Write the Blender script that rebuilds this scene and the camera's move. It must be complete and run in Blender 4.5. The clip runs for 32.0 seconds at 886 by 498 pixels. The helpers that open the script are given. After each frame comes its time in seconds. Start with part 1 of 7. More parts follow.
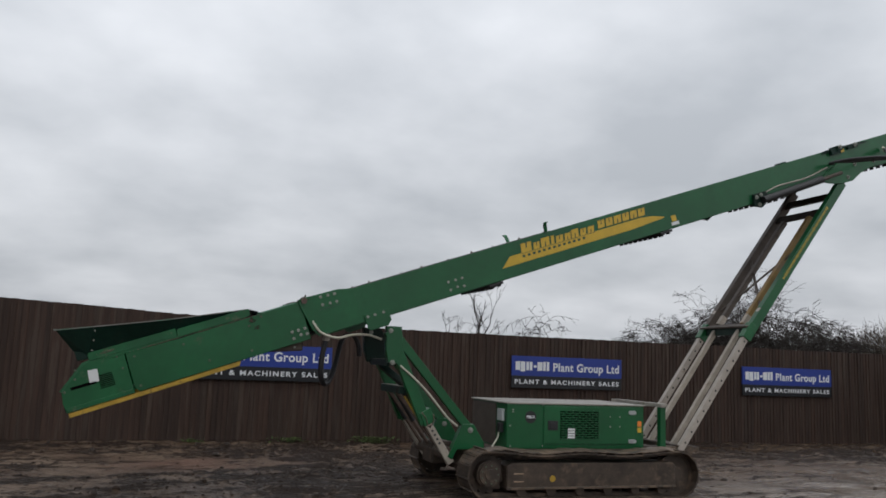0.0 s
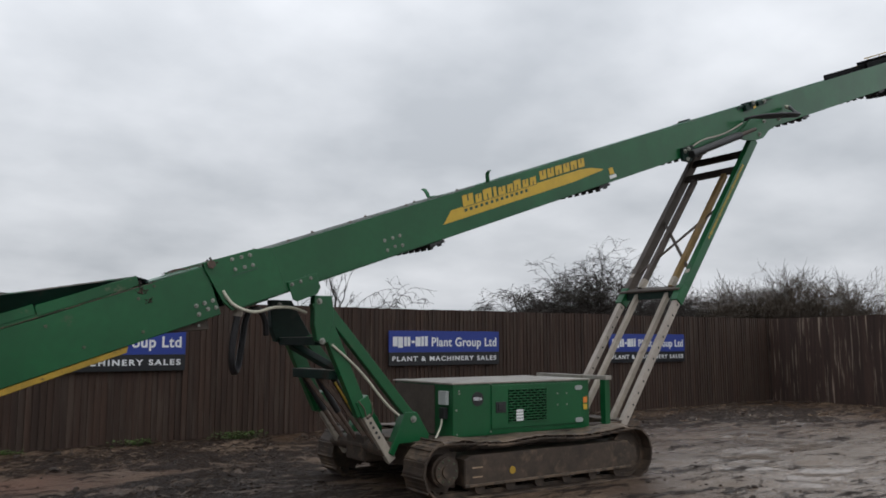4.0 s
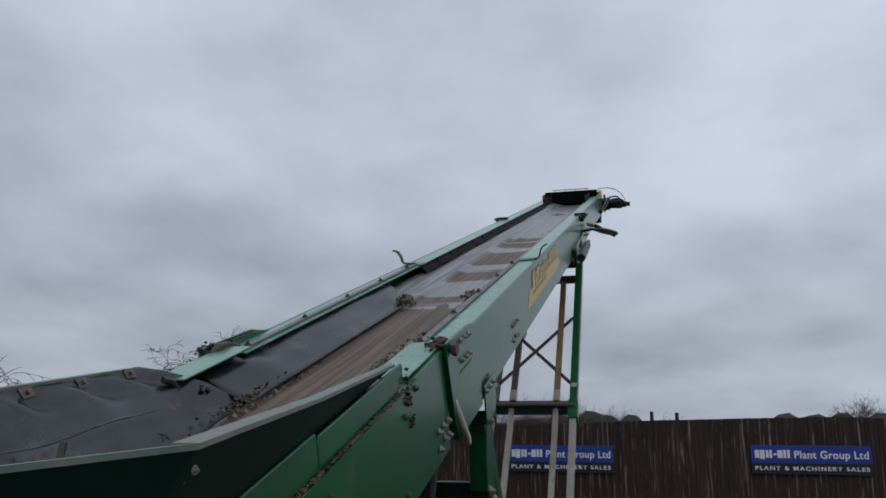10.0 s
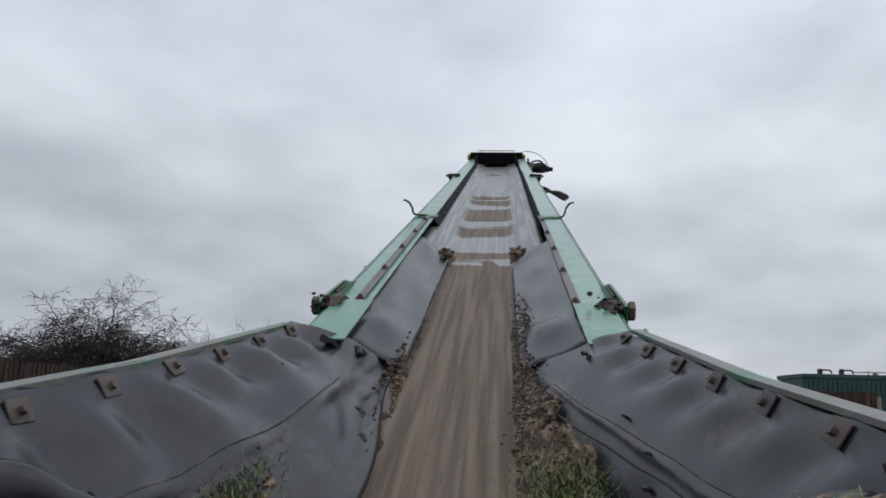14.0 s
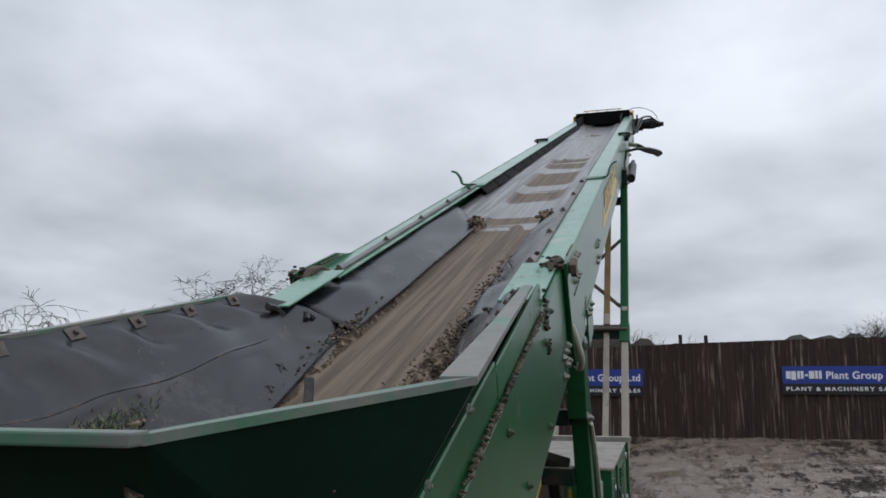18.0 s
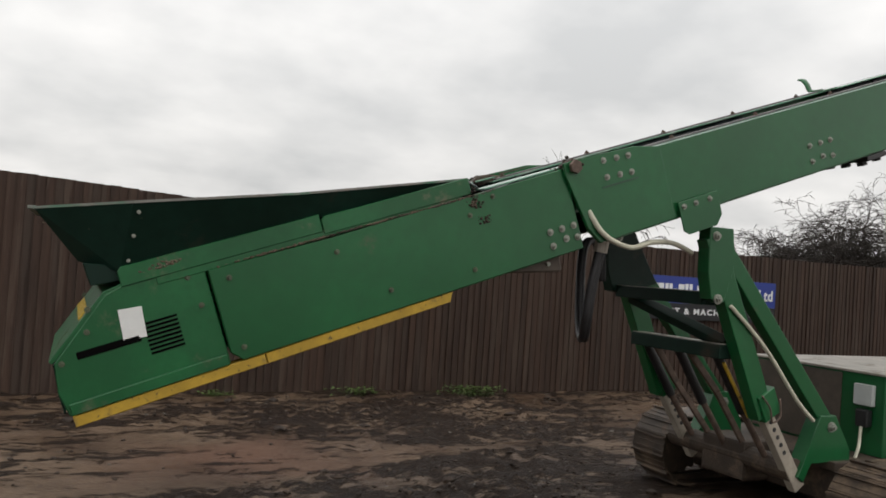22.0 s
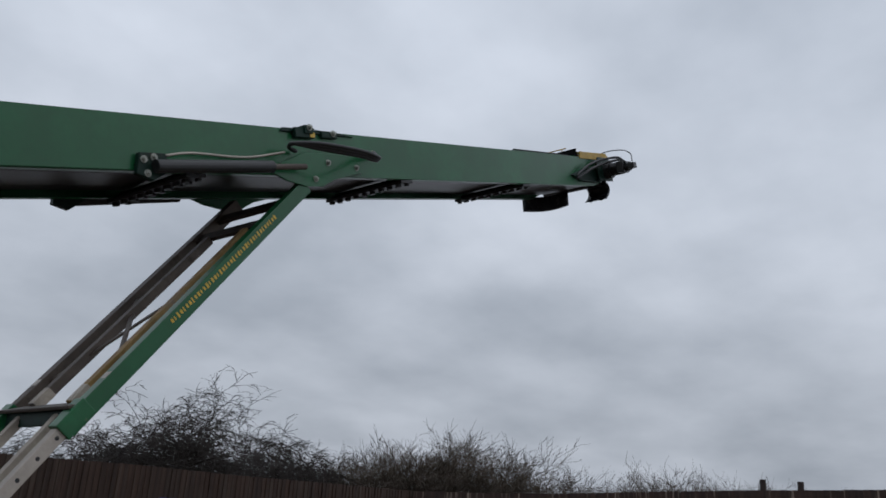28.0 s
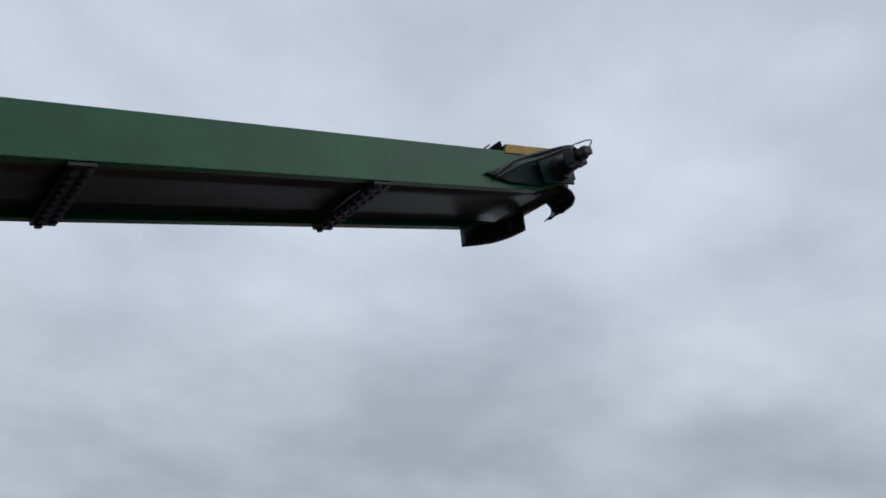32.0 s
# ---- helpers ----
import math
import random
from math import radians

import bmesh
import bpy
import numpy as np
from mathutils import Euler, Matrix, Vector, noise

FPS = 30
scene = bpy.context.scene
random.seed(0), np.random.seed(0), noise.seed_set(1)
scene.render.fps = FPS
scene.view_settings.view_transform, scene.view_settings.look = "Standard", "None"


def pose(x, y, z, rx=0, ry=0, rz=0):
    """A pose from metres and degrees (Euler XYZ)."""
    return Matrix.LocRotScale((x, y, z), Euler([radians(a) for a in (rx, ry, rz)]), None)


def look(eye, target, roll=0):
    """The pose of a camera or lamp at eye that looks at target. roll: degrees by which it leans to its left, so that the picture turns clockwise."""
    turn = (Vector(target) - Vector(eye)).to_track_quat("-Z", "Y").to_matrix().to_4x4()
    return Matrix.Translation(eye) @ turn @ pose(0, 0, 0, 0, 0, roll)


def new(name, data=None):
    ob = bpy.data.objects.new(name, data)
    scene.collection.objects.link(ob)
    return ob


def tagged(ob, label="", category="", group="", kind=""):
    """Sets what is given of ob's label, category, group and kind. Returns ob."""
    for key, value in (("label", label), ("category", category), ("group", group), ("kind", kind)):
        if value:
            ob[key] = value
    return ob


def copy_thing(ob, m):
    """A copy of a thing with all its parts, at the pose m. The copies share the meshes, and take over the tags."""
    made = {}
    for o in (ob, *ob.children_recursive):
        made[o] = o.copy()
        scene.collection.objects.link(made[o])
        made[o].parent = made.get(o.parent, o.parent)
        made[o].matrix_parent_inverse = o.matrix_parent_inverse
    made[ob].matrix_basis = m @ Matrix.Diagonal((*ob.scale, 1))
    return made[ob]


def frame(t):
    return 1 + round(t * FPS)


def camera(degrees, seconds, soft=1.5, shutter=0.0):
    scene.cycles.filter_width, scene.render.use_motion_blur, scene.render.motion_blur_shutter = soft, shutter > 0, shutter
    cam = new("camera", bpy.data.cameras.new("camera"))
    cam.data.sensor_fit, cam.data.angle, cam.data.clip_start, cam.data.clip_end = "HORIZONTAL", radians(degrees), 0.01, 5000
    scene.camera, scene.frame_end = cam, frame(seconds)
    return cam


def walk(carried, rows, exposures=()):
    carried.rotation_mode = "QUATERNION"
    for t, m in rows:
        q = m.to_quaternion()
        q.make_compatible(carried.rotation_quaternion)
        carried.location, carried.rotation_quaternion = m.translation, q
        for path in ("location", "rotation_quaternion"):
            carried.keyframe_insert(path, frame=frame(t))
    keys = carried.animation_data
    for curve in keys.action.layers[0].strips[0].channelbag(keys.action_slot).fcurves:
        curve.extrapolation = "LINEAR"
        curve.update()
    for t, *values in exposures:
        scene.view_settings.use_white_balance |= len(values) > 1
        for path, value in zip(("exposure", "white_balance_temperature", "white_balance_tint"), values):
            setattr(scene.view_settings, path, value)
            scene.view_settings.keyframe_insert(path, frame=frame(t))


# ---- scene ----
cam = camera(57.9, 32.0, soft=1.7)
PATH = [
    (0, (-1.78, -10.987, 1.811), (-0.478, -7.246, 2.37), 2.20),
    (0.5, (-1.787, -10.957, 1.807), (-0.245, -7.309, 2.366), 2.95),
    (1, (-1.715, -10.814, 1.805), (0.193, -7.339, 2.339), 3.48),
    (1.5, (-1.66, -10.512, 1.824), (0.567, -7.229, 2.334), 3.52),
    (2, (-1.761, -10.166, 1.803), (0.642, -7.009, 2.308), 2.07),
    (2.5, (-1.859, -9.82, 1.828), (0.634, -6.727, 2.296), 1.18),
    (3, (-1.988, -9.366, 1.81), (0.447, -6.229, 2.291), 0.41),
    (3.5, (-2.309, -8.872, 1.809), (0.038, -5.669, 2.287), -0.74),
    (4, (-2.611, -8.374, 1.751), (-0.355, -5.104, 2.221), -0.08),
    (4.5, (-3.087, -7.904, 1.77), (-0.999, -4.523, 2.232), -1.28),
    (6.5, (-4.313, -5.576, 1.924), (-2.012, -2.371, 2.587), -3.07),
    (7, (-4.473, -4.931, 1.904), (-1.828, -1.973, 2.406), 2.92),
    (7.5, (-4.408, -4.355, 1.827), (-1.457, -1.683, 2.222), 2.34),
    (8, (-4.32, -3.7, 1.854), (-1.061, -1.433, 2.344), 2.92),
    (8.5, (-4.279, -3.164, 2.014), (-0.793, -1.325, 2.696), 4.08),
    (9, (-4.126, -2.67, 2.082), (-0.568, -1.064, 2.955), 3.58),
    (9.5, (-4.018, -2.122, 2.087), (-0.351, -0.853, 3.057), 1.48),
    (10, (-3.881, -1.627, 2.079), (-0.112, -0.661, 3.009), 0.54),
    (10.5, (-3.714, -1.12, 2.076), (0.129, -0.375, 2.901), 2.03),
    (11, (-3.617, -0.677, 2.119), (0.236, 0.059, 2.903), 0.88),
    (11.5, (-3.503, -0.432, 2.115), (0.379, 0.139, 2.895), 0.44),
    (12, (-3.51, -0.288, 2.088), (0.428, 0.009, 2.725), 0.99),
    (12.5, (-3.537, -0.185, 2.115), (0.416, 0.071, 2.67), 1.67),
    (13, (-3.552, -0.185, 2.128), (0.377, 0.102, 2.819), 1.85),
    (13.5, (-3.533, -0.176, 2.123), (0.384, 0.112, 2.881), 1.75),
    (14, (-3.519, -0.157, 2.122), (0.4, 0.136, 2.869), 1.51),
    (14.5, (-3.511, -0.157, 2.121), (0.412, 0.14, 2.844), 0.84),
    (16.5, (-3.573, -0.225, 2.119), (0.358, 0.075, 2.793), -0.04),
    (17, (-3.568, -0.388, 2.095), (0.359, 0.025, 2.73), -0.79),
    (17.5, (-3.569, -0.733, 2.092), (0.323, -0.047, 2.712), -1.03),
    (18, (-3.67, -1.072, 2.085), (0.153, -0.046, 2.664), -0.28),
    (18.5, (-3.676, -1.515, 2.062), (0.017, -0.079, 2.612), 1.03),
    (19, (-3.676, -2.033, 2.009), (-0.191, -0.139, 2.519), 3.47),
    (19.5, (-3.624, -2.501, 2.004), (-0.541, 0.015, 2.404), 5.52),
    (20, (-3.53, -3.057, 2.0), (-0.896, -0.062, 2.303), 3.89),
    (20.5, (-3.49, -3.534, 1.913), (-1.228, -0.245, 2.163), 3.15),
    (21, (-3.256, -3.96, 1.88), (-1.391, -0.426, 2.054), 3.85),
    (21.5, (-3.012, -4.381, 1.827), (-1.287, -0.776, 1.994), 3.80),
    (22, (-2.741, -4.732, 1.845), (-1.073, -1.098, 1.954), 3.90),
    (22.5, (-2.357, -5.139, 1.849), (-0.589, -1.551, 1.852), 4.32),
    (23, (-2.032, -5.577, 1.84), (0.067, -2.173, 1.799), 4.62),
    (23.5, (-1.682, -5.925, 1.845), (0.613, -2.649, 1.854), 4.35),
    (24, (-1.252, -6.165, 1.837), (1.191, -2.998, 1.91), 3.93),
    (24.5, (-0.738, -6.241, 1.864), (1.863, -3.206, 2.029), 2.85),
    (25, (-0.093, -6.298, 1.883), (2.53, -3.293, 2.174), 0.85),
    (25.5, (0.564, -6.272, 1.878), (3.33, -3.414, 2.306), -0.34),
    (26, (1.131, -6.422, 1.872), (4.064, -3.775, 2.497), 0.04),
    (26.5, (1.806, -6.472, 1.85), (4.809, -3.966, 2.686), 0.68),
    (28.5, (4.479, -6.604, 1.949), (7.377, -4.236, 3.359), 3.82),
    (29, (5.191, -6.676, 1.985), (7.942, -4.201, 3.505), 2.70),
    (29.5, (5.91, -6.649, 1.962), (8.576, -4.145, 3.582), 1.41),
    (30, (6.529, -6.776, 1.917), (8.963, -4.11, 3.64), 2.22),
    (30.5, (7.192, -6.596, 2.038), (9.437, -3.887, 3.939), 2.73),
    (31, (7.874, -6.632, 2.02), (10.048, -3.907, 3.981), 2.14),
    (31.5, (8.602, -6.719, 2.02), (10.778, -3.952, 3.918), 1.54),
    (32, (9.698, -6.615, 2.331), (11.786, -3.759, 4.197), 2.61),
]
EXPOSURES = [(0.0, 0.08, 6250, 10), (2.0, 0.18, 6350, 10), (3.0, 0.18, 6350, 10), (4.5, 0.2, 6200, 10), (6.5, 0.05, 6100, 10), (7.0, 0.02, 6050, 10), (8.0, 0.26, 6350, 10), (9.0, -0.16, 5850, 10), (10.0, -0.4, 5700, 10), (10.5, -0.25, 5750, 10), (11.0, -0.06, 5800, 10),
             (12.0, -0.08, 5850, 10), (13.0, -0.02, 6050, 10), (14.5, -0.1, 5950, 10), (16.5, -0.06, 5900, 10), (18.0, 0.08, 6000, 10), (19.0, 0.24, 6200, 10), (20.0, 0.32, 6500, 10), (21.0, 0.36, 6700, 10), (22.0, 0.49, 6800, 10), (23.0, 0.58, 6950, 10),
             (24.0, 0.28, 6850, 10), (25.0, 0.08, 6950, 10), (25.5, -0.04, 6850, 10), (26.0, -0.12, 6400, 10), (26.5, -0.14, 6250, 10), (28.5, -0.3, 5800, 10), (30.5, -0.28, 5800, 10), (32.0, -0.28, 5800, 10)]
walk(cam, [(t, look(eye, target, roll)) for t, eye, target, roll in PATH], EXPOSURES)

# ---- world and light: overcast winter sky ----
world = bpy.data.worlds.new("overcast_sky")
scene.world = world
world.use_nodes = True
wn, wl = world.node_tree.nodes, world.node_tree.links
wn.clear()
w_out = wn.new("ShaderNodeOutputWorld")
w_bg = wn.new("ShaderNodeBackground")
w_sky = wn.new("ShaderNodeTexSky")
w_sky.sky_type = "NISHITA"
w_sky.sun_disc = False
w_sky.sun_elevation, w_sky.sun_rotation = radians(38), radians(150)
w_sky.air_density, w_sky.dust_density = 1.5, 4.0
w_hsv = wn.new("ShaderNodeHueSaturation")
w_hsv.inputs["Saturation"].default_value = 0.35
w_hsv.inputs["Value"].default_value = 0.10
w_tc = wn.new("ShaderNodeTexCoord")
w_sep = wn.new("ShaderNodeSeparateXYZ")
w_lift = wn.new("ShaderNodeMath")
w_lift.operation, w_lift.inputs[1].default_value = "MAXIMUM", 0.0
w_den = wn.new("ShaderNodeMath")
w_den.operation, w_den.inputs[1].default_value = "ADD", 0.30
w_px, w_py = wn.new("ShaderNodeMath"), wn.new("ShaderNodeMath")
w_px.operation = w_py.operation = "DIVIDE"
w_flat = wn.new("ShaderNodeCombineXYZ")
w_n1, w_n2 = wn.new("ShaderNodeTexNoise"), wn.new("ShaderNodeTexNoise")
w_n1.inputs["Scale"].default_value, w_n1.inputs["Detail"].default_value = 0.95, 5.0
w_n1.inputs["Roughness"].default_value, w_n1.inputs["Distortion"].default_value = 0.45, 0.5
w_n2.inputs["Scale"].default_value, w_n2.inputs["Detail"].default_value, w_n2.inputs["Roughness"].default_value = 2.6, 5.0, 0.49
w_sum = wn.new("ShaderNodeMix")
w_sum.inputs[0].default_value = 0.43
w_ramp = wn.new("ShaderNodeValToRGB")
w_ramp.color_ramp.elements[0].position, w_ramp.color_ramp.elements[0].color = 0.37, (0.59, 0.612, 0.64, 1)
w_ramp.color_ramp.elements[1].position, w_ramp.color_ramp.elements[1].color = 0.65, (1.02, 1.025, 1.04, 1)
wl.new(w_tc.outputs["Generated"], w_sep.inputs[0])
wl.new(w_sep.outputs["Z"], w_lift.inputs[0])
wl.new(w_lift.outputs[0], w_den.inputs[0])
for w_axis, w_div in (("X", w_px), ("Y", w_py)):
    wl.new(w_sep.outputs[w_axis], w_div.inputs[0])
    wl.new(w_den.outputs[0], w_div.inputs[1])
    wl.new(w_div.outputs[0], w_flat.inputs[w_axis])
wl.new(w_flat.outputs[0], w_n1.inputs["Vector"])
wl.new(w_flat.outputs[0], w_n2.inputs["Vector"])
wl.new(w_n1.outputs["Fac"], w_sum.inputs[2])
wl.new(w_n2.outputs["Fac"], w_sum.inputs[3])
wl.new(w_sum.outputs[0], w_ramp.inputs["Fac"])
w_fall = wn.new("ShaderNodeMapRange")
w_fall.interpolation_type = "SMOOTHSTEP"
for w_key, w_val in (("From Min", -0.02), ("From Max", 0.62), ("To Min", 0.715), ("To Max", 1.04)):
    w_fall.inputs[w_key].default_value = w_val
wl.new(w_sep.outputs["Z"], w_fall.inputs["Value"])
w_mix = wn.new("ShaderNodeMix")
w_mix.data_type = "RGBA"
w_mix.inputs[0].default_value = 0.88
wl.new(w_sky.outputs["Color"], w_hsv.inputs["Color"])
wl.new(w_hsv.outputs["Color"], w_mix.inputs[6])
wl.new(w_ramp.outputs["Color"], w_mix.inputs[7])
wl.new(w_mix.outputs[2], w_bg.inputs["Color"])
wl.new(w_bg.outputs["Background"], w_out.inputs["Surface"])
wl.new(w_fall.outputs["Result"], w_bg.inputs["Strength"])

sun = new("sun", bpy.data.lights.new("sun", "SUN"))
sun.data.energy, sun.data.angle, sun.data.color = 0.5, radians(70), (1.0, 0.97, 0.93)
sun.matrix_world = look((-6, -9, 40), (0, 0, 0))


# ---- materials ----
def mat(name, base, rough=0.5, metal=0.0, vary=0.25, vscale=3.0, dirt=None, dirt_amt=0.0, dscale=2.0, bump=0.0,
        bscale=40.0, stretch=(1, 1, 1), rand=0.0, coat=0.0, second=None, sscale=12.0, samt=0.0, spec=0.5, dirt_rough=0.8):
    m = bpy.data.materials.new(name)
    m.use_nodes = True
    n, l = m.node_tree.nodes, m.node_tree.links
    b = n["Principled BSDF"]
    tc = n.new("ShaderNodeTexCoord")
    mp = n.new("ShaderNodeMapping")
    mp.inputs["Scale"].default_value = stretch
    geo = n.new("ShaderNodeNewGeometry")
    l.new(geo.outputs["Position"], mp.inputs["Vector"])
    vec = mp.outputs["Vector"]

    def noise_tex(scale, detail=6, rough_=0.6):
        t = n.new("ShaderNodeTexNoise")
        t.inputs["Scale"].default_value, t.inputs["Detail"].default_value = scale, detail
        t.inputs["Roughness"].default_value = rough_
        l.new(vec, t.inputs["Vector"])
        return t.outputs["Fac"]

    def ramp(fac, a, c):
        r = n.new("ShaderNodeMapRange")
        r.inputs["From Min"].default_value, r.inputs["From Max"].default_value = a, c
        r.interpolation_type = "SMOOTHSTEP"
        l.new(fac, r.inputs["Value"])
        return r.outputs["Result"]

    def mix(fac, a, c, mode="MIX"):
        x = n.new("ShaderNodeMix")
        x.data_type, x.blend_type = "RGBA", mode
        for sock, v in ((x.inputs[0], fac), (x.inputs[6], a), (x.inputs[7], c)):
            if isinstance(v, (float, int)):
                sock.default_value = v
            elif isinstance(v, tuple):
                sock.default_value = (*v[:3], 1)
            else:
                l.new(v, sock)
        return x.outputs[2]

    dark = tuple(c * (1 - vary) for c in base)
    light = tuple(min(1, c * (1 + vary)) for c in base)
    col = mix(ramp(noise_tex(vscale), 0.3, 0.7), dark, light)
    col = mix(ramp(noise_tex(vscale * 9), 0.35, 0.75), col, mix(0.5, col, dark))
    if second:
        col = mix(ramp(noise_tex(sscale, 8, 0.65), 0.62 - samt * 0.3, 0.70 - samt * 0.25), col, second)
    ro = None
    if dirt:
        f1 = ramp(noise_tex(dscale, 9, 0.68), 0.72 - dirt_amt * 0.45, 0.86 - dirt_amt * 0.35)
        col = mix(f1, col, dirt)
        mr = n.new("ShaderNodeMapRange")
        mr.inputs["To Min"].default_value, mr.inputs["To Max"].default_value = rough, dirt_rough
        l.new(f1, mr.inputs["Value"])
        ro = mr.outputs["Result"]
    if rand:
        oi = n.new("ShaderNodeObjectInfo")
        hs = n.new("ShaderNodeHueSaturation")
        mr = n.new("ShaderNodeMapRange")
        mr.inputs["To Min"].default_value, mr.inputs["To Max"].default_value = 1 - rand, 1 + rand
        l.new(oi.outputs["Random"], mr.inputs["Value"])
        l.new(mr.outputs["Result"], hs.inputs["Value"])
        l.new(col, hs.inputs["Color"])
        col = hs.outputs["Color"]
    l.new(col, b.inputs["Base Color"])
    if ro is not None:
        l.new(ro, b.inputs["Roughness"])
    else:
        b.inputs["Roughness"].default_value = rough
    b.inputs["Metallic"].default_value = metal
    b.inputs["Specular IOR Level"].default_value = spec
    if coat:
        b.inputs["Coat Weight"].default_value, b.inputs["Coat Roughness"].default_value = coat, 0.12
    if bump:
        bp = n.new("ShaderNodeBump")
        bp.inputs["Strength"].default_value, bp.inputs["Distance"].default_value = bump, 0.01
        l.new(noise_tex(bscale), bp.inputs["Height"])
        l.new(bp.outputs["Normal"], b.inputs["Normal"])
    return m


GREEN = mat("green_paint", (0.0070, 0.091, 0.028), 0.36, vary=0.18, vscale=1.3, dirt=(0.10, 0.085, 0.058), dirt_amt=0.14, dscale=2.2, bump=0.06, bscale=9, coat=0.22, spec=0.36)
GREEN_DIRTY = mat("dusty_green_paint", (0.009, 0.10, 0.032), 0.36, vary=0.2, vscale=2.0, dirt=(0.17, 0.135, 0.095), dirt_amt=0.34, dscale=3.5, bump=0.08, bscale=25, coat=0.1, spec=0.4)
# wet copy of the green paint; its pale colours paint in the sky's sheen
SHEEN_GREEN = mat("wet_green_paint_sky_sheen", (0.085, 0.255, 0.160), 0.28, vary=0.2, vscale=2.0, dirt=(0.36, 0.42, 0.37), dirt_amt=0.42, dscale=3, bump=0.03, bscale=12, coat=0.35, second=(0.06, 0.05, 0.04), sscale=14, samt=0.12, dirt_rough=0.4)
WORN_LIP = mat("worn_pale_lip", (0.18, 0.175, 0.16), 0.5, vary=0.25, vscale=5, dirt=(0.045, 0.165, 0.095), dirt_amt=0.56, dscale=3.2, bump=0.08, bscale=30, second=(0.20, 0.18, 0.15), sscale=14, samt=0.3, dirt_rough=0.4)
# darker, duller green; on the far leg head plate it paints shade in
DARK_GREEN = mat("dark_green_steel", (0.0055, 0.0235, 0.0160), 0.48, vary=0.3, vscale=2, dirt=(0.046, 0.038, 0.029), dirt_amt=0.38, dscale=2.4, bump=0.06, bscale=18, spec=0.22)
TEAL = mat("faded_teal_steel", (0.020, 0.062, 0.056), 0.55, vary=0.25, vscale=1.0, dirt=(0.06, 0.055, 0.045), dirt_amt=0.2, dscale=1.5)
YELLOW = mat("yellow_paint", (0.46, 0.29, 0.03), 0.5, vary=0.2, vscale=5, dirt=(0.085, 0.065, 0.045), dirt_amt=0.36, dscale=7, bump=0.08, bscale=30, second=(0.05, 0.035, 0.025), sscale=26, samt=0.12)
DECAL_Y = mat("yellow_vinyl", (0.58, 0.38, 0.03), 0.4, vary=0.08, vscale=6)
DECAL_D = mat("dark_vinyl", (0.012, 0.06, 0.03), 0.4, vary=0.1)
RUBBER = mat("black_rubber_sheet", (0.0165, 0.0182, 0.0225), 0.27, vary=0.45, vscale=2.2, dirt=(0.090, 0.088, 0.092), dirt_amt=0.37, dscale=1.9, bump=0.08, bscale=22, spec=0.44, second=(0.050, 0.041, 0.033), sscale=7, samt=0.10, dirt_rough=0.30)
SEAM = mat("muddy_rubber_welt", (0.030, 0.027, 0.025), 0.6, vary=0.5, vscale=5, dirt=(0.15, 0.115, 0.09), dirt_amt=0.48, dscale=9)
FLAP = mat("matt_black_rubber_and_gap", (0.006, 0.006, 0.007), 0.75, vary=0.3, vscale=4, spec=0.12)
VOID = mat("black_opening", (0.003, 0.003, 0.003), 0.95, vary=0.1, spec=0.05)
OCHRE = mat("worn_ochre_steel", (0.26, 0.165, 0.055), 0.6, vary=0.3, vscale=3, dirt=(0.22, 0.17, 0.12), dirt_amt=0.45, dscale=3, bump=0.08)
PALE_TAN = mat("pale_dusty_steel", (0.38, 0.335, 0.275), 0.6, 0.1, vary=0.25, vscale=3, dirt=(0.20, 0.15, 0.11), dirt_amt=0.35, dscale=3, bump=0.06)
# weathered brown parts; also stands for shade on the far support leg
BROWN = mat("weathered_and_shade_brown", (0.085, 0.066, 0.052), 0.6, 0.1, vary=0.3, vscale=3, dirt=(0.05, 0.04, 0.032), dirt_amt=0.4, dscale=3, bump=0.1)
DULL_BOLT = mat("painted_bolt", (0.085, 0.105, 0.065), 0.55, 0.1, vary=0.3, vscale=20, dirt=(0.13, 0.09, 0.06), dirt_amt=0.4, dscale=18)
CLIP = mat("muddy_clamp_steel", (0.105, 0.084, 0.074), 0.6, 0.1, vary=0.3, vscale=18, dirt=(0.07, 0.055, 0.045), dirt_amt=0.35, dscale=14, bump=0.2, bscale=60)
STRIP = mat("dusty_rubber_strip", (0.150, 0.138, 0.140), 0.5, vary=0.25, vscale=6, dirt=(0.09, 0.075, 0.065), dirt_amt=0.3, dscale=9)
BELT_D = mat("black_return_belt", (0.034, 0.033, 0.035), 0.36, vary=0.45, vscale=1.2, stretch=(0.4, 3, 3), bump=0.05)
STEEL = mat("grey_galvanised_steel", (0.40, 0.355, 0.305), 0.55, 0.15, vary=0.15, vscale=4, dirt=(0.20, 0.16, 0.12), dirt_amt=0.30, dscale=4, bump=0.04, bscale=30)
TAN = mat("dusty_tan_steel", (0.33, 0.235, 0.15), 0.6, 0.1, vary=0.2, vscale=3, dirt=(0.42, 0.38, 0.32), dirt_amt=0.45, dscale=2.5, bump=0.05)
RUST = mat("rusty_steel", (0.115, 0.078, 0.060), 0.7, 0.1, vary=0.35, vscale=14, dirt=(0.07, 0.054, 0.045), dirt_amt=0.4, dscale=9, bump=0.2, bscale=60)
BOLT = mat("weathered_zinc", (0.30, 0.31, 0.27), 0.45, 0.5, vary=0.2, vscale=25, dirt=(0.16, 0.12, 0.08), dirt_amt=0.35, dscale=20)
BLACK = mat("black_plastic", (0.014, 0.014, 0.015), 0.45, vary=0.2, vscale=8)
HOSE = mat("black_hydraulic_hose", (0.022, 0.022, 0.024), 0.5, vary=0.2, vscale=20, dirt=(0.10, 0.085, 0.07), dirt_amt=0.15, dscale=8)
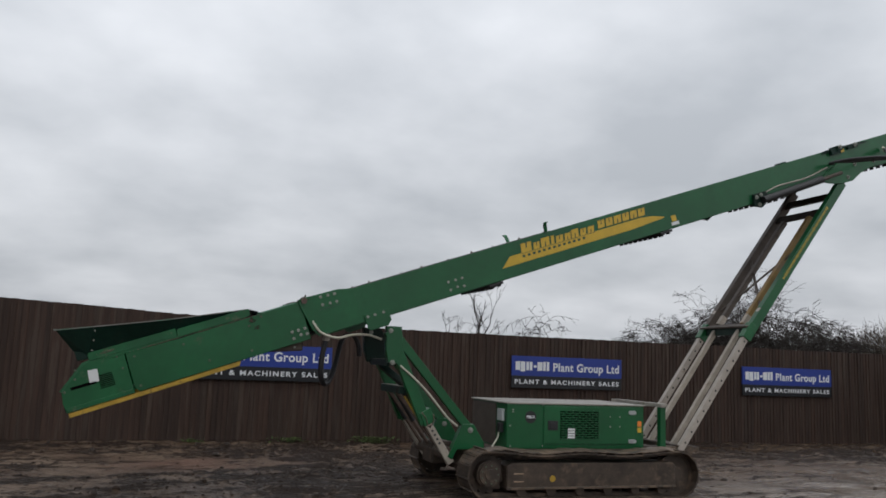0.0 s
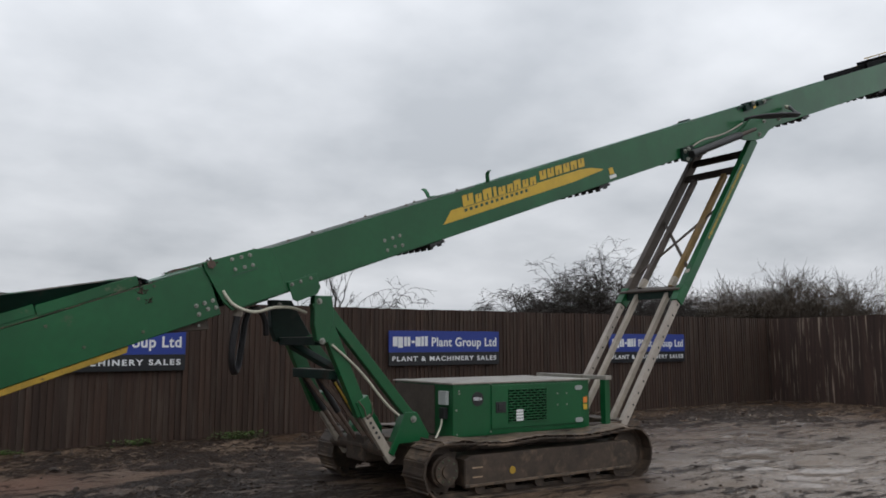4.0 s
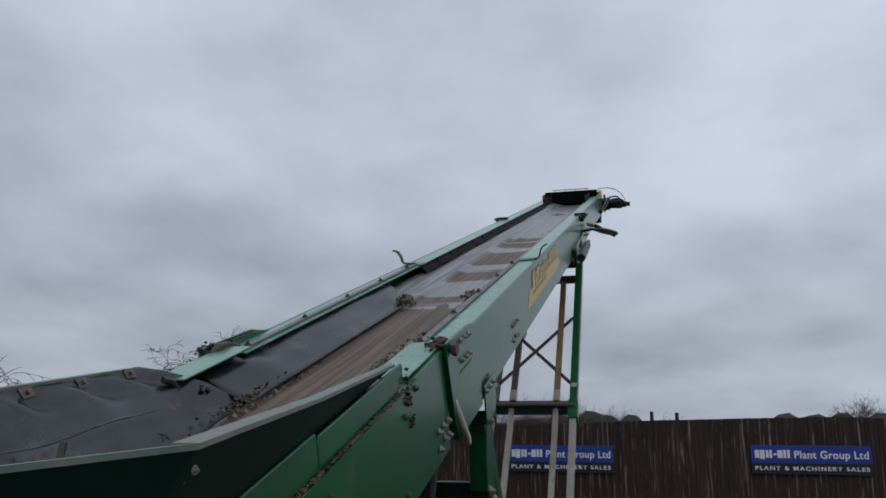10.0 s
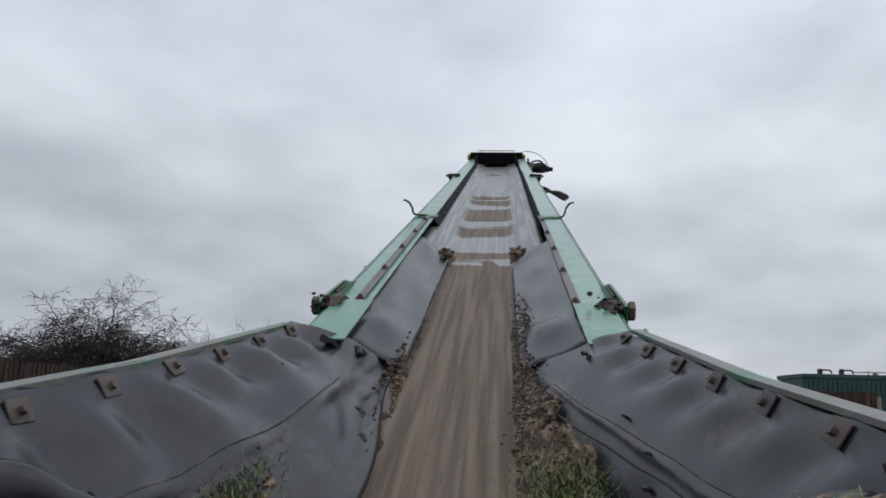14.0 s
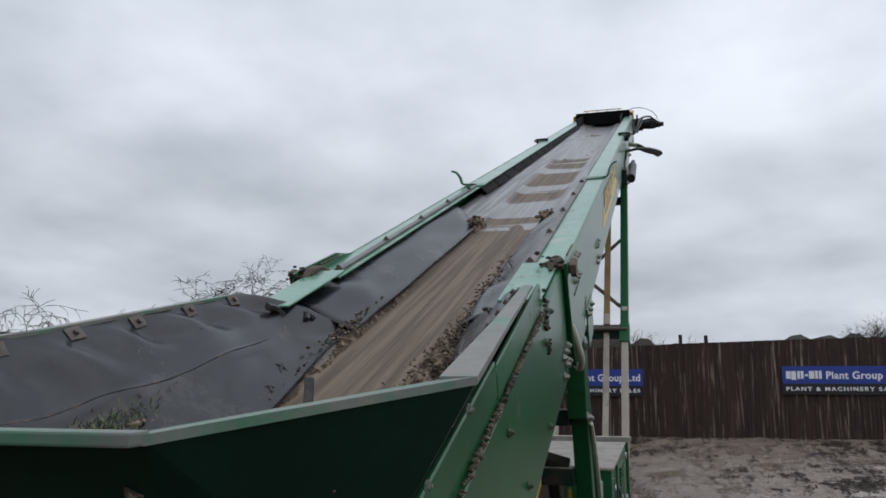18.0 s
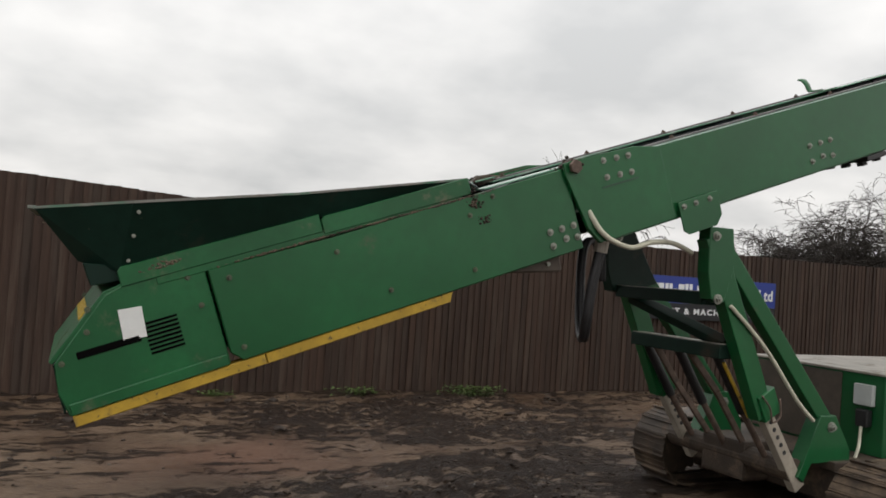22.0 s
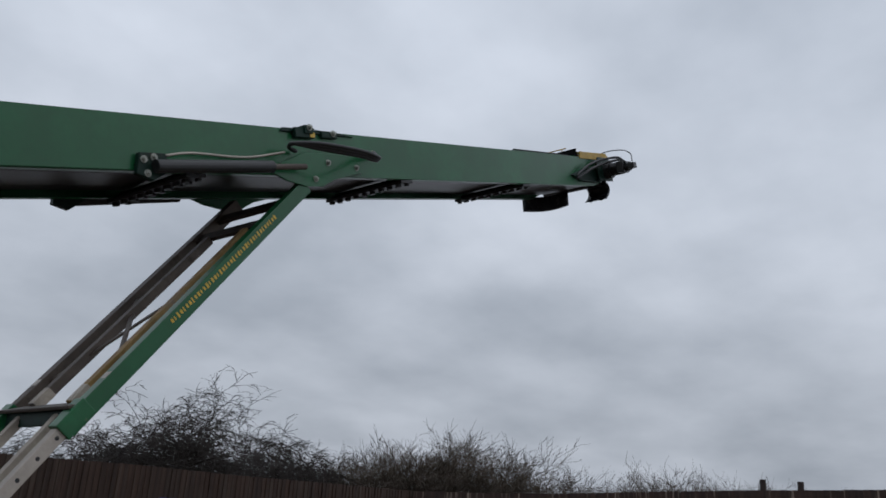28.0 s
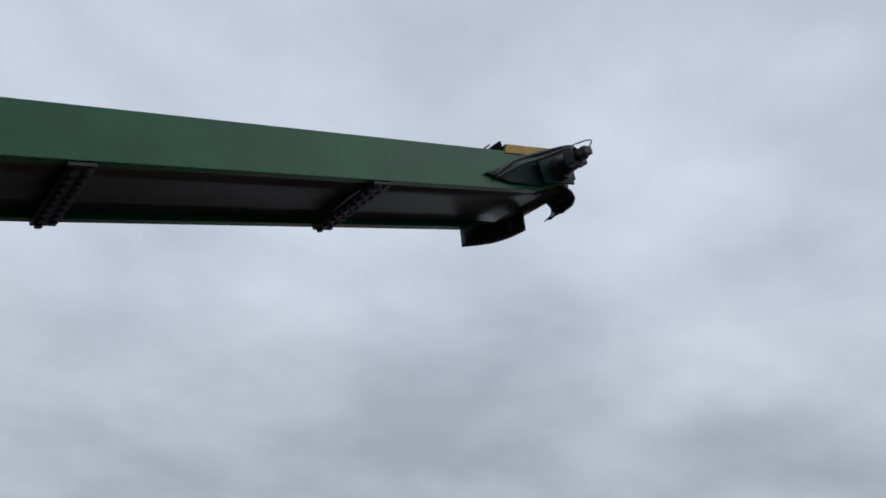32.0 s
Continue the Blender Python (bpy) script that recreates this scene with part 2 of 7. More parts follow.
CREAM = mat("cream_hose_sleeve", (0.52, 0.50, 0.40), 0.5, vary=0.15, vscale=15, dirt=(0.22, 0.18, 0.13), dirt_amt=0.25, dscale=12)
WHITE = mat("white_label", (0.72, 0.73, 0.72), 0.5, vary=0.04, vscale=10)
GREY_PLATE = mat("grey_plastic", (0.42, 0.44, 0.43), 0.5, vary=0.08, vscale=10)
ORANGE = mat("orange_label", (0.75, 0.22, 0.03), 0.5, vary=0.08, vscale=20)
MUDDY_STEEL = mat("mud_caked_steel", (0.052, 0.036, 0.025), 0.65, vary=0.35, vscale=4, dirt=(0.135, 0.095, 0.064), dirt_amt=0.48, dscale=5, bump=0.3, bscale=45)
TRACK = mat("mud_caked_track", (0.046, 0.031, 0.021), 0.6, vary=0.4, vscale=7, dirt=(0.140, 0.098, 0.066), dirt_amt=0.55, dscale=3, bump=0.4, bscale=35, rand=0.12)
CAKE = mat("wet_tan_mud_cake", (0.128, 0.090, 0.060), 0.5, vary=0.4, vscale=3, second=(0.05, 0.038, 0.028), sscale=5, samt=0.4, bump=0.5, bscale=30)
# dust colour, lightened where it also stands for sky reflected in flat tops
DUSTY_SHEEN_TOP = mat("dusty_top_sky_sheen", (0.31, 0.285, 0.245), 0.42, vary=0.2, vscale=4, dirt=(0.17, 0.15, 0.11), dirt_amt=0.45, dscale=5, bump=0.1, bscale=30)
FENCE = mat("brown_stained_boards", (0.042, 0.0220, 0.0140), 0.8, vary=0.30, vscale=2.5, stretch=(6, 6, 0.35), second=(0.054, 0.035, 0.025), sscale=1.8, samt=0.40, bump=0.3, bscale=18, rand=0.20)
FENCE_RED = mat("reddish_stained_boards", (0.036, 0.0185, 0.0130), 0.8, vary=0.3, vscale=2.5, stretch=(7, 7, 0.30), second=(0.20, 0.15, 0.115), sscale=2.2, samt=0.20, bump=0.3, bscale=18, rand=0.22)


def water_stains(m):
    """Pale runs of water down the upper half of the boards."""
    n, l = m.node_tree.nodes, m.node_tree.links
    b = n["Principled BSDF"]
    src = b.inputs["Base Color"].links[0].from_socket
    geo, mp, sp = n.new("ShaderNodeNewGeometry"), n.new("ShaderNodeMapping"), n.new("ShaderNodeSeparateXYZ")
    mp.inputs["Scale"].default_value = (9.0, 9.0, 0.42)
    tx = n.new("ShaderNodeTexNoise")
    tx.inputs["Scale"].default_value, tx.inputs["Detail"].default_value = 1.0, 3.0
    run, top, both, out = n.new("ShaderNodeMapRange"), n.new("ShaderNodeMapRange"), n.new("ShaderNodeMath"), n.new("ShaderNodeMix")
    for r, a, c, lo in ((run, 0.63, 0.70, 0.0), (top, 0.7, 2.1, 0.12)):
        r.interpolation_type = "SMOOTHSTEP"
        r.inputs["From Min"].default_value, r.inputs["From Max"].default_value, r.inputs["To Min"].default_value = a, c, lo
    both.operation, out.data_type = "MULTIPLY", "RGBA"
    out.inputs[7].default_value = (0.25, 0.195, 0.15, 1)
    l.new(geo.outputs["Position"], mp.inputs["Vector"])
    l.new(geo.outputs["Position"], sp.inputs[0])
    l.new(mp.outputs["Vector"], tx.inputs["Vector"])
    l.new(tx.outputs["Fac"], run.inputs["Value"])
    l.new(sp.outputs["Z"], top.inputs["Value"])
    l.new(run.outputs["Result"], both.inputs[0])
    l.new(top.outputs["Result"], both.inputs[1])
    l.new(both.outputs[0], out.inputs[0])
    l.new(src, out.inputs[6])
    l.new(out.outputs[2], b.inputs["Base Color"])


water_stains(FENCE_RED)
POST = mat("dark_fence_rail", (0.032, 0.021, 0.016), 0.8, vary=0.3, vscale=4, bump=0.2)
STAIN = mat("pale_streaked_board", (0.25, 0.205, 0.16), 0.75, vary=0.3, vscale=2.2, stretch=(8, 8, 0.35), second=(0.055, 0.036, 0.026), sscale=0.9, samt=0.35, bump=0.3, bscale=18, rand=0.2)
SIGN_BLUE = mat("blue_sign_face", (0.020, 0.045, 0.27), 0.4, vary=0.06, vscale=2)
SIGN_BLACK = mat("black_sign_face", (0.010, 0.011, 0.014), 0.4, vary=0.1, vscale=2)
SIGN_WHITE = mat("white_sign_lettering", (0.78, 0.79, 0.80), 0.5, vary=0.03)
BARK = mat("dark_winter_bark", (0.030, 0.024, 0.020), 0.85, vary=0.3, vscale=6)
TWIG = mat("thin_winter_twigs", (0.027, 0.021, 0.017), 0.85, vary=0.3, vscale=3)
SCRUB = mat("brown_hedge_scrub", (0.058, 0.048, 0.036), 0.9, vary=0.35, vscale=1.2, rand=0.1)
GRASS = mat("wet_grass", (0.085, 0.125, 0.026), 0.6, vary=0.5, vscale=9, second=(0.22, 0.18, 0.075), sscale=26, samt=0.35)
WEED = mat("green_weed_leaves", (0.075, 0.125, 0.028), 0.55, vary=0.35, vscale=6)
SOIL = mat("clumped_soil", (0.088, 0.062, 0.043), 0.8, vary=0.5, vscale=14, second=(0.25, 0.19, 0.135), sscale=26, samt=0.45, bump=0.5, bscale=60)
CLOD = mat("dark_wet_clod", (0.030, 0.018, 0.0115), 0.75, vary=0.4, vscale=8, second=(0.075, 0.049, 0.033), sscale=12, samt=0.3, bump=0.4, bscale=50)
STONE = mat("pale_wet_stone", (0.20, 0.18, 0.155), 0.5, vary=0.4, vscale=5)
HEDGE_TWIG = mat("brown_hedge_twigs", (0.085, 0.066, 0.050), 0.85, vary=0.3, vscale=1.5)
FAR = mat("far_hedgerow", (0.085, 0.085, 0.075), 0.9, vary=0.3, vscale=0.05)


def mud_ground():
    """Wet silt flats between dark churned clods; the mesh says how churned and how red each spot is."""
    m = bpy.data.materials.new("churned_wet_mud")
    m.use_nodes = True
    n, l = m.node_tree.nodes, m.node_tree.links
    b = n["Principled BSDF"]
    geo = n.new("ShaderNodeNewGeometry")

    def tex(scale, detail, rough=0.6, stretch=(1, 1, 1), rz=0.0):
        mp = n.new("ShaderNodeMapping")
        mp.inputs["Scale"].default_value, mp.inputs["Rotation"].default_value = stretch, (0, 0, rz)
        l.new(geo.outputs["Position"], mp.inputs["Vector"])
        t = n.new("ShaderNodeTexNoise")
        t.inputs["Scale"].default_value, t.inputs["Detail"].default_value, t.inputs["Roughness"].default_value = scale, detail, rough
        l.new(mp.outputs["Vector"], t.inputs["Vector"])
        return t.outputs["Fac"]

    def rng(v, a, c, lo=0.0, hi=1.0):
        r = n.new("ShaderNodeMapRange")
        r.interpolation_type = "SMOOTHSTEP"
        for key, val in (("From Min", a), ("From Max", c), ("To Min", lo), ("To Max", hi)):
            r.inputs[key].default_value = val
        l.new(v, r.inputs["Value"])
        return r.outputs["Result"]

    def mix(f, a, c):
        x = n.new("ShaderNodeMix")
        x.data_type = "RGBA"
        l.new(f, x.inputs[0])
        for s, v in ((x.inputs[6], a), (x.inputs[7], c)):
            if isinstance(v, tuple):
                s.default_value = (*v, 1)
            else:
                l.new(v, s)
        return x.outputs[2]

    def op(kind, a, c):
        x = n.new("ShaderNodeMath")
        x.operation = kind
        for s, v in ((x.inputs[0], a), (x.inputs[1], c)):
            if isinstance(v, float):
                s.default_value = v
            else:
                l.new(v, s)
        return x.outputs[0]

    churn, red = n.new("ShaderNodeAttribute"), n.new("ShaderNodeAttribute")
    churn.attribute_name, red.attribute_name = "churn", "brick_dust"
    sep = n.new("ShaderNodeSeparateXYZ")
    l.new(geo.outputs["Position"], sep.inputs[0])
    streak = tex(2.6, 8, 0.68, (0.42, 1.35, 1.0), 0.22)
    grain = tex(9.0, 9, 0.72, (0.55, 1.40, 1.0), 0.22)
    fine, broad = tex(46, 5, 0.65), tex(0.7, 5)
    lumps = op("ADD", op("MULTIPLY", op("SUBTRACT", streak, 0.5), 3.9), op("ADD", op("MULTIPLY", op("SUBTRACT", grain, 0.5), 2.9), op("MULTIPLY", op("SUBTRACT", fine, 0.5), 1.1)))
    dark = rng(op("ADD", op("MULTIPLY", churn.outputs["Fac"], 0.72), lumps), 0.34, 0.62)
    flat = mix(rng(broad, 0.35, 0.65), (0.075, 0.046, 0.029), (0.163, 0.112, 0.075))
    flat = mix(rng(fine, 0.36, 0.66), mix(rng(grain, 0.3, 0.7), flat, (0.050, 0.031, 0.0195)), flat)
    flat = mix(red.outputs["Fac"], flat, (0.135, 0.070, 0.045))
    open_side = rng(sep.outputs["X"], 4.2, 7.0)
    # pale silt on the open side; its colour also holds some sky reflection
    silt = op("MULTIPLY", open_side, rng(sep.outputs["Y"], 0.8, -1.4))
    flat = mix(silt, flat, mix(rng(grain, 0.35, 0.65), (0.150, 0.116, 0.090), (0.265, 0.216, 0.176)))
    clod = mix(rng(fine, 0.38, 0.68), (0.0155, 0.0082, 0.0046), (0.055, 0.031, 0.0185))
    l.new(mix(dark, flat, clod), b.inputs["Base Color"])
    # standing water on the open side of the yard
    pool = op("MULTIPLY", op("MULTIPLY", rng(tex(0.75, 6, 0.6, (0.45, 1.25, 1.0), 0.1), 0.44, 0.60), open_side), rng(dark, 0.9, 0.35))
    b.inputs["Specular IOR Level"].default_value = 0.27
    damp = op("ADD", op("MULTIPLY", dark, 0.22), rng(tex(1.3, 6, 0.6), 0.40, 0.62, 0.30, 0.58))
    rough = op("ADD", op("MULTIPLY", damp, op("SUBTRACT", 1.0, pool)), op("MULTIPLY", pool, 0.12))
    l.new(rough, b.inputs["Roughness"])
    bp = n.new("ShaderNodeBump")
    bp.inputs["Strength"].default_value, bp.inputs["Distance"].default_value = 1.0, 0.085
    hgt = op("ADD", op("MULTIPLY", grain, op("ADD", op("MULTIPLY", dark, 1.0), 0.18)), op("ADD", op("MULTIPLY", fine, op("ADD", op("MULTIPLY", dark, 0.42), 0.10)), op("MULTIPLY", streak, 0.5)))
    l.new(op("MULTIPLY", hgt, op("SUBTRACT", 1.0, op("MULTIPLY", pool, 0.93))), bp.inputs["Height"])
    l.new(bp.outputs["Normal"], b.inputs["Normal"])
    return m


GROUND = mud_ground()


def belt_material():
    """Grey wet rubber with a tan mud film in the trough, streaked along the belt."""
    m = bpy.data.materials.new("streaked_belt")
    m.use_nodes = True
    n, l = m.node_tree.nodes, m.node_tree.links
    b = n["Principled BSDF"]
    geo = n.new("ShaderNodeNewGeometry")

    def tex(scale3, scale, detail, rot=True):
        mp = n.new("ShaderNodeMapping")
        mp.inputs["Rotation"].default_value = (0, radians(19.6), 0)
        mp.inputs["Scale"].default_value = scale3
        l.new(geo.outputs["Position"], mp.inputs["Vector"])
        t = n.new("ShaderNodeTexNoise")
        t.inputs["Scale"].default_value, t.inputs["Detail"].default_value = scale, detail
        l.new(mp.outputs["Vector"], t.inputs["Vector"])
        return t.outputs["Fac"]

    def rng(v, a, c, lo=0.0, hi=1.0):
        r = n.new("ShaderNodeMapRange")
        r.interpolation_type = "SMOOTHSTEP"
        for key, val in (("From Min", a), ("From Max", c), ("To Min", lo), ("To Max", hi)):
            r.inputs[key].default_value = val
        l.new(v, r.inputs["Value"])
        return r.outputs["Result"]

    def mix(f, a, c):
        x = n.new("ShaderNodeMix")
        x.data_type = "RGBA"
        l.new(f, x.inputs[0])
        for s, v in ((x.inputs[6], a), (x.inputs[7], c)):
            if isinstance(v, tuple):
                s.default_value = (*v, 1)
            else:
                l.new(v, s)
        return x.outputs[2]

    def math2(op, a, c):
        x = n.new("ShaderNodeMath")
        x.operation = op
        for s, v in ((x.inputs[0], a), (x.inputs[1], c)):
            if isinstance(v, float):
                s.default_value = v
            else:
                l.new(v, s)
        return x.outputs[0]

    def op_max(a, c):
        return math2("MAXIMUM", a, c)

    def op_mul(a, c):
        return math2("MULTIPLY", a, c)

    sep = n.new("ShaderNodeSeparateXYZ")
    l.new(geo.outputs["Position"], sep.inputs[0])
    centre = rng(math2("ABSOLUTE", sep.outputs["Y"], 0.0), 0.30, 0.20)
    band = rng(tex((1.0, 0.22, 0.1), 0.85, 4), 0.45, 0.48)
    clean = rng(sep.outputs["X"], 7.6, 7.2)
    muddy = rng(sep.outputs["X"], 1.5, 1.2)
    band = op_max(op_mul(band, clean), muddy)
    band = op_max(band, rng(tex((0.8, 2.5, 0.2), 0.9, 5), 0.60, 0.63))
    streak = tex((0.10, 14.0, 1.0), 2.2, 5)
    fine = tex((2.0, 9.0, 2.0), 6.0, 6)
    tan = mix(rng(streak, 0.35, 0.65), (0.082, 0.056, 0.036), (0.170, 0.125, 0.086))
    grey = mix(rng(streak, 0.35, 0.7), (0.14, 0.14, 0.145), (0.27, 0.265, 0.26))
    inner = mix(band, grey, tan)
    outer = mix(rng(streak, 0.42, 0.62), (0.09, 0.09, 0.095), (0.26, 0.25, 0.245))
    col = mix(centre, outer, inner)
    col = mix(rng(fine, 0.60, 0.72), col, (0.10, 0.075, 0.055))
    l.new(col, b.inputs["Base Color"])
    l.new(rng(op_mul(band, centre), 0.0, 1.0, 0.30, 0.68), b.inputs["Roughness"])
    bp = n.new("ShaderNodeBump")
    bp.inputs["Strength"].default_value, bp.inputs["Distance"].default_value = 0.25, 0.006
    l.new(streak, bp.inputs["Height"])
    l.new(bp.outputs["Normal"], b.inputs["Normal"])
    return m


BELT = belt_material()


# ---- building helpers ----
def bm_new():
    return bmesh.new()


def link_mesh(name, bm, material, smooth=False, m=None):
    if m is not None:
        bmesh.ops.transform(bm, matrix=m, verts=bm.verts)
    bmesh.ops.recalc_face_normals(bm, faces=bm.faces)
    me = bpy.data.meshes.new(name)
    bm.to_mesh(me)
    bm.free()
    if smooth:
        for p in me.polygons:
            p.use_smooth = True
    me.materials.append(material)
    return new(name, me)


def adopt(ob, parent):
    ob.parent = parent
    ob.matrix_parent_inverse = parent.matrix_world.inverted() if parent.type == "EMPTY" else Matrix()
    return ob


def part(name, bm, material, parent, label="", m=None, smooth=False):
    """Link a bmesh as one mesh under a thing or a part."""
    ob = adopt(link_mesh(name, bm, material, smooth, m), parent)
    return tagged(ob, label)


def piece(name, me, parent, m, label=""):
    """One more object on a shared mesh."""
    ob = adopt(new(name, me), parent)
    ob.matrix_basis = m
    return tagged(ob, label)


def thing(name, at, label, category, group="", kind=""):
    e = new(name)
    e.empty_display_size = 0.2
    e.location = at
    bpy.context.view_layer.update()
    return tagged(e, label, category, group, kind)


def box(bm, lo, hi, bevel=0.0, m=None):
    vs = [bm.verts.new((x, y, z)) for x in (lo[0], hi[0]) for y in (lo[1], hi[1]) for z in (lo[2], hi[2])]
    fs = [bm.faces.new([vs[i] for i in f]) for f in ((0, 1, 3, 2), (4, 6, 7, 5), (0, 4, 5, 1), (2, 3, 7, 6), (0, 2, 6, 4), (1, 5, 7, 3))]
    if bevel:
        es = {e for f in fs for e in f.edges}
        r = bmesh.ops.bevel(bm, geom=list(es), offset=bevel, segments=2, affect="EDGES", profile=0.6)
        vs = list({v for f in r["faces"] for v in f.verts} | {v for v in vs if v.is_valid})
    if m is not None:
        bmesh.ops.transform(bm, matrix=m, verts=vs)
    return bm


def prism(bm, outline, y0, y1, bevel=0.0):
    """A plate: an outline of (x, z) drawn between y0 and y1."""
    a = [bm.verts.new((x, y0, z)) for x, z in outline]
    c = [bm.verts.new((x, y1, z)) for x, z in outline]
    k = len(outline)
    fs = [bm.faces.new(a), bm.faces.new(c[::-1])]
    fs += [bm.faces.new((a[i], c[i], c[(i + 1) % k], a[(i + 1) % k])) for i in range(k)]
    if bevel:
        es = [e for f in fs[:2] for e in f.edges]
        bmesh.ops.bevel(bm, geom=es, offset=bevel, segments=1, affect="EDGES")
    return bm


def rod(bm, a, b, r, seg=12, r2=None):
    a, b = Vector(a), Vector(b)
    d = b - a
    q = d.to_track_quat("Z", "Y").to_matrix().to_4x4()
    bmesh.ops.create_cone(bm, cap_ends=True, segments=seg, radius1=r, radius2=r if r2 is None else r2, depth=d.length,
                          matrix=Matrix.Translation((a + b) / 2) @ q)
    return bm


def beam(bm, a, b, w, h, bevel=0.008, up=(0, 1, 0)):
    """A rectangular bar from a to b; w across up, h along up."""
    a, b, up = Vector(a), Vector(b), Vector(up)
    z = (b - a).normalized()
    y = (up - z * up.dot(z)).normalized()
    x = y.cross(z)
    m = Matrix((x, y, z)).transposed().to_4x4()
    m.translation = a
    return box(bm, (-w / 2, -h / 2, 0), (w / 2, h / 2, (b - a).length), bevel, m)


def smooth_path(points, steps=8):
    pts = [Vector(p) for p in points]
    out = []
    for i in range(len(pts) - 1):
        p0, p1, p2, p3 = pts[max(i - 1, 0)], pts[i], pts[i + 1], pts[min(i + 2, len(pts) - 1)]
        for k in range(steps):
            t = k / steps
            out.append(0.5 * (2 * p1 + (p2 - p0) * t + (2 * p0 - 5 * p1 + 4 * p2 - p3) * t * t + (3 * p1 - p0 - 3 * p2 + p3) * t ** 3))
    return out + [pts[-1]]


def tube(bm, points, r, seg=8, taper=None, steps=8, soft=True):
    pts = smooth_path(points, steps) if soft else [Vector(p) for p in points]
    rings = []
    ref = Vector((0.31, 0.27, 0.91))
    for i, p in enumerate(pts):
        d = (pts[min(i + 1, len(pts) - 1)] - pts[max(i - 1, 0)]).normalized()
        u = d.cross(ref).normalized()
        v = d.cross(u)
        rr = r if taper is None else r + (taper - r) * i / (len(pts) - 1)
        rings.append([bm.verts.new(p + (u * math.cos(2 * math.pi * k / seg) + v * math.sin(2 * math.pi * k / seg)) * rr) for k in range(seg)])
    for a, c in zip(rings, rings[1:]):
        for k in range(seg):
            bm.faces.new((a[k], a[(k + 1) % seg], c[(k + 1) % seg], c[k]))
    bm.faces.new(rings[0][::-1])
    bm.faces.new(rings[-1])
    return bm


def sheet(bm, f, nu, nv, thick=0.012):
    """A curved sheet f(u, v) with a thickness."""
    grid = [[Vector(f(i / nu, j / nv)) for j in range(nv + 1)] for i in range(nu + 1)]
    tops, lows = [], []
    for i in range(nu + 1):
        tr, lr = [], []
        for j in range(nv + 1):
            du = grid[min(i + 1, nu)][j] - grid[max(i - 1, 0)][j]
            dv = grid[i][min(j + 1, nv)] - grid[i][max(j - 1, 0)]
            nn = du.cross(dv)
            nn = nn.normalized() if nn.length > 1e-9 else Vector((0, 0, 1))
            tr.append(bm.verts.new(grid[i][j]))
            lr.append(bm.verts.new(grid[i][j] - nn * thick))
        tops.append(tr)
        lows.append(lr)
    for i in range(nu):
        for j in range(nv):
            bm.faces.new((tops[i][j], tops[i + 1][j], tops[i + 1][j + 1], tops[i][j + 1]))
            bm.faces.new((lows[i][j], lows[i][j + 1], lows[i + 1][j + 1], lows[i + 1][j]))
    for i in range(nu):
        bm.faces.new((tops[i][0], lows[i][0], lows[i + 1][0], tops[i + 1][0]))
        bm.faces.new((tops[i][nv], tops[i + 1][nv], lows[i + 1][nv], lows[i][nv]))
    for j in range(nv):
        bm.faces.new((tops[0][j], tops[0][j + 1], lows[0][j + 1], lows[0][j]))
        bm.faces.new((tops[nu][j], lows[nu][j], lows[nu][j + 1], tops[nu][j + 1]))
    return bm


def nz(x, y=0.0, z=0.0):
    return noise.noise(Vector((x, y, z)))


def clamp01(v):
    return max(0.0, min(1.0, v))


# ---- ground, one sheet to the horizon ----
def ground_z(x, y):
    return 0.08 + 0.12 * clamp01((x - 12) / 6) * clamp01((4 - y) / 6)


def churned(x, y):
    """0 on wet flats, 1 in churned clods; bands follow the curved wheel marks."""
    if x < -14 or x > 24 or y < -18 or y > 6.2:
        return 0.35
    r = math.hypot(x - 2.0, (y + 7.5) * 1.15) + 0.5 * nz(x * 0.35, y * 0.35, 9.0)
    v = 0.40 + 0.45 * nz(x * 0.33, y * 0.42, 3.3) + 0.58 * nz(r * 1.9, (x + y) * 0.10, 1.0) + 0.25 * nz(x * 1.3, y * 1.3, 6.0)
    v += 0.28 * math.exp(-((x - 0.2) / 1.6) ** 2 - ((y - 0.4) / 1.1) ** 2)
    v -= 0.3 * math.exp(-((x + 1.4) / 1.6) ** 2 - ((y - 2.3) / 0.9) ** 2)
    v -= 0.45 * math.exp(-((x - 8.5) / 2.2) ** 2 - ((y + 2.3) / 1.5) ** 2)
    v += 0.08 * clamp01((3 - x) / 3) * clamp01((2.0 - y) / 2)
    v += 0.16 * clamp01((4.5 - x) / 3) + clamp01((x - 6) / 2) * (0.55 * nz(x * 0.75, y * 1.5, 14.0) - 0.12) + 0.25 * clamp01((y - 3.8) / 1.5)
    v += 0.75 * math.exp(-((x - 13.0) / 3.5) ** 2 - ((y - 3.4) / 1.3) ** 2)
    v -= 0.50 * math.exp(-((x - 10.5) / 4.0) ** 2 - ((y + 1.2) / 1.6) ** 2)
    return clamp01(v)


def brick_dust(x, y):
    d = math.hypot((x + 1.2) / 1.5, (y - 2.4) / 0.8) + 0.5 * nz(x * 1.4, y * 1.4, 2.0)
    return 0.8 * clamp01(1.1 - d)


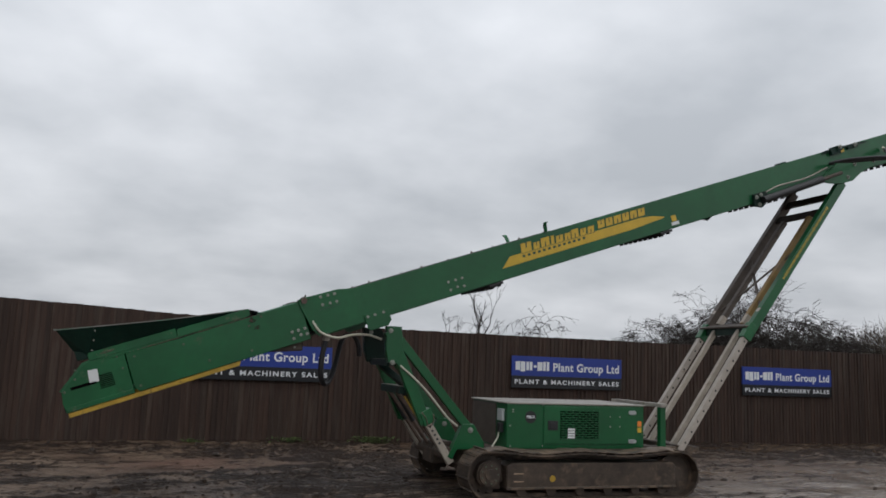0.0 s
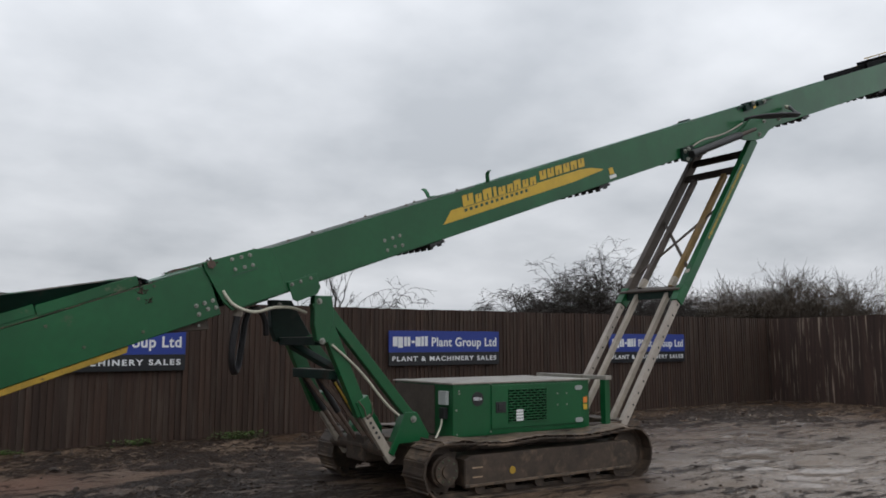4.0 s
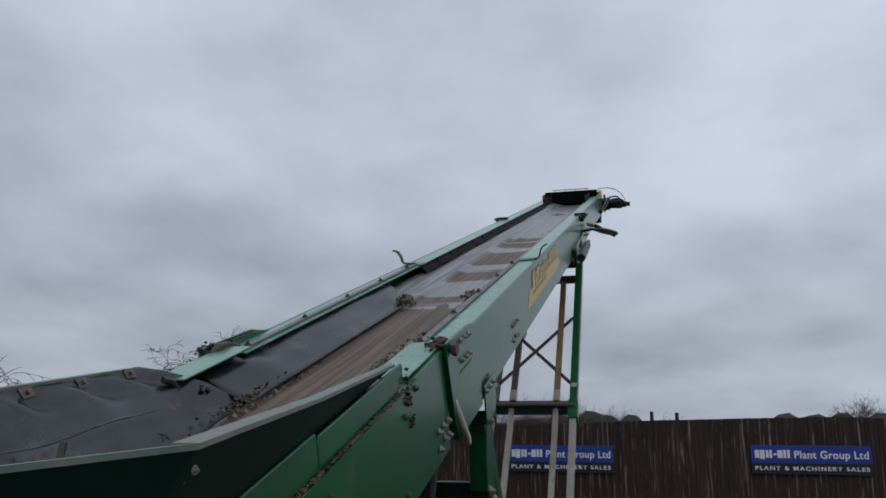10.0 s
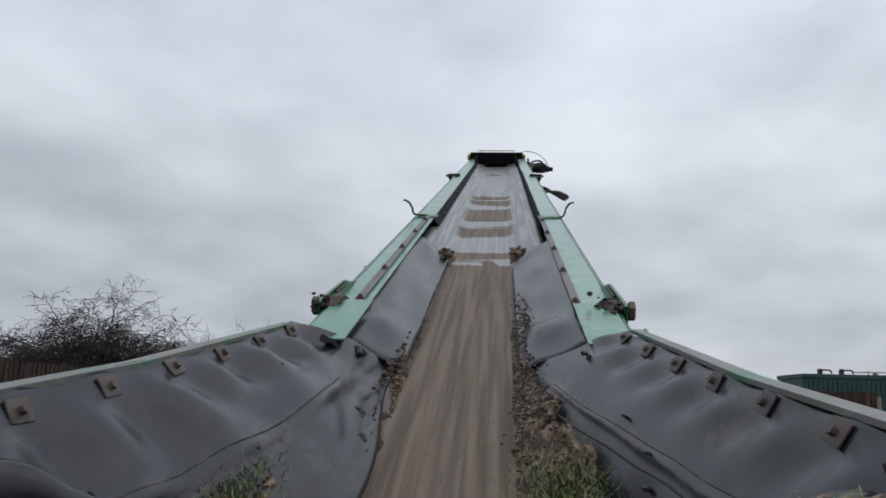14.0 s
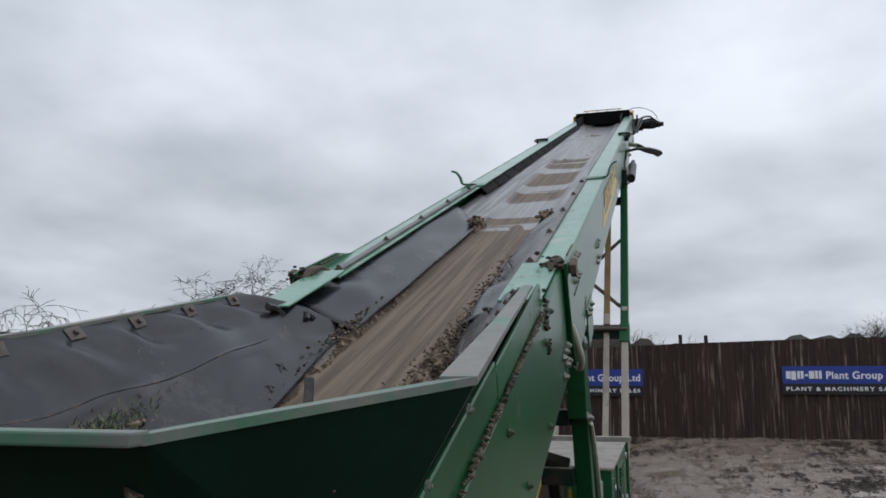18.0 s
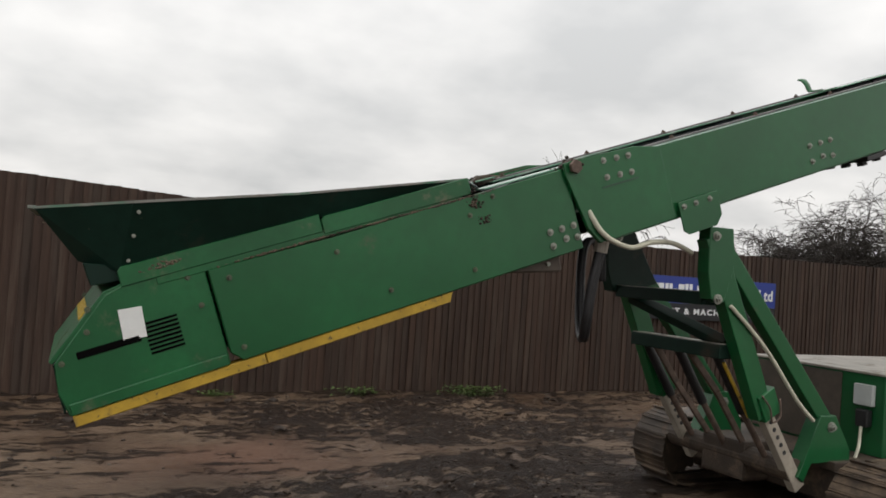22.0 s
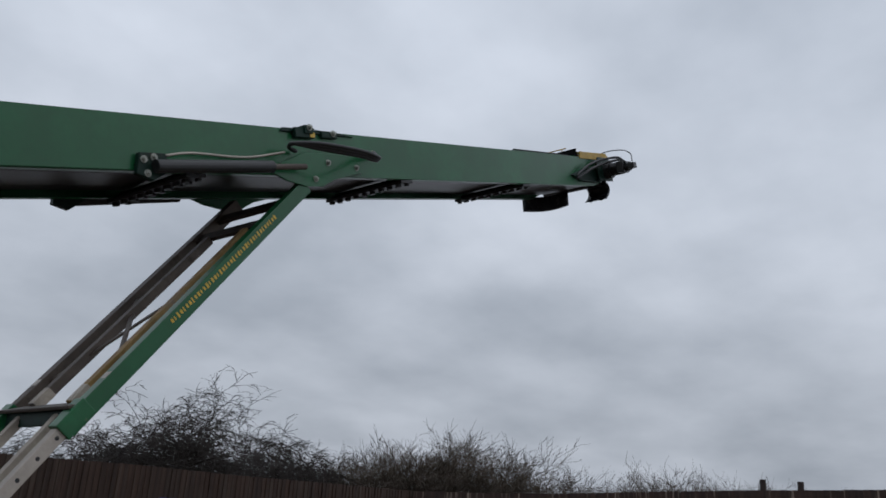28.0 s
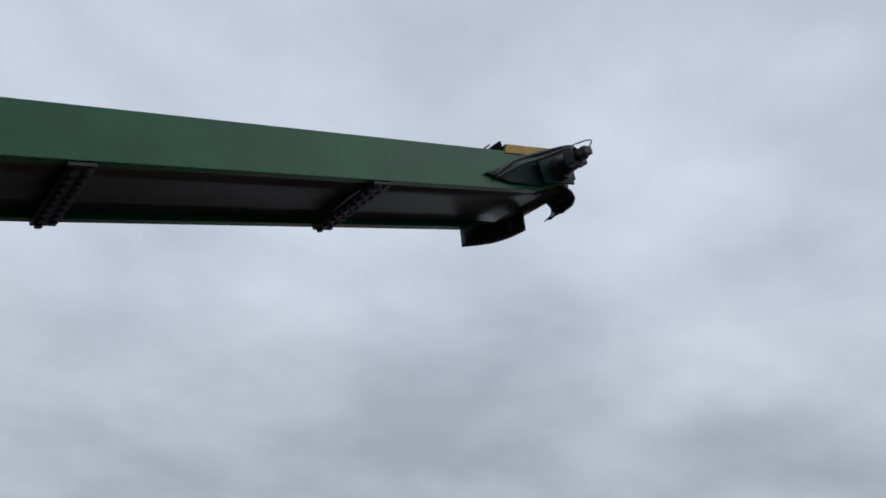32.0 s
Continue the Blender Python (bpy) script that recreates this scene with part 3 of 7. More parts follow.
def ground_bumps(x, y):
    if x < -14 or x > 24 or y < -18 or y > 6.2:
        return 0.0
    c = churned(x, y)
    r = math.hypot(x - 2.0, (y + 7.5) * 1.15) + 0.5 * nz(x * 0.35, y * 0.35, 9.0)
    rut = nz(r * 2.4, (x - y) * 0.22, 1.7)
    tread = math.sin(r * 21 + 3 * nz(x, y, 1)) * nz(x * 0.8, y * 0.8, 12.0) * 0.022
    clod = (1 - abs(nz(x * 3.3, y * 4.1, 8.1)) * 2) * 0.35 + nz(x * 7.3, y * 7.3, 2.2) * 0.5
    near = clamp01((abs(x - 3.7) - 1.9) / 0.8 + (abs(y) - 1.3) / 0.8)
    edge = clamp01((6.0 - y) / 0.5)
    big = nz(x * 0.5, y * 0.5, 5.0)
    return (0.035 * rut + 0.03 * big + tread * c + c * (0.115 * clod + 0.02) - 0.012) * (0.2 + 0.8 * near) * (0.4 + 0.6 * edge)


def axis_steps(lo, hi, step, far):
    inner = list(np.arange(lo, hi + 1e-6, step))
    grow, d = [], step * 1.6
    p = hi
    while p < far:
        p += d
        d *= 1.35
        grow.append(p)
    back, d, p = [], step * 1.6, lo
    while p > -far:
        p -= d
        d *= 1.35
        back.append(p)
    return back[::-1] + inner + grow


gx = axis_steps(-7.0, 19.5, 0.07, 1500)
gy = axis_steps(-6.5, 6.2, 0.06, 1500)
verts = [(x, y, ground_z(x, y) + ground_bumps(x, y)) for x in gx for y in gy]
ny = len(gy)
faces = [(i * ny + j, (i + 1) * ny + j, (i + 1) * ny + j + 1, i * ny + j + 1) for i in range(len(gx) - 1) for j in range(ny - 1)]
me = bpy.data.meshes.new("ground")
me.from_pydata(verts, [], faces)
for p in me.polygons:
    p.use_smooth = True
for attr_name, attr_rule in (("churn", churned), ("brick_dust", brick_dust)):
    attr = me.attributes.new(attr_name, "FLOAT", "POINT")
    attr.data.foreach_set("value", np.array([attr_rule(v[0], v[1]) for v in verts], dtype=np.float32))
me.materials.append(GROUND)
ground = tagged(new("ground", me), "churned wet brown mud yard with ruts and puddles", "ground", kind="structure")


# ---- close-boarded fence ----
def board_mesh(name, w, h, t, cup, material):
    bm = bm_new()
    # thick edge laps over the thin edge of the next board
    prof = [(-w / 2, 0.0), (-w / 2, -t - 0.012), (-w / 2 + 0.008, -t - 0.014), (w / 2, -0.006 - cup), (w / 2, 0.0)]
    a = [bm.verts.new((x, y, 0)) for x, y in prof]
    c = [bm.verts.new((x, y, h)) for x, y in prof]
    bm.faces.new(a[::-1])
    bm.faces.new(c)
    for i in range(5):
        bm.faces.new((a[i], a[(i + 1) % 5], c[(i + 1) % 5], c[i]))
    bmesh.ops.recalc_face_normals(bm, faces=bm.faces)
    m_ = bpy.data.meshes.new(name)
    bm.to_mesh(m_)
    bm.free()
    m_.materials.append(material)
    return m_


BOARDS = [board_mesh("board", w, h, t, c, FENCE) for w, h, t, c in ((0.122, 2.42, 0.014, 0.004), (0.120, 2.418, 0.018, 0.002), (0.124, 2.424, 0.012, 0.005), (0.119, 2.42, 0.021, 0.0))]
PALE = [board_mesh("board", 0.12, 2.42, 0.016, 0.003, STAIN)]


RED = [board_mesh("board", w, 2.42, t, c, FENCE_RED) for w, t, c in ((0.122, 0.014, 0.004), (0.120, 0.019, 0.002), (0.124, 0.012, 0.005))]


def tall(x, y):
    """How much taller than the rest the boards stand here."""
    return 1.0 + 0.05 * clamp01((3 - x) / 6) + 0.05 * clamp01((-1.5 - x) / 4) + (0.07 * clamp01((2 - y) / 8) - 0.045 * clamp01((-6 - y) / 3) if x > 18.8 else 0.0)


def fence_run(name, pts, label, pale=0.0, plain=BOARDS):
    f = thing(name, (pts[0][0], pts[0][1], ground_z(*pts[0])), label, "fence", kind="structure")
    rng = random.Random(len(name) * 7 + 3)
    for (x0, y0), (x1, y1) in zip(pts, pts[1:]):
        L = math.hypot(x1 - x0, y1 - y0)
        ang = math.atan2(y1 - y0, x1 - x0)
        k = max(1, round(L / 0.1015))
        for i in range(k):
            t = (i + 0.5) / k
            x, y = x0 + (x1 - x0) * t, y0 + (y1 - y0) * t
            z = ground_z(x, y) - 0.03 + rng.uniform(-0.004, 0.004) + 0.02 * nz(x * 0.4, y * 0.4)
            me_ = rng.choice(PALE) if rng.random() < pale else rng.choice(plain)
            piece("board", me_, f, Matrix.Translation((x, y, z)) @ pose(0, 0, 0, rng.uniform(-0.2, 0.2), rng.uniform(-0.08, 0.08), math.degrees(ang) + rng.uniform(-1.5, 1.5)) @ Matrix.Diagonal((1, 1, tall(x, y), 1)))
        nrm = Vector((-math.sin(ang), math.cos(ang), 0))
        for h in (0.35, 1.2, 2.05):
            bm = bm_new()
            o = nrm * 0.03
            beam(bm, (x0 + o.x, y0 + o.y, ground_z(x0, y0) + h), (x1 + o.x, y1 + o.y, ground_z(x1, y1) + h), 0.09, 0.045, 0.0, up=nrm)
            part("rail", bm, POST, f)
        for i in range(int(L / 2.4) + 1):
            t = min(1.0, i * 2.4 / L)
            x, y = x0 + (x1 - x0) * t + nrm.x * 0.11, y0 + (y1 - y0) * t + nrm.y * 0.11
            bm = bm_new()
            box(bm, (x - 0.05, y - 0.05, ground_z(x, y) - 0.2), (x + 0.05, y + 0.05, ground_z(x, y) + 2.3), 0.006)
            part("post", bm, POST, f)
    return f


BACK = [(-10.5, 4.7), (-4.0, 5.80), (4.0, 5.87), (18.98, 5.88)]
RIGHT = [(19.0, 5.9), (19.02, -2.0), (18.96, -10.15)]
fence_run("fence_north", BACK, "tall brown close-boarded timber fence behind the conveyor")
fence_east = fence_run("fence_east", RIGHT, "tall brown timber fence streaked with pale water stains", pale=0.006, plain=RED)
bm = bm_new()
box(bm, (18.90, -10.27, -0.1), (19.02, -10.16, 2.54), 0.008)
part("end_post", bm, STAIN, fence_east, "pale timber end post")


# ---- company signs on the fence ----
def lettering(text, size, x, z, y, material, parent, width=None, bold=0.0, label="", gap=1.0):
    """Raised letters, each one a part, centred at x and stretched to the width."""
    cu = bpy.data.curves.new("letter", "FONT")
    cu.size, cu.extrude, cu.offset, cu.space_character = size, 0.003, bold, gap
    tmp = new("letter", cu)

    def shape(body):
        cu.body = body
        bpy.context.view_layer.update()
        return bpy.data.meshes.new_from_object(tmp.evaluated_get(bpy.context.evaluated_depsgraph_get()))

    def right_end(body):
        m_ = shape(body)
        e = max(v.co.x for v in m_.vertices)
        bpy.data.meshes.remove(m_)
        return e

    glyphs = []
    for i, ch in enumerate(text):
        if ch == " ":
            continue
        m_ = shape(ch)
        shift = right_end(text[:i + 1]) - max(v.co.x for v in m_.vertices)
        for v in m_.vertices:
            v.co.x += shift
        glyphs.append(m_)
    bpy.data.objects.remove(tmp)
    lo = min(v.co.x for g_ in glyphs for v in g_.vertices)
    hi = max(v.co.x for g_ in glyphs for v in g_.vertices)
    k = width / (hi - lo) if width else 1.0
    for m_ in glyphs:
        for v in m_.vertices:
            v.co = Vector((x + (v.co.x - (lo + hi) / 2) * k, y - v.co.z, z + v.co.y))
        m_.materials.clear()
        m_.materials.append(material)
        tagged(adopt(new("letter", m_), parent), label)


def sign():
    s = thing("company_sign", (0, 0, 0), "blue and black company sign with white lettering on the fence", "sign", "signs on the fence")
    W, H, split = 2.86, 0.72, 0.275
    bm = bm_new()
    box(bm, (-W / 2, -0.03, split), (W / 2, 0.0, H), 0.004)
    part("name_panel", bm, SIGN_BLUE, s, "blue upper panel")
    bm = bm_new()
    box(bm, (-W / 2, -0.028, 0), (W / 2, 0.0, split), 0.004)
    part("trade_panel", bm, SIGN_BLACK, s, "black lower panel")
    # the company's own mark: plain slabs of its height and width
    for x, w, z0, h in ((-1.34, 0.11, 0.40, 0.195), (-1.215, 0.115, 0.37, 0.225), (-1.07, 0.065, 0.40, 0.195), (-0.985, 0.065, 0.40, 0.195), (-0.885, 0.075, 0.465, 0.05), (-0.79, 0.125, 0.40, 0.195), (-0.645, 0.065, 0.40, 0.205), (-0.555, 0.065, 0.40, 0.205)):
        bm = bm_new()
        box(bm, (x, -0.036, z0), (x + w, -0.030, z0 + h), 0.0)
        part("mark_bar", bm, SIGN_WHITE, s)
    lettering("Plant Group Ltd", 0.262, 0.485, 0.40, -0.033, SIGN_WHITE, s, width=1.74, bold=0.006, gap=1.08)
    lettering("PLANT & MACHINERY SALES", 0.135, 0.0, 0.098, -0.031, SIGN_WHITE, s, width=2.70, bold=0.004, gap=1.30)
    return s


sign_0 = sign()
sign_0.location = (0.25, 5.76, 1.30)
for x, y, z, rz in ((7.25, 5.82, 1.30, 0.1), (13.63, 5.83, 1.27, 0.1), (18.93, 0.84, 1.26, -90), (18.93, -5.53, 1.32, -90)):
    copy_thing(sign_0, pose(x, y, z, 0, 0, rz))
sign_0.matrix_basis = pose(0.25, 5.77, 1.30, 0, 0, 0.4)


# ---- the tracked stacking conveyor ----
TH = 19.6
MC = pose(0, 0, 2.5, 0, -TH, 0)          # local x up the belt, local z square to it


SIDE = {-1: MC, 1: MC @ Matrix.Translation((0, -0.058, 0))}     # far panels stand a little further in


def on_belt(s, y, n):
    return MC @ Vector((s, y, n))


conveyor = thing("stacking_conveyor", (3.7, 0, 0.06), "green tracked stacking conveyor with a raised boom on the mud", "conveyor")

bm = bm_new()
bmesh.ops.create_cone(bm, cap_ends=True, segments=6, radius1=0.021, radius2=0.019, depth=0.016, matrix=Matrix.Translation((0, 0, 0.012)))
bmesh.ops.create_cone(bm, cap_ends=True, segments=14, radius1=0.028, radius2=0.028, depth=0.006, matrix=Matrix.Translation((0, 0, 0.003)))
bmesh.ops.create_cone(bm, cap_ends=True, segments=8, radius1=0.011, radius2=0.010, depth=0.012, matrix=Matrix.Translation((0, 0, 0.024)))
BOLT_ME = bpy.data.meshes.new("bolt")
bm.to_mesh(BOLT_ME)
bm.free()
BOLT_ME.materials.append(BOLT)


bm = bm_new()
rod(bm, (0, -0.5, 0), (0, 0.5, 0), 0.017, 10)
HOLE_ME = bpy.data.meshes.new("pin_hole")
bm.to_mesh(HOLE_ME)
bm.free()
HOLE_ME.materials.append(BLACK)


DULL_ME = BOLT_ME.copy()
DULL_ME.materials.clear()
DULL_ME.materials.append(DULL_BOLT)
RUST_ME = BOLT_ME.copy()
RUST_ME.materials.clear()
RUST_ME.materials.append(RUST)


def bolt(parent, s, n, side=-1, y=0.67, size=1.0, m=None, me_=None):
    turn = pose(0, 0, 0, 90 if side < 0 else -90, 0, 0) @ pose(0, 0, 0, 0, 0, (s * 531) % 60)
    base = (m or SIDE[side]) @ Matrix.Translation((s, side * y, n)) @ turn @ Matrix.Scale(size * 0.72, 4)
    return piece("bolt", me_ or BOLT_ME, parent, base)


for side in (-1, 1):
    MS = SIDE[side]
    # lower section: tail box
    bm = bm_new()
    outline = [(-3.03, -0.20), (-3.05, -0.34), (-3.03, -0.455), (-2.27, -0.455), (-2.27, 0.055), (-2.62, 0.075), (-2.74, 0.045)]
    prism(bm, outline, side * 0.60, side * 0.645, 0.005)
    tail = part("tail_side_plate", bm, GREEN_DIRTY, conveyor, "dusty green tail plate", MS)
    bm = bm_new()
    prism(bm, [(-3.02, -0.455), (-3.02, -0.40), (-2.28, -0.40), (-2.28, -0.455)], side * 0.645, side * 0.665, 0.004)
    part("tail_rib", bm, GREEN_DIRTY, tail, m=MS)
    for s, n in ((-2.83, 0.0), (-3.0, -0.21), (-2.36, 0.02), (-2.33, -0.13), (-2.86, -0.10)):
        bolt(tail, s, n, side, 0.645, 0.72, None, DULL_ME)
    if side < 0:
        bm = bm_new()
        prism(bm, [(-2.705, -0.04), (-2.598, -0.052), (-2.612, -0.200), (-2.718, -0.188)], -0.652, -0.645)
        part("paper_label", bm, WHITE, tail, "blank white paper label", MS)
        for i in range(8):
            n = -0.140 - i * 0.021
            bm = bm_new()
            box(bm, (-2.615, -0.650, n - 0.0055), (-2.455, -0.642, n + 0.0055))
            part("vent_slot", bm, VOID, tail, "black louvre slot", MS)
        bm = bm_new()
        box(bm, (-2.93, -0.652, -0.213), (-2.64, -0.640, -0.178), 0.006)
        part("adjuster_slot", bm, VOID, tail, "black adjuster slot", MS)
    # lower section: large bolted cover
    bm = bm_new()
    outline = [(-2.26, 0.03), (-2.26, -0.40), (-2.21, -0.455), (-0.09, -0.455), (-0.09, 0.045), (-0.70, 0.035), (-1.6, 0.02)]
    prism(bm, outline, side * 0.61, side * 0.665, 0.006)
    cover = part("side_cover", bm, GREEN, conveyor, "green bolted side cover", MS)
    for s, n in ((-2.17, -0.035), (-2.19, -0.39), (-1.60, -0.06), (-1.36, -0.34), (-0.79, -0.07), (-0.84, -0.375), (-0.62, 0.0)):
        bolt(cover, s, n, side, 0.668, 0.75, None, DULL_ME)
    for s, n in ((-0.30, -0.30), (-0.215, -0.30), (-0.13, -0.30), (-0.30, -0.385), (-0.20, -0.365), (-0.12, -0.375)):
        bolt(cover, s, n, side, 0.668, 1.05)
    # yellow wear strip below
    bm = bm_new()
    prism(bm, [(-3.02, -0.512), (-3.02, -0.458), (-2.10, -0.458), (-2.10, -0.512)], side * 0.56, side * 0.655, 0.004)
    part("edge_guard", bm, YELLOW, conveyor, "chipped yellow edge guard", MS)
    bm = bm_new()
    prism(bm, [(-2.095, -0.514), (-2.095, -0.458), (-1.00, -0.458), (-1.03, -0.512)], side * 0.56, side * 0.653, 0.004)
    part("edge_guard", bm, YELLOW, conveyor, "chipped yellow edge guard", MS)
    # hopper skirt flange in two lengths
    for s0, s1, n0, n1 in ((-2.66, -1.64, 0.06, 0.155), (-1.635, -0.74, 0.045, 0.140)):
        bm = bm_new()
        prism(bm, [(s0, n0), (s1, n0), (s1, n1), (s0 + 0.02, n1), (s0, n1 - 0.02)], side * 0.640, side * 0.655, 0.004)
        part("hopper_flange", bm, GREEN_DIRTY, conveyor, "scuffed green hopper flange", MS)
    bm = bm_new()
    box(bm, (-2.5, side * 0.62 - 0.03, 0.025), (-0.8, side * 0.62 + 0.03, 0.062), 0.004)
    part("flange_rail", bm, GREEN_DIRTY, conveyor, m=MS)

    # boom: side panel with top flange
    bm = bm_new()
    outline = [(-0.10, 0.05), (-0.10, -0.05), (-0.04, -0.36), (0.02, -0.452), (16.2, -0.47), (16.75, -0.34), (16.75, 0.03), (0.62, 0.024), (0.45, 0.05)]
    prism(bm, outline, side * 0.655, side * 0.675, 0.004)
    boom = part("boom_side_panel", bm, GREEN, conveyor, "long green boom side panel", MS)
    # flange top: grazing sky reflection is part of the pale colour
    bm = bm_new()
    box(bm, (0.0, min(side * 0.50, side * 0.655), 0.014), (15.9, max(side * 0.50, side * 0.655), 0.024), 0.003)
    part("top_flange", bm, SHEEN_GREEN, boom, "wet green top flange, sky sheen painted pale", m=MS)
    bm = bm_new()
    box(bm, (0.1, min(side * 0.58, side * 0.655), -0.465), (16.2, max(side * 0.58, side * 0.655), -0.455), 0.003)
    part("bottom_flange", bm, GREEN, boom, m=MS)
    # joint doubler plate at the fold
    bm = bm_new()
    prism(bm, [(-0.12, 0.075), (-0.12, 0.0), (-0.045, -0.345), (0.02, -0.452), (0.62, -0.452), (0.62, 0.02), (0.42, 0.066), (-0.06, 0.078)], side * 0.675, side * 0.69, 0.004)
    joint = part("joint_plate", bm, GREEN, conveyor, "green bolted joint plate", MS)
    for s, n in ((0.17, 0.03), (0.27, 0.025), (0.36, 0.02), (0.17, -0.075), (0.27, -0.08), (0.36, -0.085)):
        bolt(joint, s, n, side, 0.69, 1.0)
        bm = bm_new()
    box(bm, (0.12, side * 0.690 - 0.004, -0.135), (0.40, side * 0.690 + 0.004, -0.125))
    part("weld_seam", bm, DECAL_D, joint, m=MS)
    # pivot lug on the joint line, standing above the flange
    bm = bm_new()
    prism(bm, [(-0.13, -0.02), (-0.12, 0.055), (-0.05, 0.085), (0.04, 0.078), (0.14, 0.04), (0.17, 0.0)], side * 0.600, side * 0.652, 0.008)
    lug = part("pivot_lug", bm, MUDDY_STEEL, conveyor, "muddy green pivot lug", MS)
    bm = bm_new()
    rod(bm, (-0.05, side * 0.595, 0.04), (-0.05, side * 0.72, 0.04), 0.026, 16)
    rod(bm, (-0.05, side * 0.700, 0.04), (-0.05, side * 0.725, 0.04), 0.042, 6)
    part("pivot_pin", bm, RUST, lug, "rusty pivot pin", MS)
    bm = bm_new()
    prism(bm, [(0.16, 0.0), (0.16, 0.062), (0.42, 0.054), (0.58, 0.010), (0.58, 0.0)], side * 0.658, side * 0.672, 0.003)
    part("mud_lining", bm, MUDDY_STEEL, lug, "mud dried inside the joint plate", MS)
    # cover plate in the same pale green, sky sheen included in the colour
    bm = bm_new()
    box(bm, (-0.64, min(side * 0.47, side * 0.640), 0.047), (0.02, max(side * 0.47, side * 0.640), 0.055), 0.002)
    part("joint_cover_plate", bm, SHEEN_GREEN, conveyor, "wet green cover plate, sky sheen painted pale", MS)
    # leg mounting plate
    bm = bm_new()
    prism(bm, [(0.66, -0.36), (0.66, -0.55), (0.70, -0.58), (0.94, -0.58), (1.0, -0.52), (1.0, -0.36)], side * 0.69, side * 0.70, 0.003)
    lp = part("leg_mount_plate", bm, GREEN, conveyor, "", MS)
    for s in (0.70, 0.80, 0.92):
        bolt(lp, s, -0.395, side, 0.70, 0.95)
    # splice bolts
    for s, n in ((1.93, -0.262), (2.04, -0.262), (2.14, -0.262), (1.93, -0.375), (2.04, -0.36), (2.14, -0.375)):
        bolt(boom, s, n, side, 0.675, 1.0)
    # clamp strip of the belt skirt
    bm = bm_new()
    box(bm, (0.05, min(side * 0.475, side * 0.515), 0.026), (3.55, max(side * 0.475, side * 0.515), 0.038), 0.003)
    strip = part("skirt_clamp_strip", bm, STRIP, conveyor, "dusty grey clamp strip", MC)
    for i in range(5):
        piece("bolt", RUST_ME, strip, MC @ Matrix.Translation((0.12 + i * 0.78, side * 0.49, 0.038)) @ Matrix.Scale(0.75, 4))
    # lifting hook of bent bar
    bm = bm_new()
    strap = smooth_path([(0, side * 0.56, 0.034), (0, side * 0.66, 0.038), (0, side * 0.690, 0.055), (0, side * 0.705, 0.108), (0, side * 0.735, 0.152), (0, side * 0.775, 0.167)], 4)
    sheet(bm, lambda u, v: (3.555 + 0.055 * v, strap[round(u * (len(strap) - 1))].y, strap[round(u * (len(strap) - 1))].z), len(strap) - 1, 1, 0.012)
    box(bm, (3.50, side * 0.56 - 0.09, 0.024), (3.68, side * 0.56 + 0.09, 0.033), 0.003)
    part("cover_hook", bm, GREEN_DIRTY, conveyor, "bent green steel hook", MS, True)

# black strips added for the shadow gap between far flange and belt
for k in range(17):
    bm = bm_new()
    beam(bm, (3.60 + k * 0.62, 0.445, -0.020), (4.185 + k * 0.62, 0.445, -0.020), 0.012, 0.115, 0.003, up=(0, 0.75, 0.66))
    part("side_rubber", bm, FLAP, conveyor, "black strip standing for the shadow gap", MC)
# near side: one long black strip for the same shadow gap
bm = bm_new()
box(bm, (3.40, -0.500, -0.085), (15.0, -0.478, 0.004), 0.003)
part("side_rubber", bm, FLAP, conveyor, "black strip standing for the shadow gap", MC)

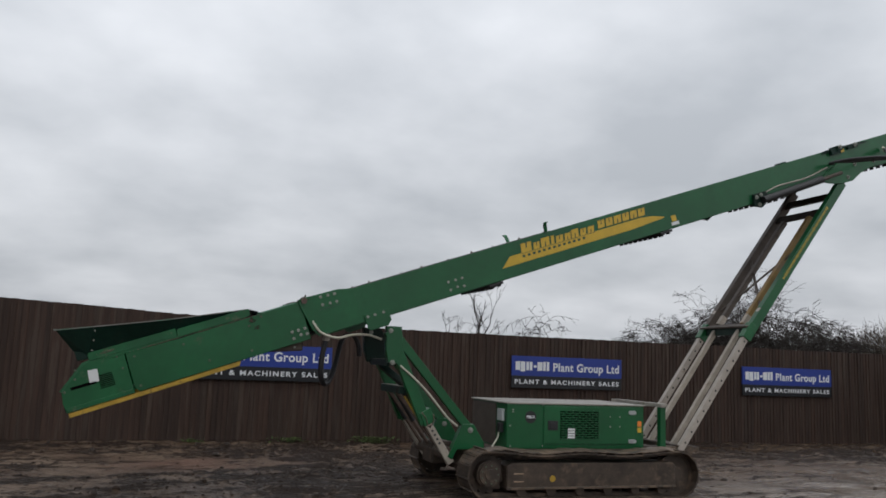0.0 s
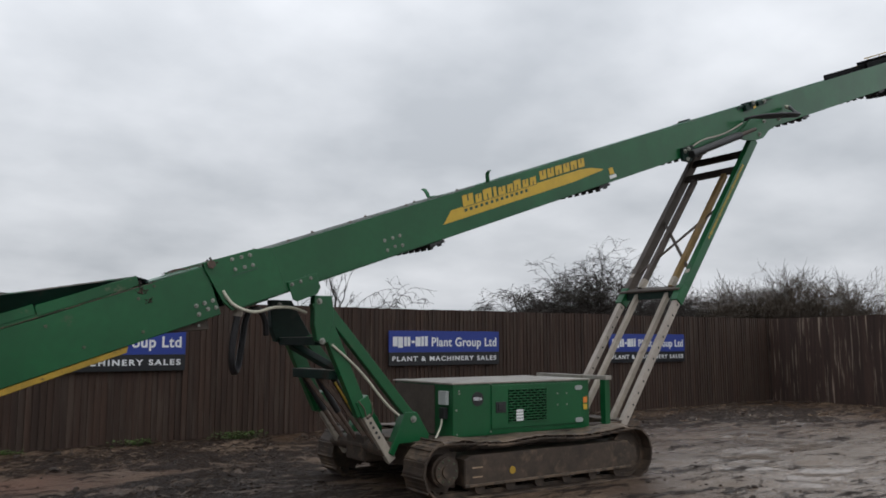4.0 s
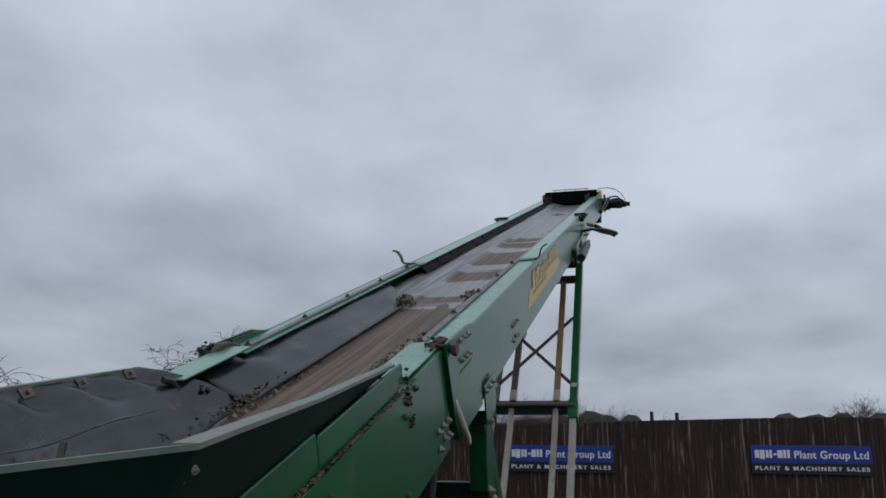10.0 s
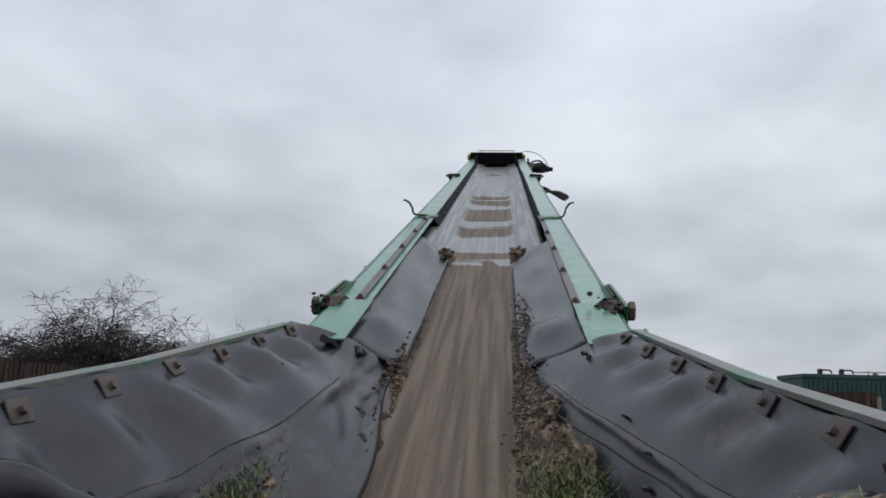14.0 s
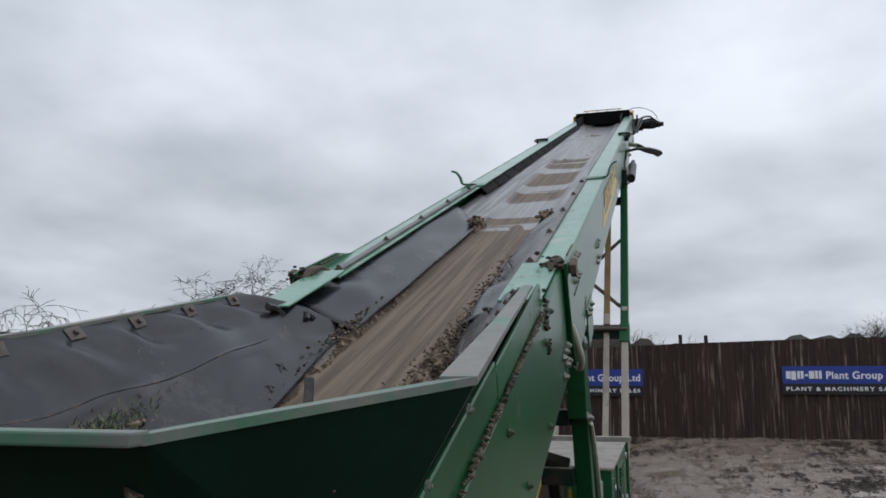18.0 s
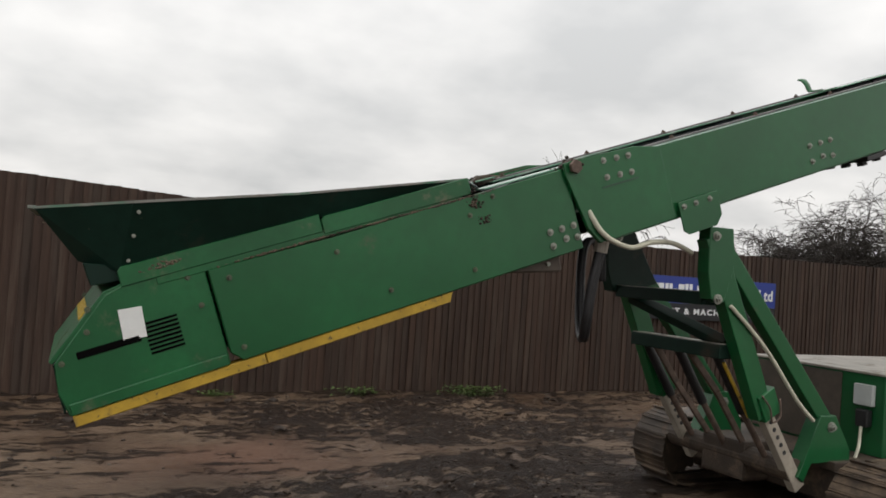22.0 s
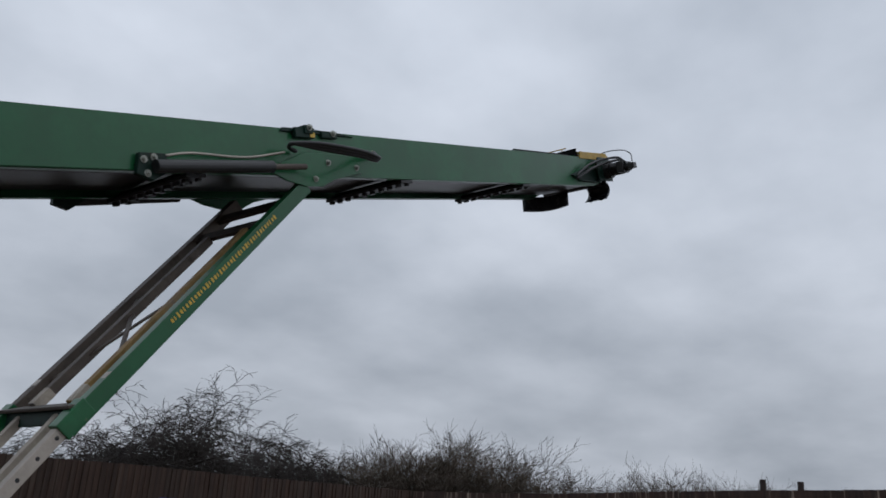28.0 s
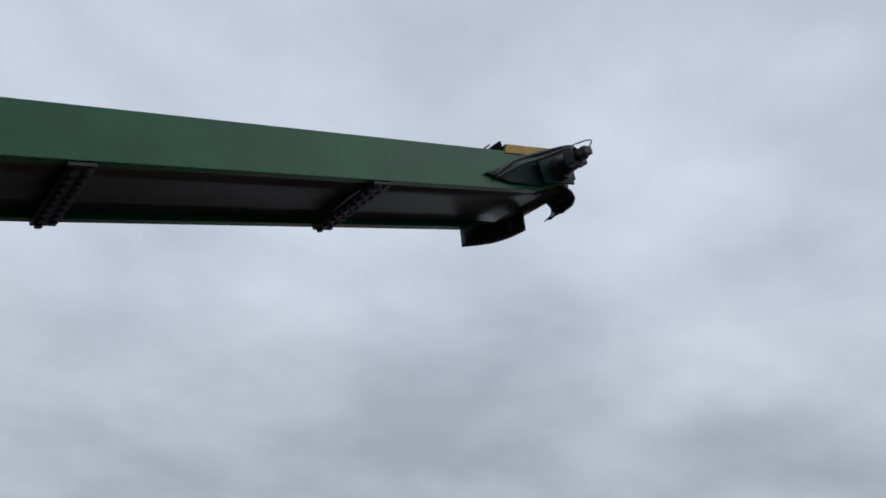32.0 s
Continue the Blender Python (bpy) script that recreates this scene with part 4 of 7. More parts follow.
# decal on both boom sides: yellow swoosh with slanted plain blocks of its size
for side in (-1, 1):
    y0, y1 = side * 0.675, side * 0.678
    dec = bm_new()
    prism(dec, [(2.77, -0.300), (2.93, -0.165), (5.20, -0.165), (5.42, -0.19), (5.64, -0.255), (5.60, -0.268), (4.99, -0.298)], y0, y1)
    swoosh = part("decal_swoosh", dec, DECAL_Y, conveyor, "yellow vinyl swoosh", SIDE[side])
    blocks = [(3.12, 0.17, 0.135), (3.32, 0.10, 0.10), (3.45, 0.14, 0.130), (3.62, 0.05, 0.125), (3.70, 0.12, 0.10), (3.85, 0.10, 0.10), (3.97, 0.12, 0.125), (4.12, 0.10, 0.10), (4.25, 0.11, 0.10),
              (4.44, 0.12, 0.115), (4.585, 0.12, 0.115), (4.73, 0.13, 0.115), (4.885, 0.12, 0.115), (5.03, 0.12, 0.115), (5.175, 0.12, 0.115)]
    for s, w, h in blocks:
        n0 = -0.172 if s < 4.4 else -0.142
        sk, e = 0.025, 0.007
        bm = bm_new()
        prism(bm, [(s - e, n0 - e), (s + w + e, n0 - e), (s + w + e + sk, n0 + h + e), (s - e + sk, n0 + h + e)], y1, y1 + side * 0.0015)
        blk = part("decal_outline", bm, DECAL_D, swoosh, "", SIDE[side])
        bm = bm_new()
        ya, yb = y1 + side * 0.0015, y1 + side * 0.003
        prism(bm, [(s, n0), (s + w, n0), (s + w + sk, n0 + h), (s + sk, n0 + h)], ya, yb)
        part("decal_block", bm, DECAL_Y, swoosh, "", SIDE[side])
        if w > 0.08:
            low = round(s * 100) % 2
            c0, c1 = s + w * 0.44, s + w * 0.56
            f0, f1 = (0.0, 0.55) if low else (0.45, 1.0)
            bm = bm_new()
            prism(bm, [(c0 + sk * f0, n0 + h * f0), (c1 + sk * f0, n0 + h * f0), (c1 + sk * f1, n0 + h * f1), (c0 + sk * f1, n0 + h * f1)], yb, yb + side * 0.001)
            part("decal_slit", bm, DECAL_D, swoosh, "", SIDE[side])
    for k in range(13):
        bm = bm_new()
        prism(bm, [(3.12 + k * 0.085, -0.232), (3.165 + k * 0.085, -0.232), (3.17 + k * 0.085, -0.197), (3.125 + k * 0.085, -0.197)], y1, y1 + side * 0.001)
        part("decal_small_bar", bm, DECAL_D, swoosh, "", SIDE[side])
    bm = bm_new()
    box(bm, (5.74, min(y0, y1), -0.36), (5.83, max(y0, y1), -0.27))
    st = part("warning_sticker", bm, DECAL_Y, conveyor, "yellow warning sticker", SIDE[side])
    bm = bm_new()
    box(bm, (5.72, min(y0, y1), -0.42), (5.86, max(y0, y1), -0.37))
    part("sticker_text_panel", bm, WHITE, st, m=SIDE[side])


# carrying belt, troughed, and return belt
def trough(y):
    return -0.17 + 0.12 * clamp01((abs(y) - 0.20) / 0.28)


def streaks(s, y):
    return 0.003 * nz(s * 0.3, y * 22, 4)


bm = bm_new()
sheet(bm, lambda u, v: (-2.75 + u * 19.3, -0.47 + v * 0.94, trough(-0.47 + v * 0.94) + streaks(u * 19, v)), 120, 18, 0.014)
belt = part("carrying_belt", bm, BELT, conveyor, "mud-streaked troughed conveyor belt", MC, True)
bm = bm_new()
sheet(bm, lambda u, v: (-2.75 + u * 19.3, -0.48 + v * 0.96, -0.385), 40, 4, 0.014)
part("return_belt", bm, BELT_D, conveyor, "black return belt", MC, True)

# return rollers with hanging brackets
for s in (2.62, 5.60, 7.95, 11.0, 13.9):
    bm = bm_new()
    rod(bm, (s, -0.52, -0.455), (s, 0.52, -0.455), 0.045, 14)
    roller = part("return_roller", bm, BLACK, conveyor, "black return roller", MC, True)
    bm = bm_new()
    box(bm, (s - 0.11, -0.66, -0.505), (s + 0.11, 0.61, -0.468), 0.006)
    for i in range(9):
        rod(bm, (s - 0.05, -0.56 + i * 0.14, -0.54), (s - 0.05, -0.56 + i * 0.14, -0.50), 0.036, 8)
        rod(bm, (s + 0.06, -0.60 + i * 0.14, -0.53), (s + 0.06, -0.60 + i * 0.14, -0.50), 0.032, 8)
    part("roller_carrier", bm, BLACK, roller, "dark roller carrier", MC)
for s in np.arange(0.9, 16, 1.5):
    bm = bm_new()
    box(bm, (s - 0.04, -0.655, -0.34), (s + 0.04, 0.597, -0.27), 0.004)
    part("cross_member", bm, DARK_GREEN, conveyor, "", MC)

# tail drum and hood
bm = bm_new()
rod(bm, (-2.80, -0.58, -0.25), (-2.80, 0.58, -0.25), 0.19, 28)
part("tail_drum", bm, RUST, conveyor, "rusty tail drum", MC)
bm = bm_new()
prism(bm, [(-3.04, -0.20), (-3.02, -0.19), (-2.73, 0.04), (-2.60, 0.07), (-2.60, 0.085), (-2.745, 0.06), (-3.05, -0.185)], -0.64, 0.64, 0.003)
hood = part("tail_hood", bm, GREEN_DIRTY, conveyor, "scuffed green tail hood", MC)
for k in range(22):
    y = -0.50 + k * 0.0455
    bm = bm_new()
    prism(bm, [(-2.880, -0.048), (-2.83, -0.010), (-2.833, -0.004), (-2.883, -0.042)], y, y + (0.036, 0.026, 0.032, 0.018, 0.03)[k % 5])
    part("hood_decal_bar", bm, DECAL_Y, hood, "faded yellow decal bar", MC)
bm = bm_new()
prism(bm, [(-3.05, -0.34), (-3.04, -0.21), (-3.03, -0.21), (-3.035, -0.34)], -0.60, 0.60)
for i in range(14):
    box(bm, (-3.055, -0.56 + i * 0.083, -0.45), (-3.045, -0.545 + i * 0.083, -0.34))
part("tail_mesh_guard", bm, DARK_GREEN, conveyor, "green mesh tail guard", MC)

# ---- hopper ----
for side in (-1, 1):
    far = 0.04 if side > 0 else 0.0
    A0, A1 = Vector((-2.54, side * (0.63 - far), 1.74)), Vector((-0.78, side * (0.62 - far), 2.365))
    T, E = Vector((-2.51, side * (0.812 if side < 0 else 0.795), 2.066)), Vector((-0.76, side * (0.630 - far * 0.6), 2.375))
    C, B = Vector((-2.93, side * 0.55, 2.012)), Vector((-2.72, side * 0.50, 1.77))
    K = T.lerp(E, 0.45) + Vector((0, side * -0.01, -0.015))
    bm = bm_new()

    def slab(bm_, pts, off):
        a_ = [bm_.verts.new(p) for p in pts]
        b_ = [bm_.verts.new(p + off) for p in pts]
        bm_.faces.new(a_)
        bm_.faces.new(b_[::-1])
        for i in range(len(pts)):
            bm_.faces.new((a_[i], b_[i], b_[(i + 1) % len(pts)], a_[(i + 1) % len(pts)]))

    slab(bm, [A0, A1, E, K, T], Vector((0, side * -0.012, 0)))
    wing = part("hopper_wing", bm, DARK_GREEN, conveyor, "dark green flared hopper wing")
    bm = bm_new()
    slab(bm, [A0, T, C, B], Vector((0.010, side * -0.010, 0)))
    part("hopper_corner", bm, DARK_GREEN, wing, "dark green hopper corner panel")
    for a_, b_, w0, w1 in ((T, K, 0.058, 0.046), (K, E, 0.046, 0.036), (C, T, 0.036, 0.058)):
        # flat rim plate turned inwards, wider at the corner
        bm = bm_new()
        inw = Vector((0.0, -side, 0.0)) if a_ is not C else Vector((0.75, -side * 0.66, 0.0))
        dn = Vector((0, 0, -0.008))
        quad = [a_, b_, b_ + inw * w1, a_ + inw * w0]
        up_ = [bm.verts.new(p_ + Vector((0, 0, 0.004))) for p_ in quad]
        lo_ = [bm.verts.new(p_ + dn) for p_ in quad]
        bm.faces.new(up_)
        bm.faces.new(lo_[::-1])
        for i in range(4):
            bm.faces.new((up_[i], lo_[i], lo_[(i + 1) % 4], up_[(i + 1) % 4]))
        part("hopper_lip", bm, WORN_LIP, wing, "worn pale lip")
    for f in (0.16, 0.52, 0.86):
        p = A0.lerp(T, f)
        piece("bolt", BOLT_ME, wing, Matrix.Translation((p.x + 0.030, p.y + side * 0.004, p.z)) @ pose(0, 0, 0, 90 if side < 0 else -90, 0, 0) @ Matrix.Scale(0.34, 4))
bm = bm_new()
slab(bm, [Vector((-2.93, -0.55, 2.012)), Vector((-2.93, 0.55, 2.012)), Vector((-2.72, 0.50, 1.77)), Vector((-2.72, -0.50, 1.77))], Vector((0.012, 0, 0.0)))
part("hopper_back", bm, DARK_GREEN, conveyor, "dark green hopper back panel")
bm = bm_new()
beam(bm, (-2.935, -0.55, 2.012), (-2.935, 0.55, 2.012), 0.036, 0.016, 0.003, up=(0, 0, 1))
part("hopper_lip", bm, WORN_LIP, conveyor, "worn pale lip")


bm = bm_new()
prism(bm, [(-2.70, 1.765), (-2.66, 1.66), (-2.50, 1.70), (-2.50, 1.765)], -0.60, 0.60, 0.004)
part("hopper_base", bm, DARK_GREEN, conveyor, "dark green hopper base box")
# wavy torn rubber edge along the back lip
bm = bm_new()
sheet(bm, lambda u, v: (-2.72 + 0.05 * v + 0.012 * nz(u * 9, v * 3), -0.57 + 0.55 * u, 1.962 + 0.045 * (1 - u) + 0.010 * nz(u * 9, 2.0) * (1 - v) - 0.16 * v), 40, 8, 0.008)
part("back_flap", bm, RUBBER, conveyor, "wavy black rubber flap on the back lip", None, True)
bm = bm_new()
box(bm, (-0.004, -0.007, -0.05), (0.004, 0.007, 0.042), 0.003, pose(-2.60, -0.585, 2.03, 0, 20, 20))
part("corner_gusset", bm, RUBBER, conveyor, "small grey corner strip")
# rubber liners of the hopper
def liner(side):
    def f(u, v):
        lip = Vector((-2.50, side * (0.757 if side < 0 else 0.742), 2.068)).lerp(Vector((-0.72, side * 0.585, 2.382)), u)
        lip.z -= 0.06 * u * (1 - u)
        s = -2.55 + u * 2.25 if side > 0 else -2.42 + u * 2.12
        ease = clamp01((1 - u) / 0.75)
        ease = ease * ease * (3 - 2 * ease)
        foot = 0.235 + 0.03 * math.sin(u * 9) if side > 0 else 0.245 + 0.17 * ease
        low = on_belt(s, side * foot, -0.135 + (0.05 * ease if side < 0 else 0.0))
        p = lip.lerp(low, v)
        mid = 4 * v * (1 - v)
        # the sheet hangs in soft scallops from its clamps, which fade down the slope
        hang = math.cos((u - 0.035) / 0.15 * 2 * math.pi)
        fold = (-0.016 if side > 0 else -0.011) * hang * math.exp(-((v - 0.17) / 0.17) ** 2)
        fold += (0.026 if side > 0 else 0.010) * nz(u * 8.5 + v * 2.5, v * 1.2, 3 + side) * mid * (1 - 0.4 * v)
        fold += nz(u * 2.2, v * 1.6, side * 2 + 5) * (0.050 if side > 0 else 0.010) * mid
        if side > 0:
            ridge = clamp01((0.20 - u) / 0.06)
            fold += 0.034 * math.exp(-((v - 0.06 - 2.2 * u) / 0.060) ** 2) * ridge
            fold -= 0.026 * math.exp(-((v - 0.20 - 2.2 * u) / 0.065) ** 2) * ridge
            fold += 0.036 * math.exp(-((v - 0.36 - 2.2 * u) / 0.085) ** 2) * ridge
            fold += 0.010 * math.exp(-((v - 0.33 - 0.42 * u) / 0.030) ** 2) * clamp01((0.8 - u) / 0.1)
            fold += 0.012 * nz(u * 14, v * 9, 8) * clamp01((v - 0.6) / 0.2) * mid
        else:
            fold += 0.006 * math.exp(-((v - 0.385 - 0.48 * u) / 0.02) ** 2) * clamp01((0.9 - u) / 0.1)
        scall = 0.006 * hang * (1 - v) ** 5
        lift = 0.006 * (1 - v) ** 3 + (0.010 * clamp01((0.08 - u) / 0.08) ** 2 * clamp01(v * 4) * clamp01((1 - v) * 4) if side < 0 else 0.0)
        fold *= clamp01(v * 5)
        return p + Vector((0, -side * (fold * 0.6 + scall), fold + lift - 0.010))
    return f


# (v at u = 0, v at u = 1, from u, to u, radius) of the welted seams
SEAMS = {1: ((0.32, 0.74, 0.02, 0.78, 0.0032), (0.52, 0.86, 0.30, 0.66, 0.0026), (0.66, 0.80, 0.22, 0.46, 0.0022)),
         -1: ((0.375, 1.11, 0.0, 0.82, 0.0044), (0.32, 0.86, 0.0, 0.84, 0.0018))}
for side in (-1, 1):
    bm = bm_new()
    sheet(bm, liner(side), 110, 44, 0.012)
    lin = part("rubber_liner", bm, RUBBER, conveyor, "creased black rubber hopper liner", None, True)
    # welted seams along the sheet
    for v0, v1, ua, ub, rad in SEAMS[side]:
        bm = bm_new()
        pts = []
        for i in range(81):
            u = ua + (ub - ua) * i / 80
            q = Vector(liner(side)(u, min(0.99, v0 + (v1 - v0) * u + 0.012 * nz(u * 9, side, v0))))
            pts.append(q + Vector((0, 0, 0.001 if side < 0 else 0.013)))
        tube(bm, pts, rad, 6, soft=False)
        part("liner_seam", bm, SEAM, lin, "muddy raised rubber seam", smooth=True)
    for i in range(7):
        u = 0.035 + i * 0.15
        p = liner(side)(u, 0.06)
        q = liner(side)(u, 0.2)
        bm = bm_new()
        box(bm, (-0.030, -0.023, 0.0), (0.030, 0.023, 0.005), 0.002)
        rod(bm, (0, 0, 0.005), (0, 0, 0.017), 0.010, 6)
        down = (Vector(q) - Vector(p)).normalized()
        ax = (Vector(liner(side)(u + 0.02, 0.075)) - Vector(liner(side)(u - 0.02, 0.075))).normalized()
        zz = ax.cross(down).normalized()
        zz = zz if zz.z > 0 else -zz
        yy = zz.cross(ax)
        mm = Matrix((ax, yy, zz)).transposed().to_4x4() @ pose(0, 0, 0, 0, 0, ((i * 37) % 17) - 8)
        mm.translation = Vector(p) + zz * (0.002 if side < 0 else 0.012)
        part("liner_clip", bm, CLIP, lin, "muddy square clamp plate", mm)

# rubber skirts up the boom
def skirt(side):
    def f(u, v):
        s = -0.42 + u * (2.75 if side < 0 else 2.95)
        end = clamp01((u - 0.86) / 0.14)
        top = Vector((s, side * 0.50, 0.006))
        low = Vector((s, side * (0.225 + 0.17 * end ** 1.2), -0.135 + 0.09 * end))
        p = top.lerp(low, v)
        fold = (0.03 * math.exp(-((u - 0.14) / 0.06) ** 2) * math.sin(v * 3.1) + nz(u * 5, v * 2, side * 3) * 0.022) * (v * (1 - v) * 4)
        return on_belt(p.x, p.y - side * fold * 0.4, p.z + fold)
    return f


for side in (-1, 1):
    bm = bm_new()
    sheet(bm, skirt(side), 50, 14, 0.010)
    part("rubber_skirt", bm, RUBBER, conveyor, "black rubber belt skirt", None, True)

# ---- head end ----
bm = bm_new()
for ya, yb in ((-0.46, -0.44), (0.44, 0.46)):
    prism(bm, [(14.0, -0.08), (14.0, 0.105), (14.04, 0.125), (15.86, 0.115), (15.86, -0.10)], ya, yb, 0.003)
box(bm, (15.82, -0.62, -0.10), (15.85, 0.62, 0.185), 0.004)
head_guard = part("head_curtain", bm, FLAP, conveyor, "dark rubber curtain at the head", MC)
bm = bm_new()
for y in (-0.36, -0.12, 0.12, 0.36):
    rod(bm, (15.835, y, 0.18), (15.835, y, 0.225), 0.010, 6)
rod(bm, (15.835, -0.44, 0.225), (15.835, 0.44, 0.225), 0.010, 8)
part("curtain_rail", bm, YELLOW, head_guard, "thin yellow rail", MC)
bm = bm_new()
prism(bm, [(15.80, 0.0), (15.86, 0.115), (16.86, 0.125), (16.95, 0.06), (16.95, -0.16), (16.74, -0.16), (16.74, 0.0)], -0.69, -0.66, 0.004)
prism(bm, [(15.80, 0.0), (15.86, 0.115), (16.86, 0.125), (16.95, 0.06), (16.95, -0.16), (16.74, -0.16), (16.74, 0.0)], 0.66, 0.69, 0.004)
box(bm, (15.85, -0.68, 0.105), (16.87, 0.68, 0.122), 0.004)
box(bm, (16.86, -0.68, 0.0), (16.90, 0.68, 0.122), 0.004)
part("head_guard", bm, YELLOW, conveyor, "yellow head guard", MC)
bm = bm_new()
rod(bm, (16.75, -0.56, -0.24), (16.75, 0.56, -0.24), 0.20, 28)
drum = part("head_drum", bm, BLACK, conveyor, "black lagged head drum", MC, True)
bm = bm_new()
rod(bm, (16.55, -0.68, -0.22), (16.55, -0.90, -0.22), 0.15, 18)
rod(bm, (16.55, -0.90, -0.22), (16.50, -1.12, -0.23), 0.115, 16)
rod(bm, (16.50, -1.12, -0.23), (16.45, -1.28, -0.24), 0.080, 14)
box(bm, (16.34, -1.20, -0.33), (16.60, -1.06, -0.13), 0.02)
box(bm, (16.36, -1.38, -0.29), (16.50, -1.26, -0.19), 0.015)
motor = part("drive_motor", bm, BLACK, drum, "black hydraulic drive motor", MC)
bm = bm_new()
prism(bm, [(16.20, -0.10), (16.30, 0.02), (16.72, 0.02), (16.78, -0.10), (16.78, -0.40), (16.24, -0.40)], -0.79, -0.755, 0.006)
part("torque_plate", bm, DARK_GREEN, drum, "dark green torque plate", MC)
bm = bm_new()
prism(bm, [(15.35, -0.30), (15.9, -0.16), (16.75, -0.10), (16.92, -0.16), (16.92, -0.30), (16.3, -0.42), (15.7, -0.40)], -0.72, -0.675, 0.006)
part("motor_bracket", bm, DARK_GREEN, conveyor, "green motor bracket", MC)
bm = bm_new()
tube(bm, [(15.5, -0.72, -0.32), (15.8, -0.80, -0.16), (16.2, -0.86, -0.06), (16.50, -1.05, -0.04), (16.48, -1.16, -0.13)], 0.022, 8)
tube(bm, [(15.5, -0.72, -0.36), (15.85, -0.83, -0.22), (16.25, -0.90, -0.12), (16.42, -1.12, -0.10), (16.40, -1.22, -0.16)], 0.022, 8)
part("motor_hose", bm, HOSE, conveyor, "black motor hoses", MC, True)
bm = bm_new()
tube(bm, [(16.80, -0.55, 0.12), (16.98, -0.70, 0.17), (17.02, -0.95, 0.14), (16.85, -1.16, 0.02), (16.62, -1.26, -0.14)], 0.009, 6)
part("thin_cable", bm, HOSE, conveyor, "", MC, True)
# chute skirt on the far half and curled flap on the near half of the head
bm = bm_new()
sheet(bm, lambda u, v: (16.12 + 0.60 * u - 0.05 * v + 0.04 * math.sin(u * 3.1), 0.72 - 0.62 * u, -0.40 - 0.27 * v - 0.05 * math.sin(u * 3.1)), 10, 8, 0.025)
part("chute_skirt", bm, RUBBER, conveyor, "curved black rubber chute skirt", MC, True)
bm = bm_new()
sheet(bm, lambda u, v: (16.62 + 0.34 * math.sin(0.4 + v * 2.3) - 0.10, -0.66 + 0.42 * u, -0.34 - 0.34 * v + 0.03 * nz(u * 6, v * 4)), 8, 10, 0.015)
part("discharge_flap", bm, RUBBER, conveyor, "curled black discharge flap", MC, True)

# ---- telescopic rear legs ----
FOOT, CROSS, TOP = (5.66, 0.64), (7.02, 2.55), (8.93, 5.09)
LEG_Y = {-1: (-0.64, -0.41), 1: (0.44, 0.18)}       # outer leg and inner strut of each side


def along_leg(f):
    return Vector((CROSS[0], 0, CROSS[1])).lerp(Vector((TOP[0], 0, TOP[1])), f)


for side in (-1, 1):
    y, yi = LEG_Y[side]
    bm = bm_new()
    beam(bm, (CROSS[0] - 0.115 + 0.010, y, CROSS[1] - 0.16 - 0.008), (TOP[0] + 0.010, y, TOP[1] - 0.008), 0.146, 0.105)
    # far leg is green paint too; brown puts its shade into the colour
    leg = part("outer_leg", bm, GREEN if side < 0 else BROWN, conveyor, "green upper support leg" if side < 0 else "upper support leg browned for far-side shade")
    bm = bm_new()
    beam(bm, (CROSS[0] - 0.145, y, CROSS[1] - 0.20), (CROSS[0] + 0.02, y, CROSS[1] + 0.03), 0.150, 0.130)
    part("leg_collar", bm, GREEN_DIRTY, leg, "worn green collar")
    d = Vector((TOP[0] - CROSS[0], 0, TOP[1] - CROSS[1])).normalized()
    if side < 0:
        for i in range(40):
            p = Vector((CROSS[0], 0, CROSS[1])) + d * (1.0 + i * 0.040)
            bm = bm_new()
            yy = y - 0.054
            w_ = (0.024, 0.014, 0.020)[i % 3]
            beam(bm, (p.x, yy, p.z), (p.x + d.x * w_, yy, p.z + d.z * w_), (0.036, 0.036, 0.050, 0.036, 0.044)[i % 5], 0.003, 0.0)
            part("leg_decal_bar", bm, DECAL_Y, leg)
    bm = bm_new()
    beam(bm, (FOOT[0], y, FOOT[1]), (CROSS[0] + 0.2, y, CROSS[1] + 0.28), 0.10, 0.085)
    inner = part("perforated_leg", bm, STEEL, conveyor, "grey perforated lower leg")
    d = Vector((CROSS[0] - FOOT[0], 0, CROSS[1] - FOOT[1])).normalized()
    for i in range(11):
        p = Vector((FOOT[0], y, FOOT[1])) + d * (0.15 + i * 0.19)
        piece("pin_hole", HOLE_ME, inner, Matrix.Translation((p.x, y, p.z)) @ Matrix.Diagonal((1, 0.087, 1, 1)))
    bm = bm_new()
    beam(bm, (FOOT[0] + 0.01, yi, FOOT[1]), (CROSS[0], yi, CROSS[1]), 0.075, 0.07)
    part("inner_strut", bm, PALE_TAN, conveyor, "pale dusty inner strut")
    q = along_leg(0.76)
    bm = bm_new()
    beam(bm, (CROSS[0] + 0.03, yi, CROSS[1] + 0.04), (q.x, yi, q.z), 0.085, 0.08)
    # far strut is a darker brown than the near ochre one
    strut = part("inner_strut", bm, OCHRE if side < 0 else BROWN, conveyor, "worn ochre upper inner strut" if side < 0 else "brown upper inner strut")
    q = along_leg(0.075)
    bm = bm_new()
    beam(bm, (CROSS[0] + 0.035, yi, CROSS[1] + 0.045), (q.x, yi, q.z), 0.090, 0.085)
    part("strut_foot", bm, PALE_TAN, strut, "bare pale patch at the foot")
bm = bm_new()
beam(bm, (CROSS[0] - 0.03, LEG_Y[-1][0] - 0.03, CROSS[1] + 0.02), (CROSS[0] - 0.03, LEG_Y[1][0] + 0.05, CROSS[1] + 0.02), 0.20, 0.03, up=(-0.30, 0, 0.95))
crossbar = part("leg_crossbar", bm, BROWN, conveyor, "dark weathered leg crossbar")
bm = bm_new()
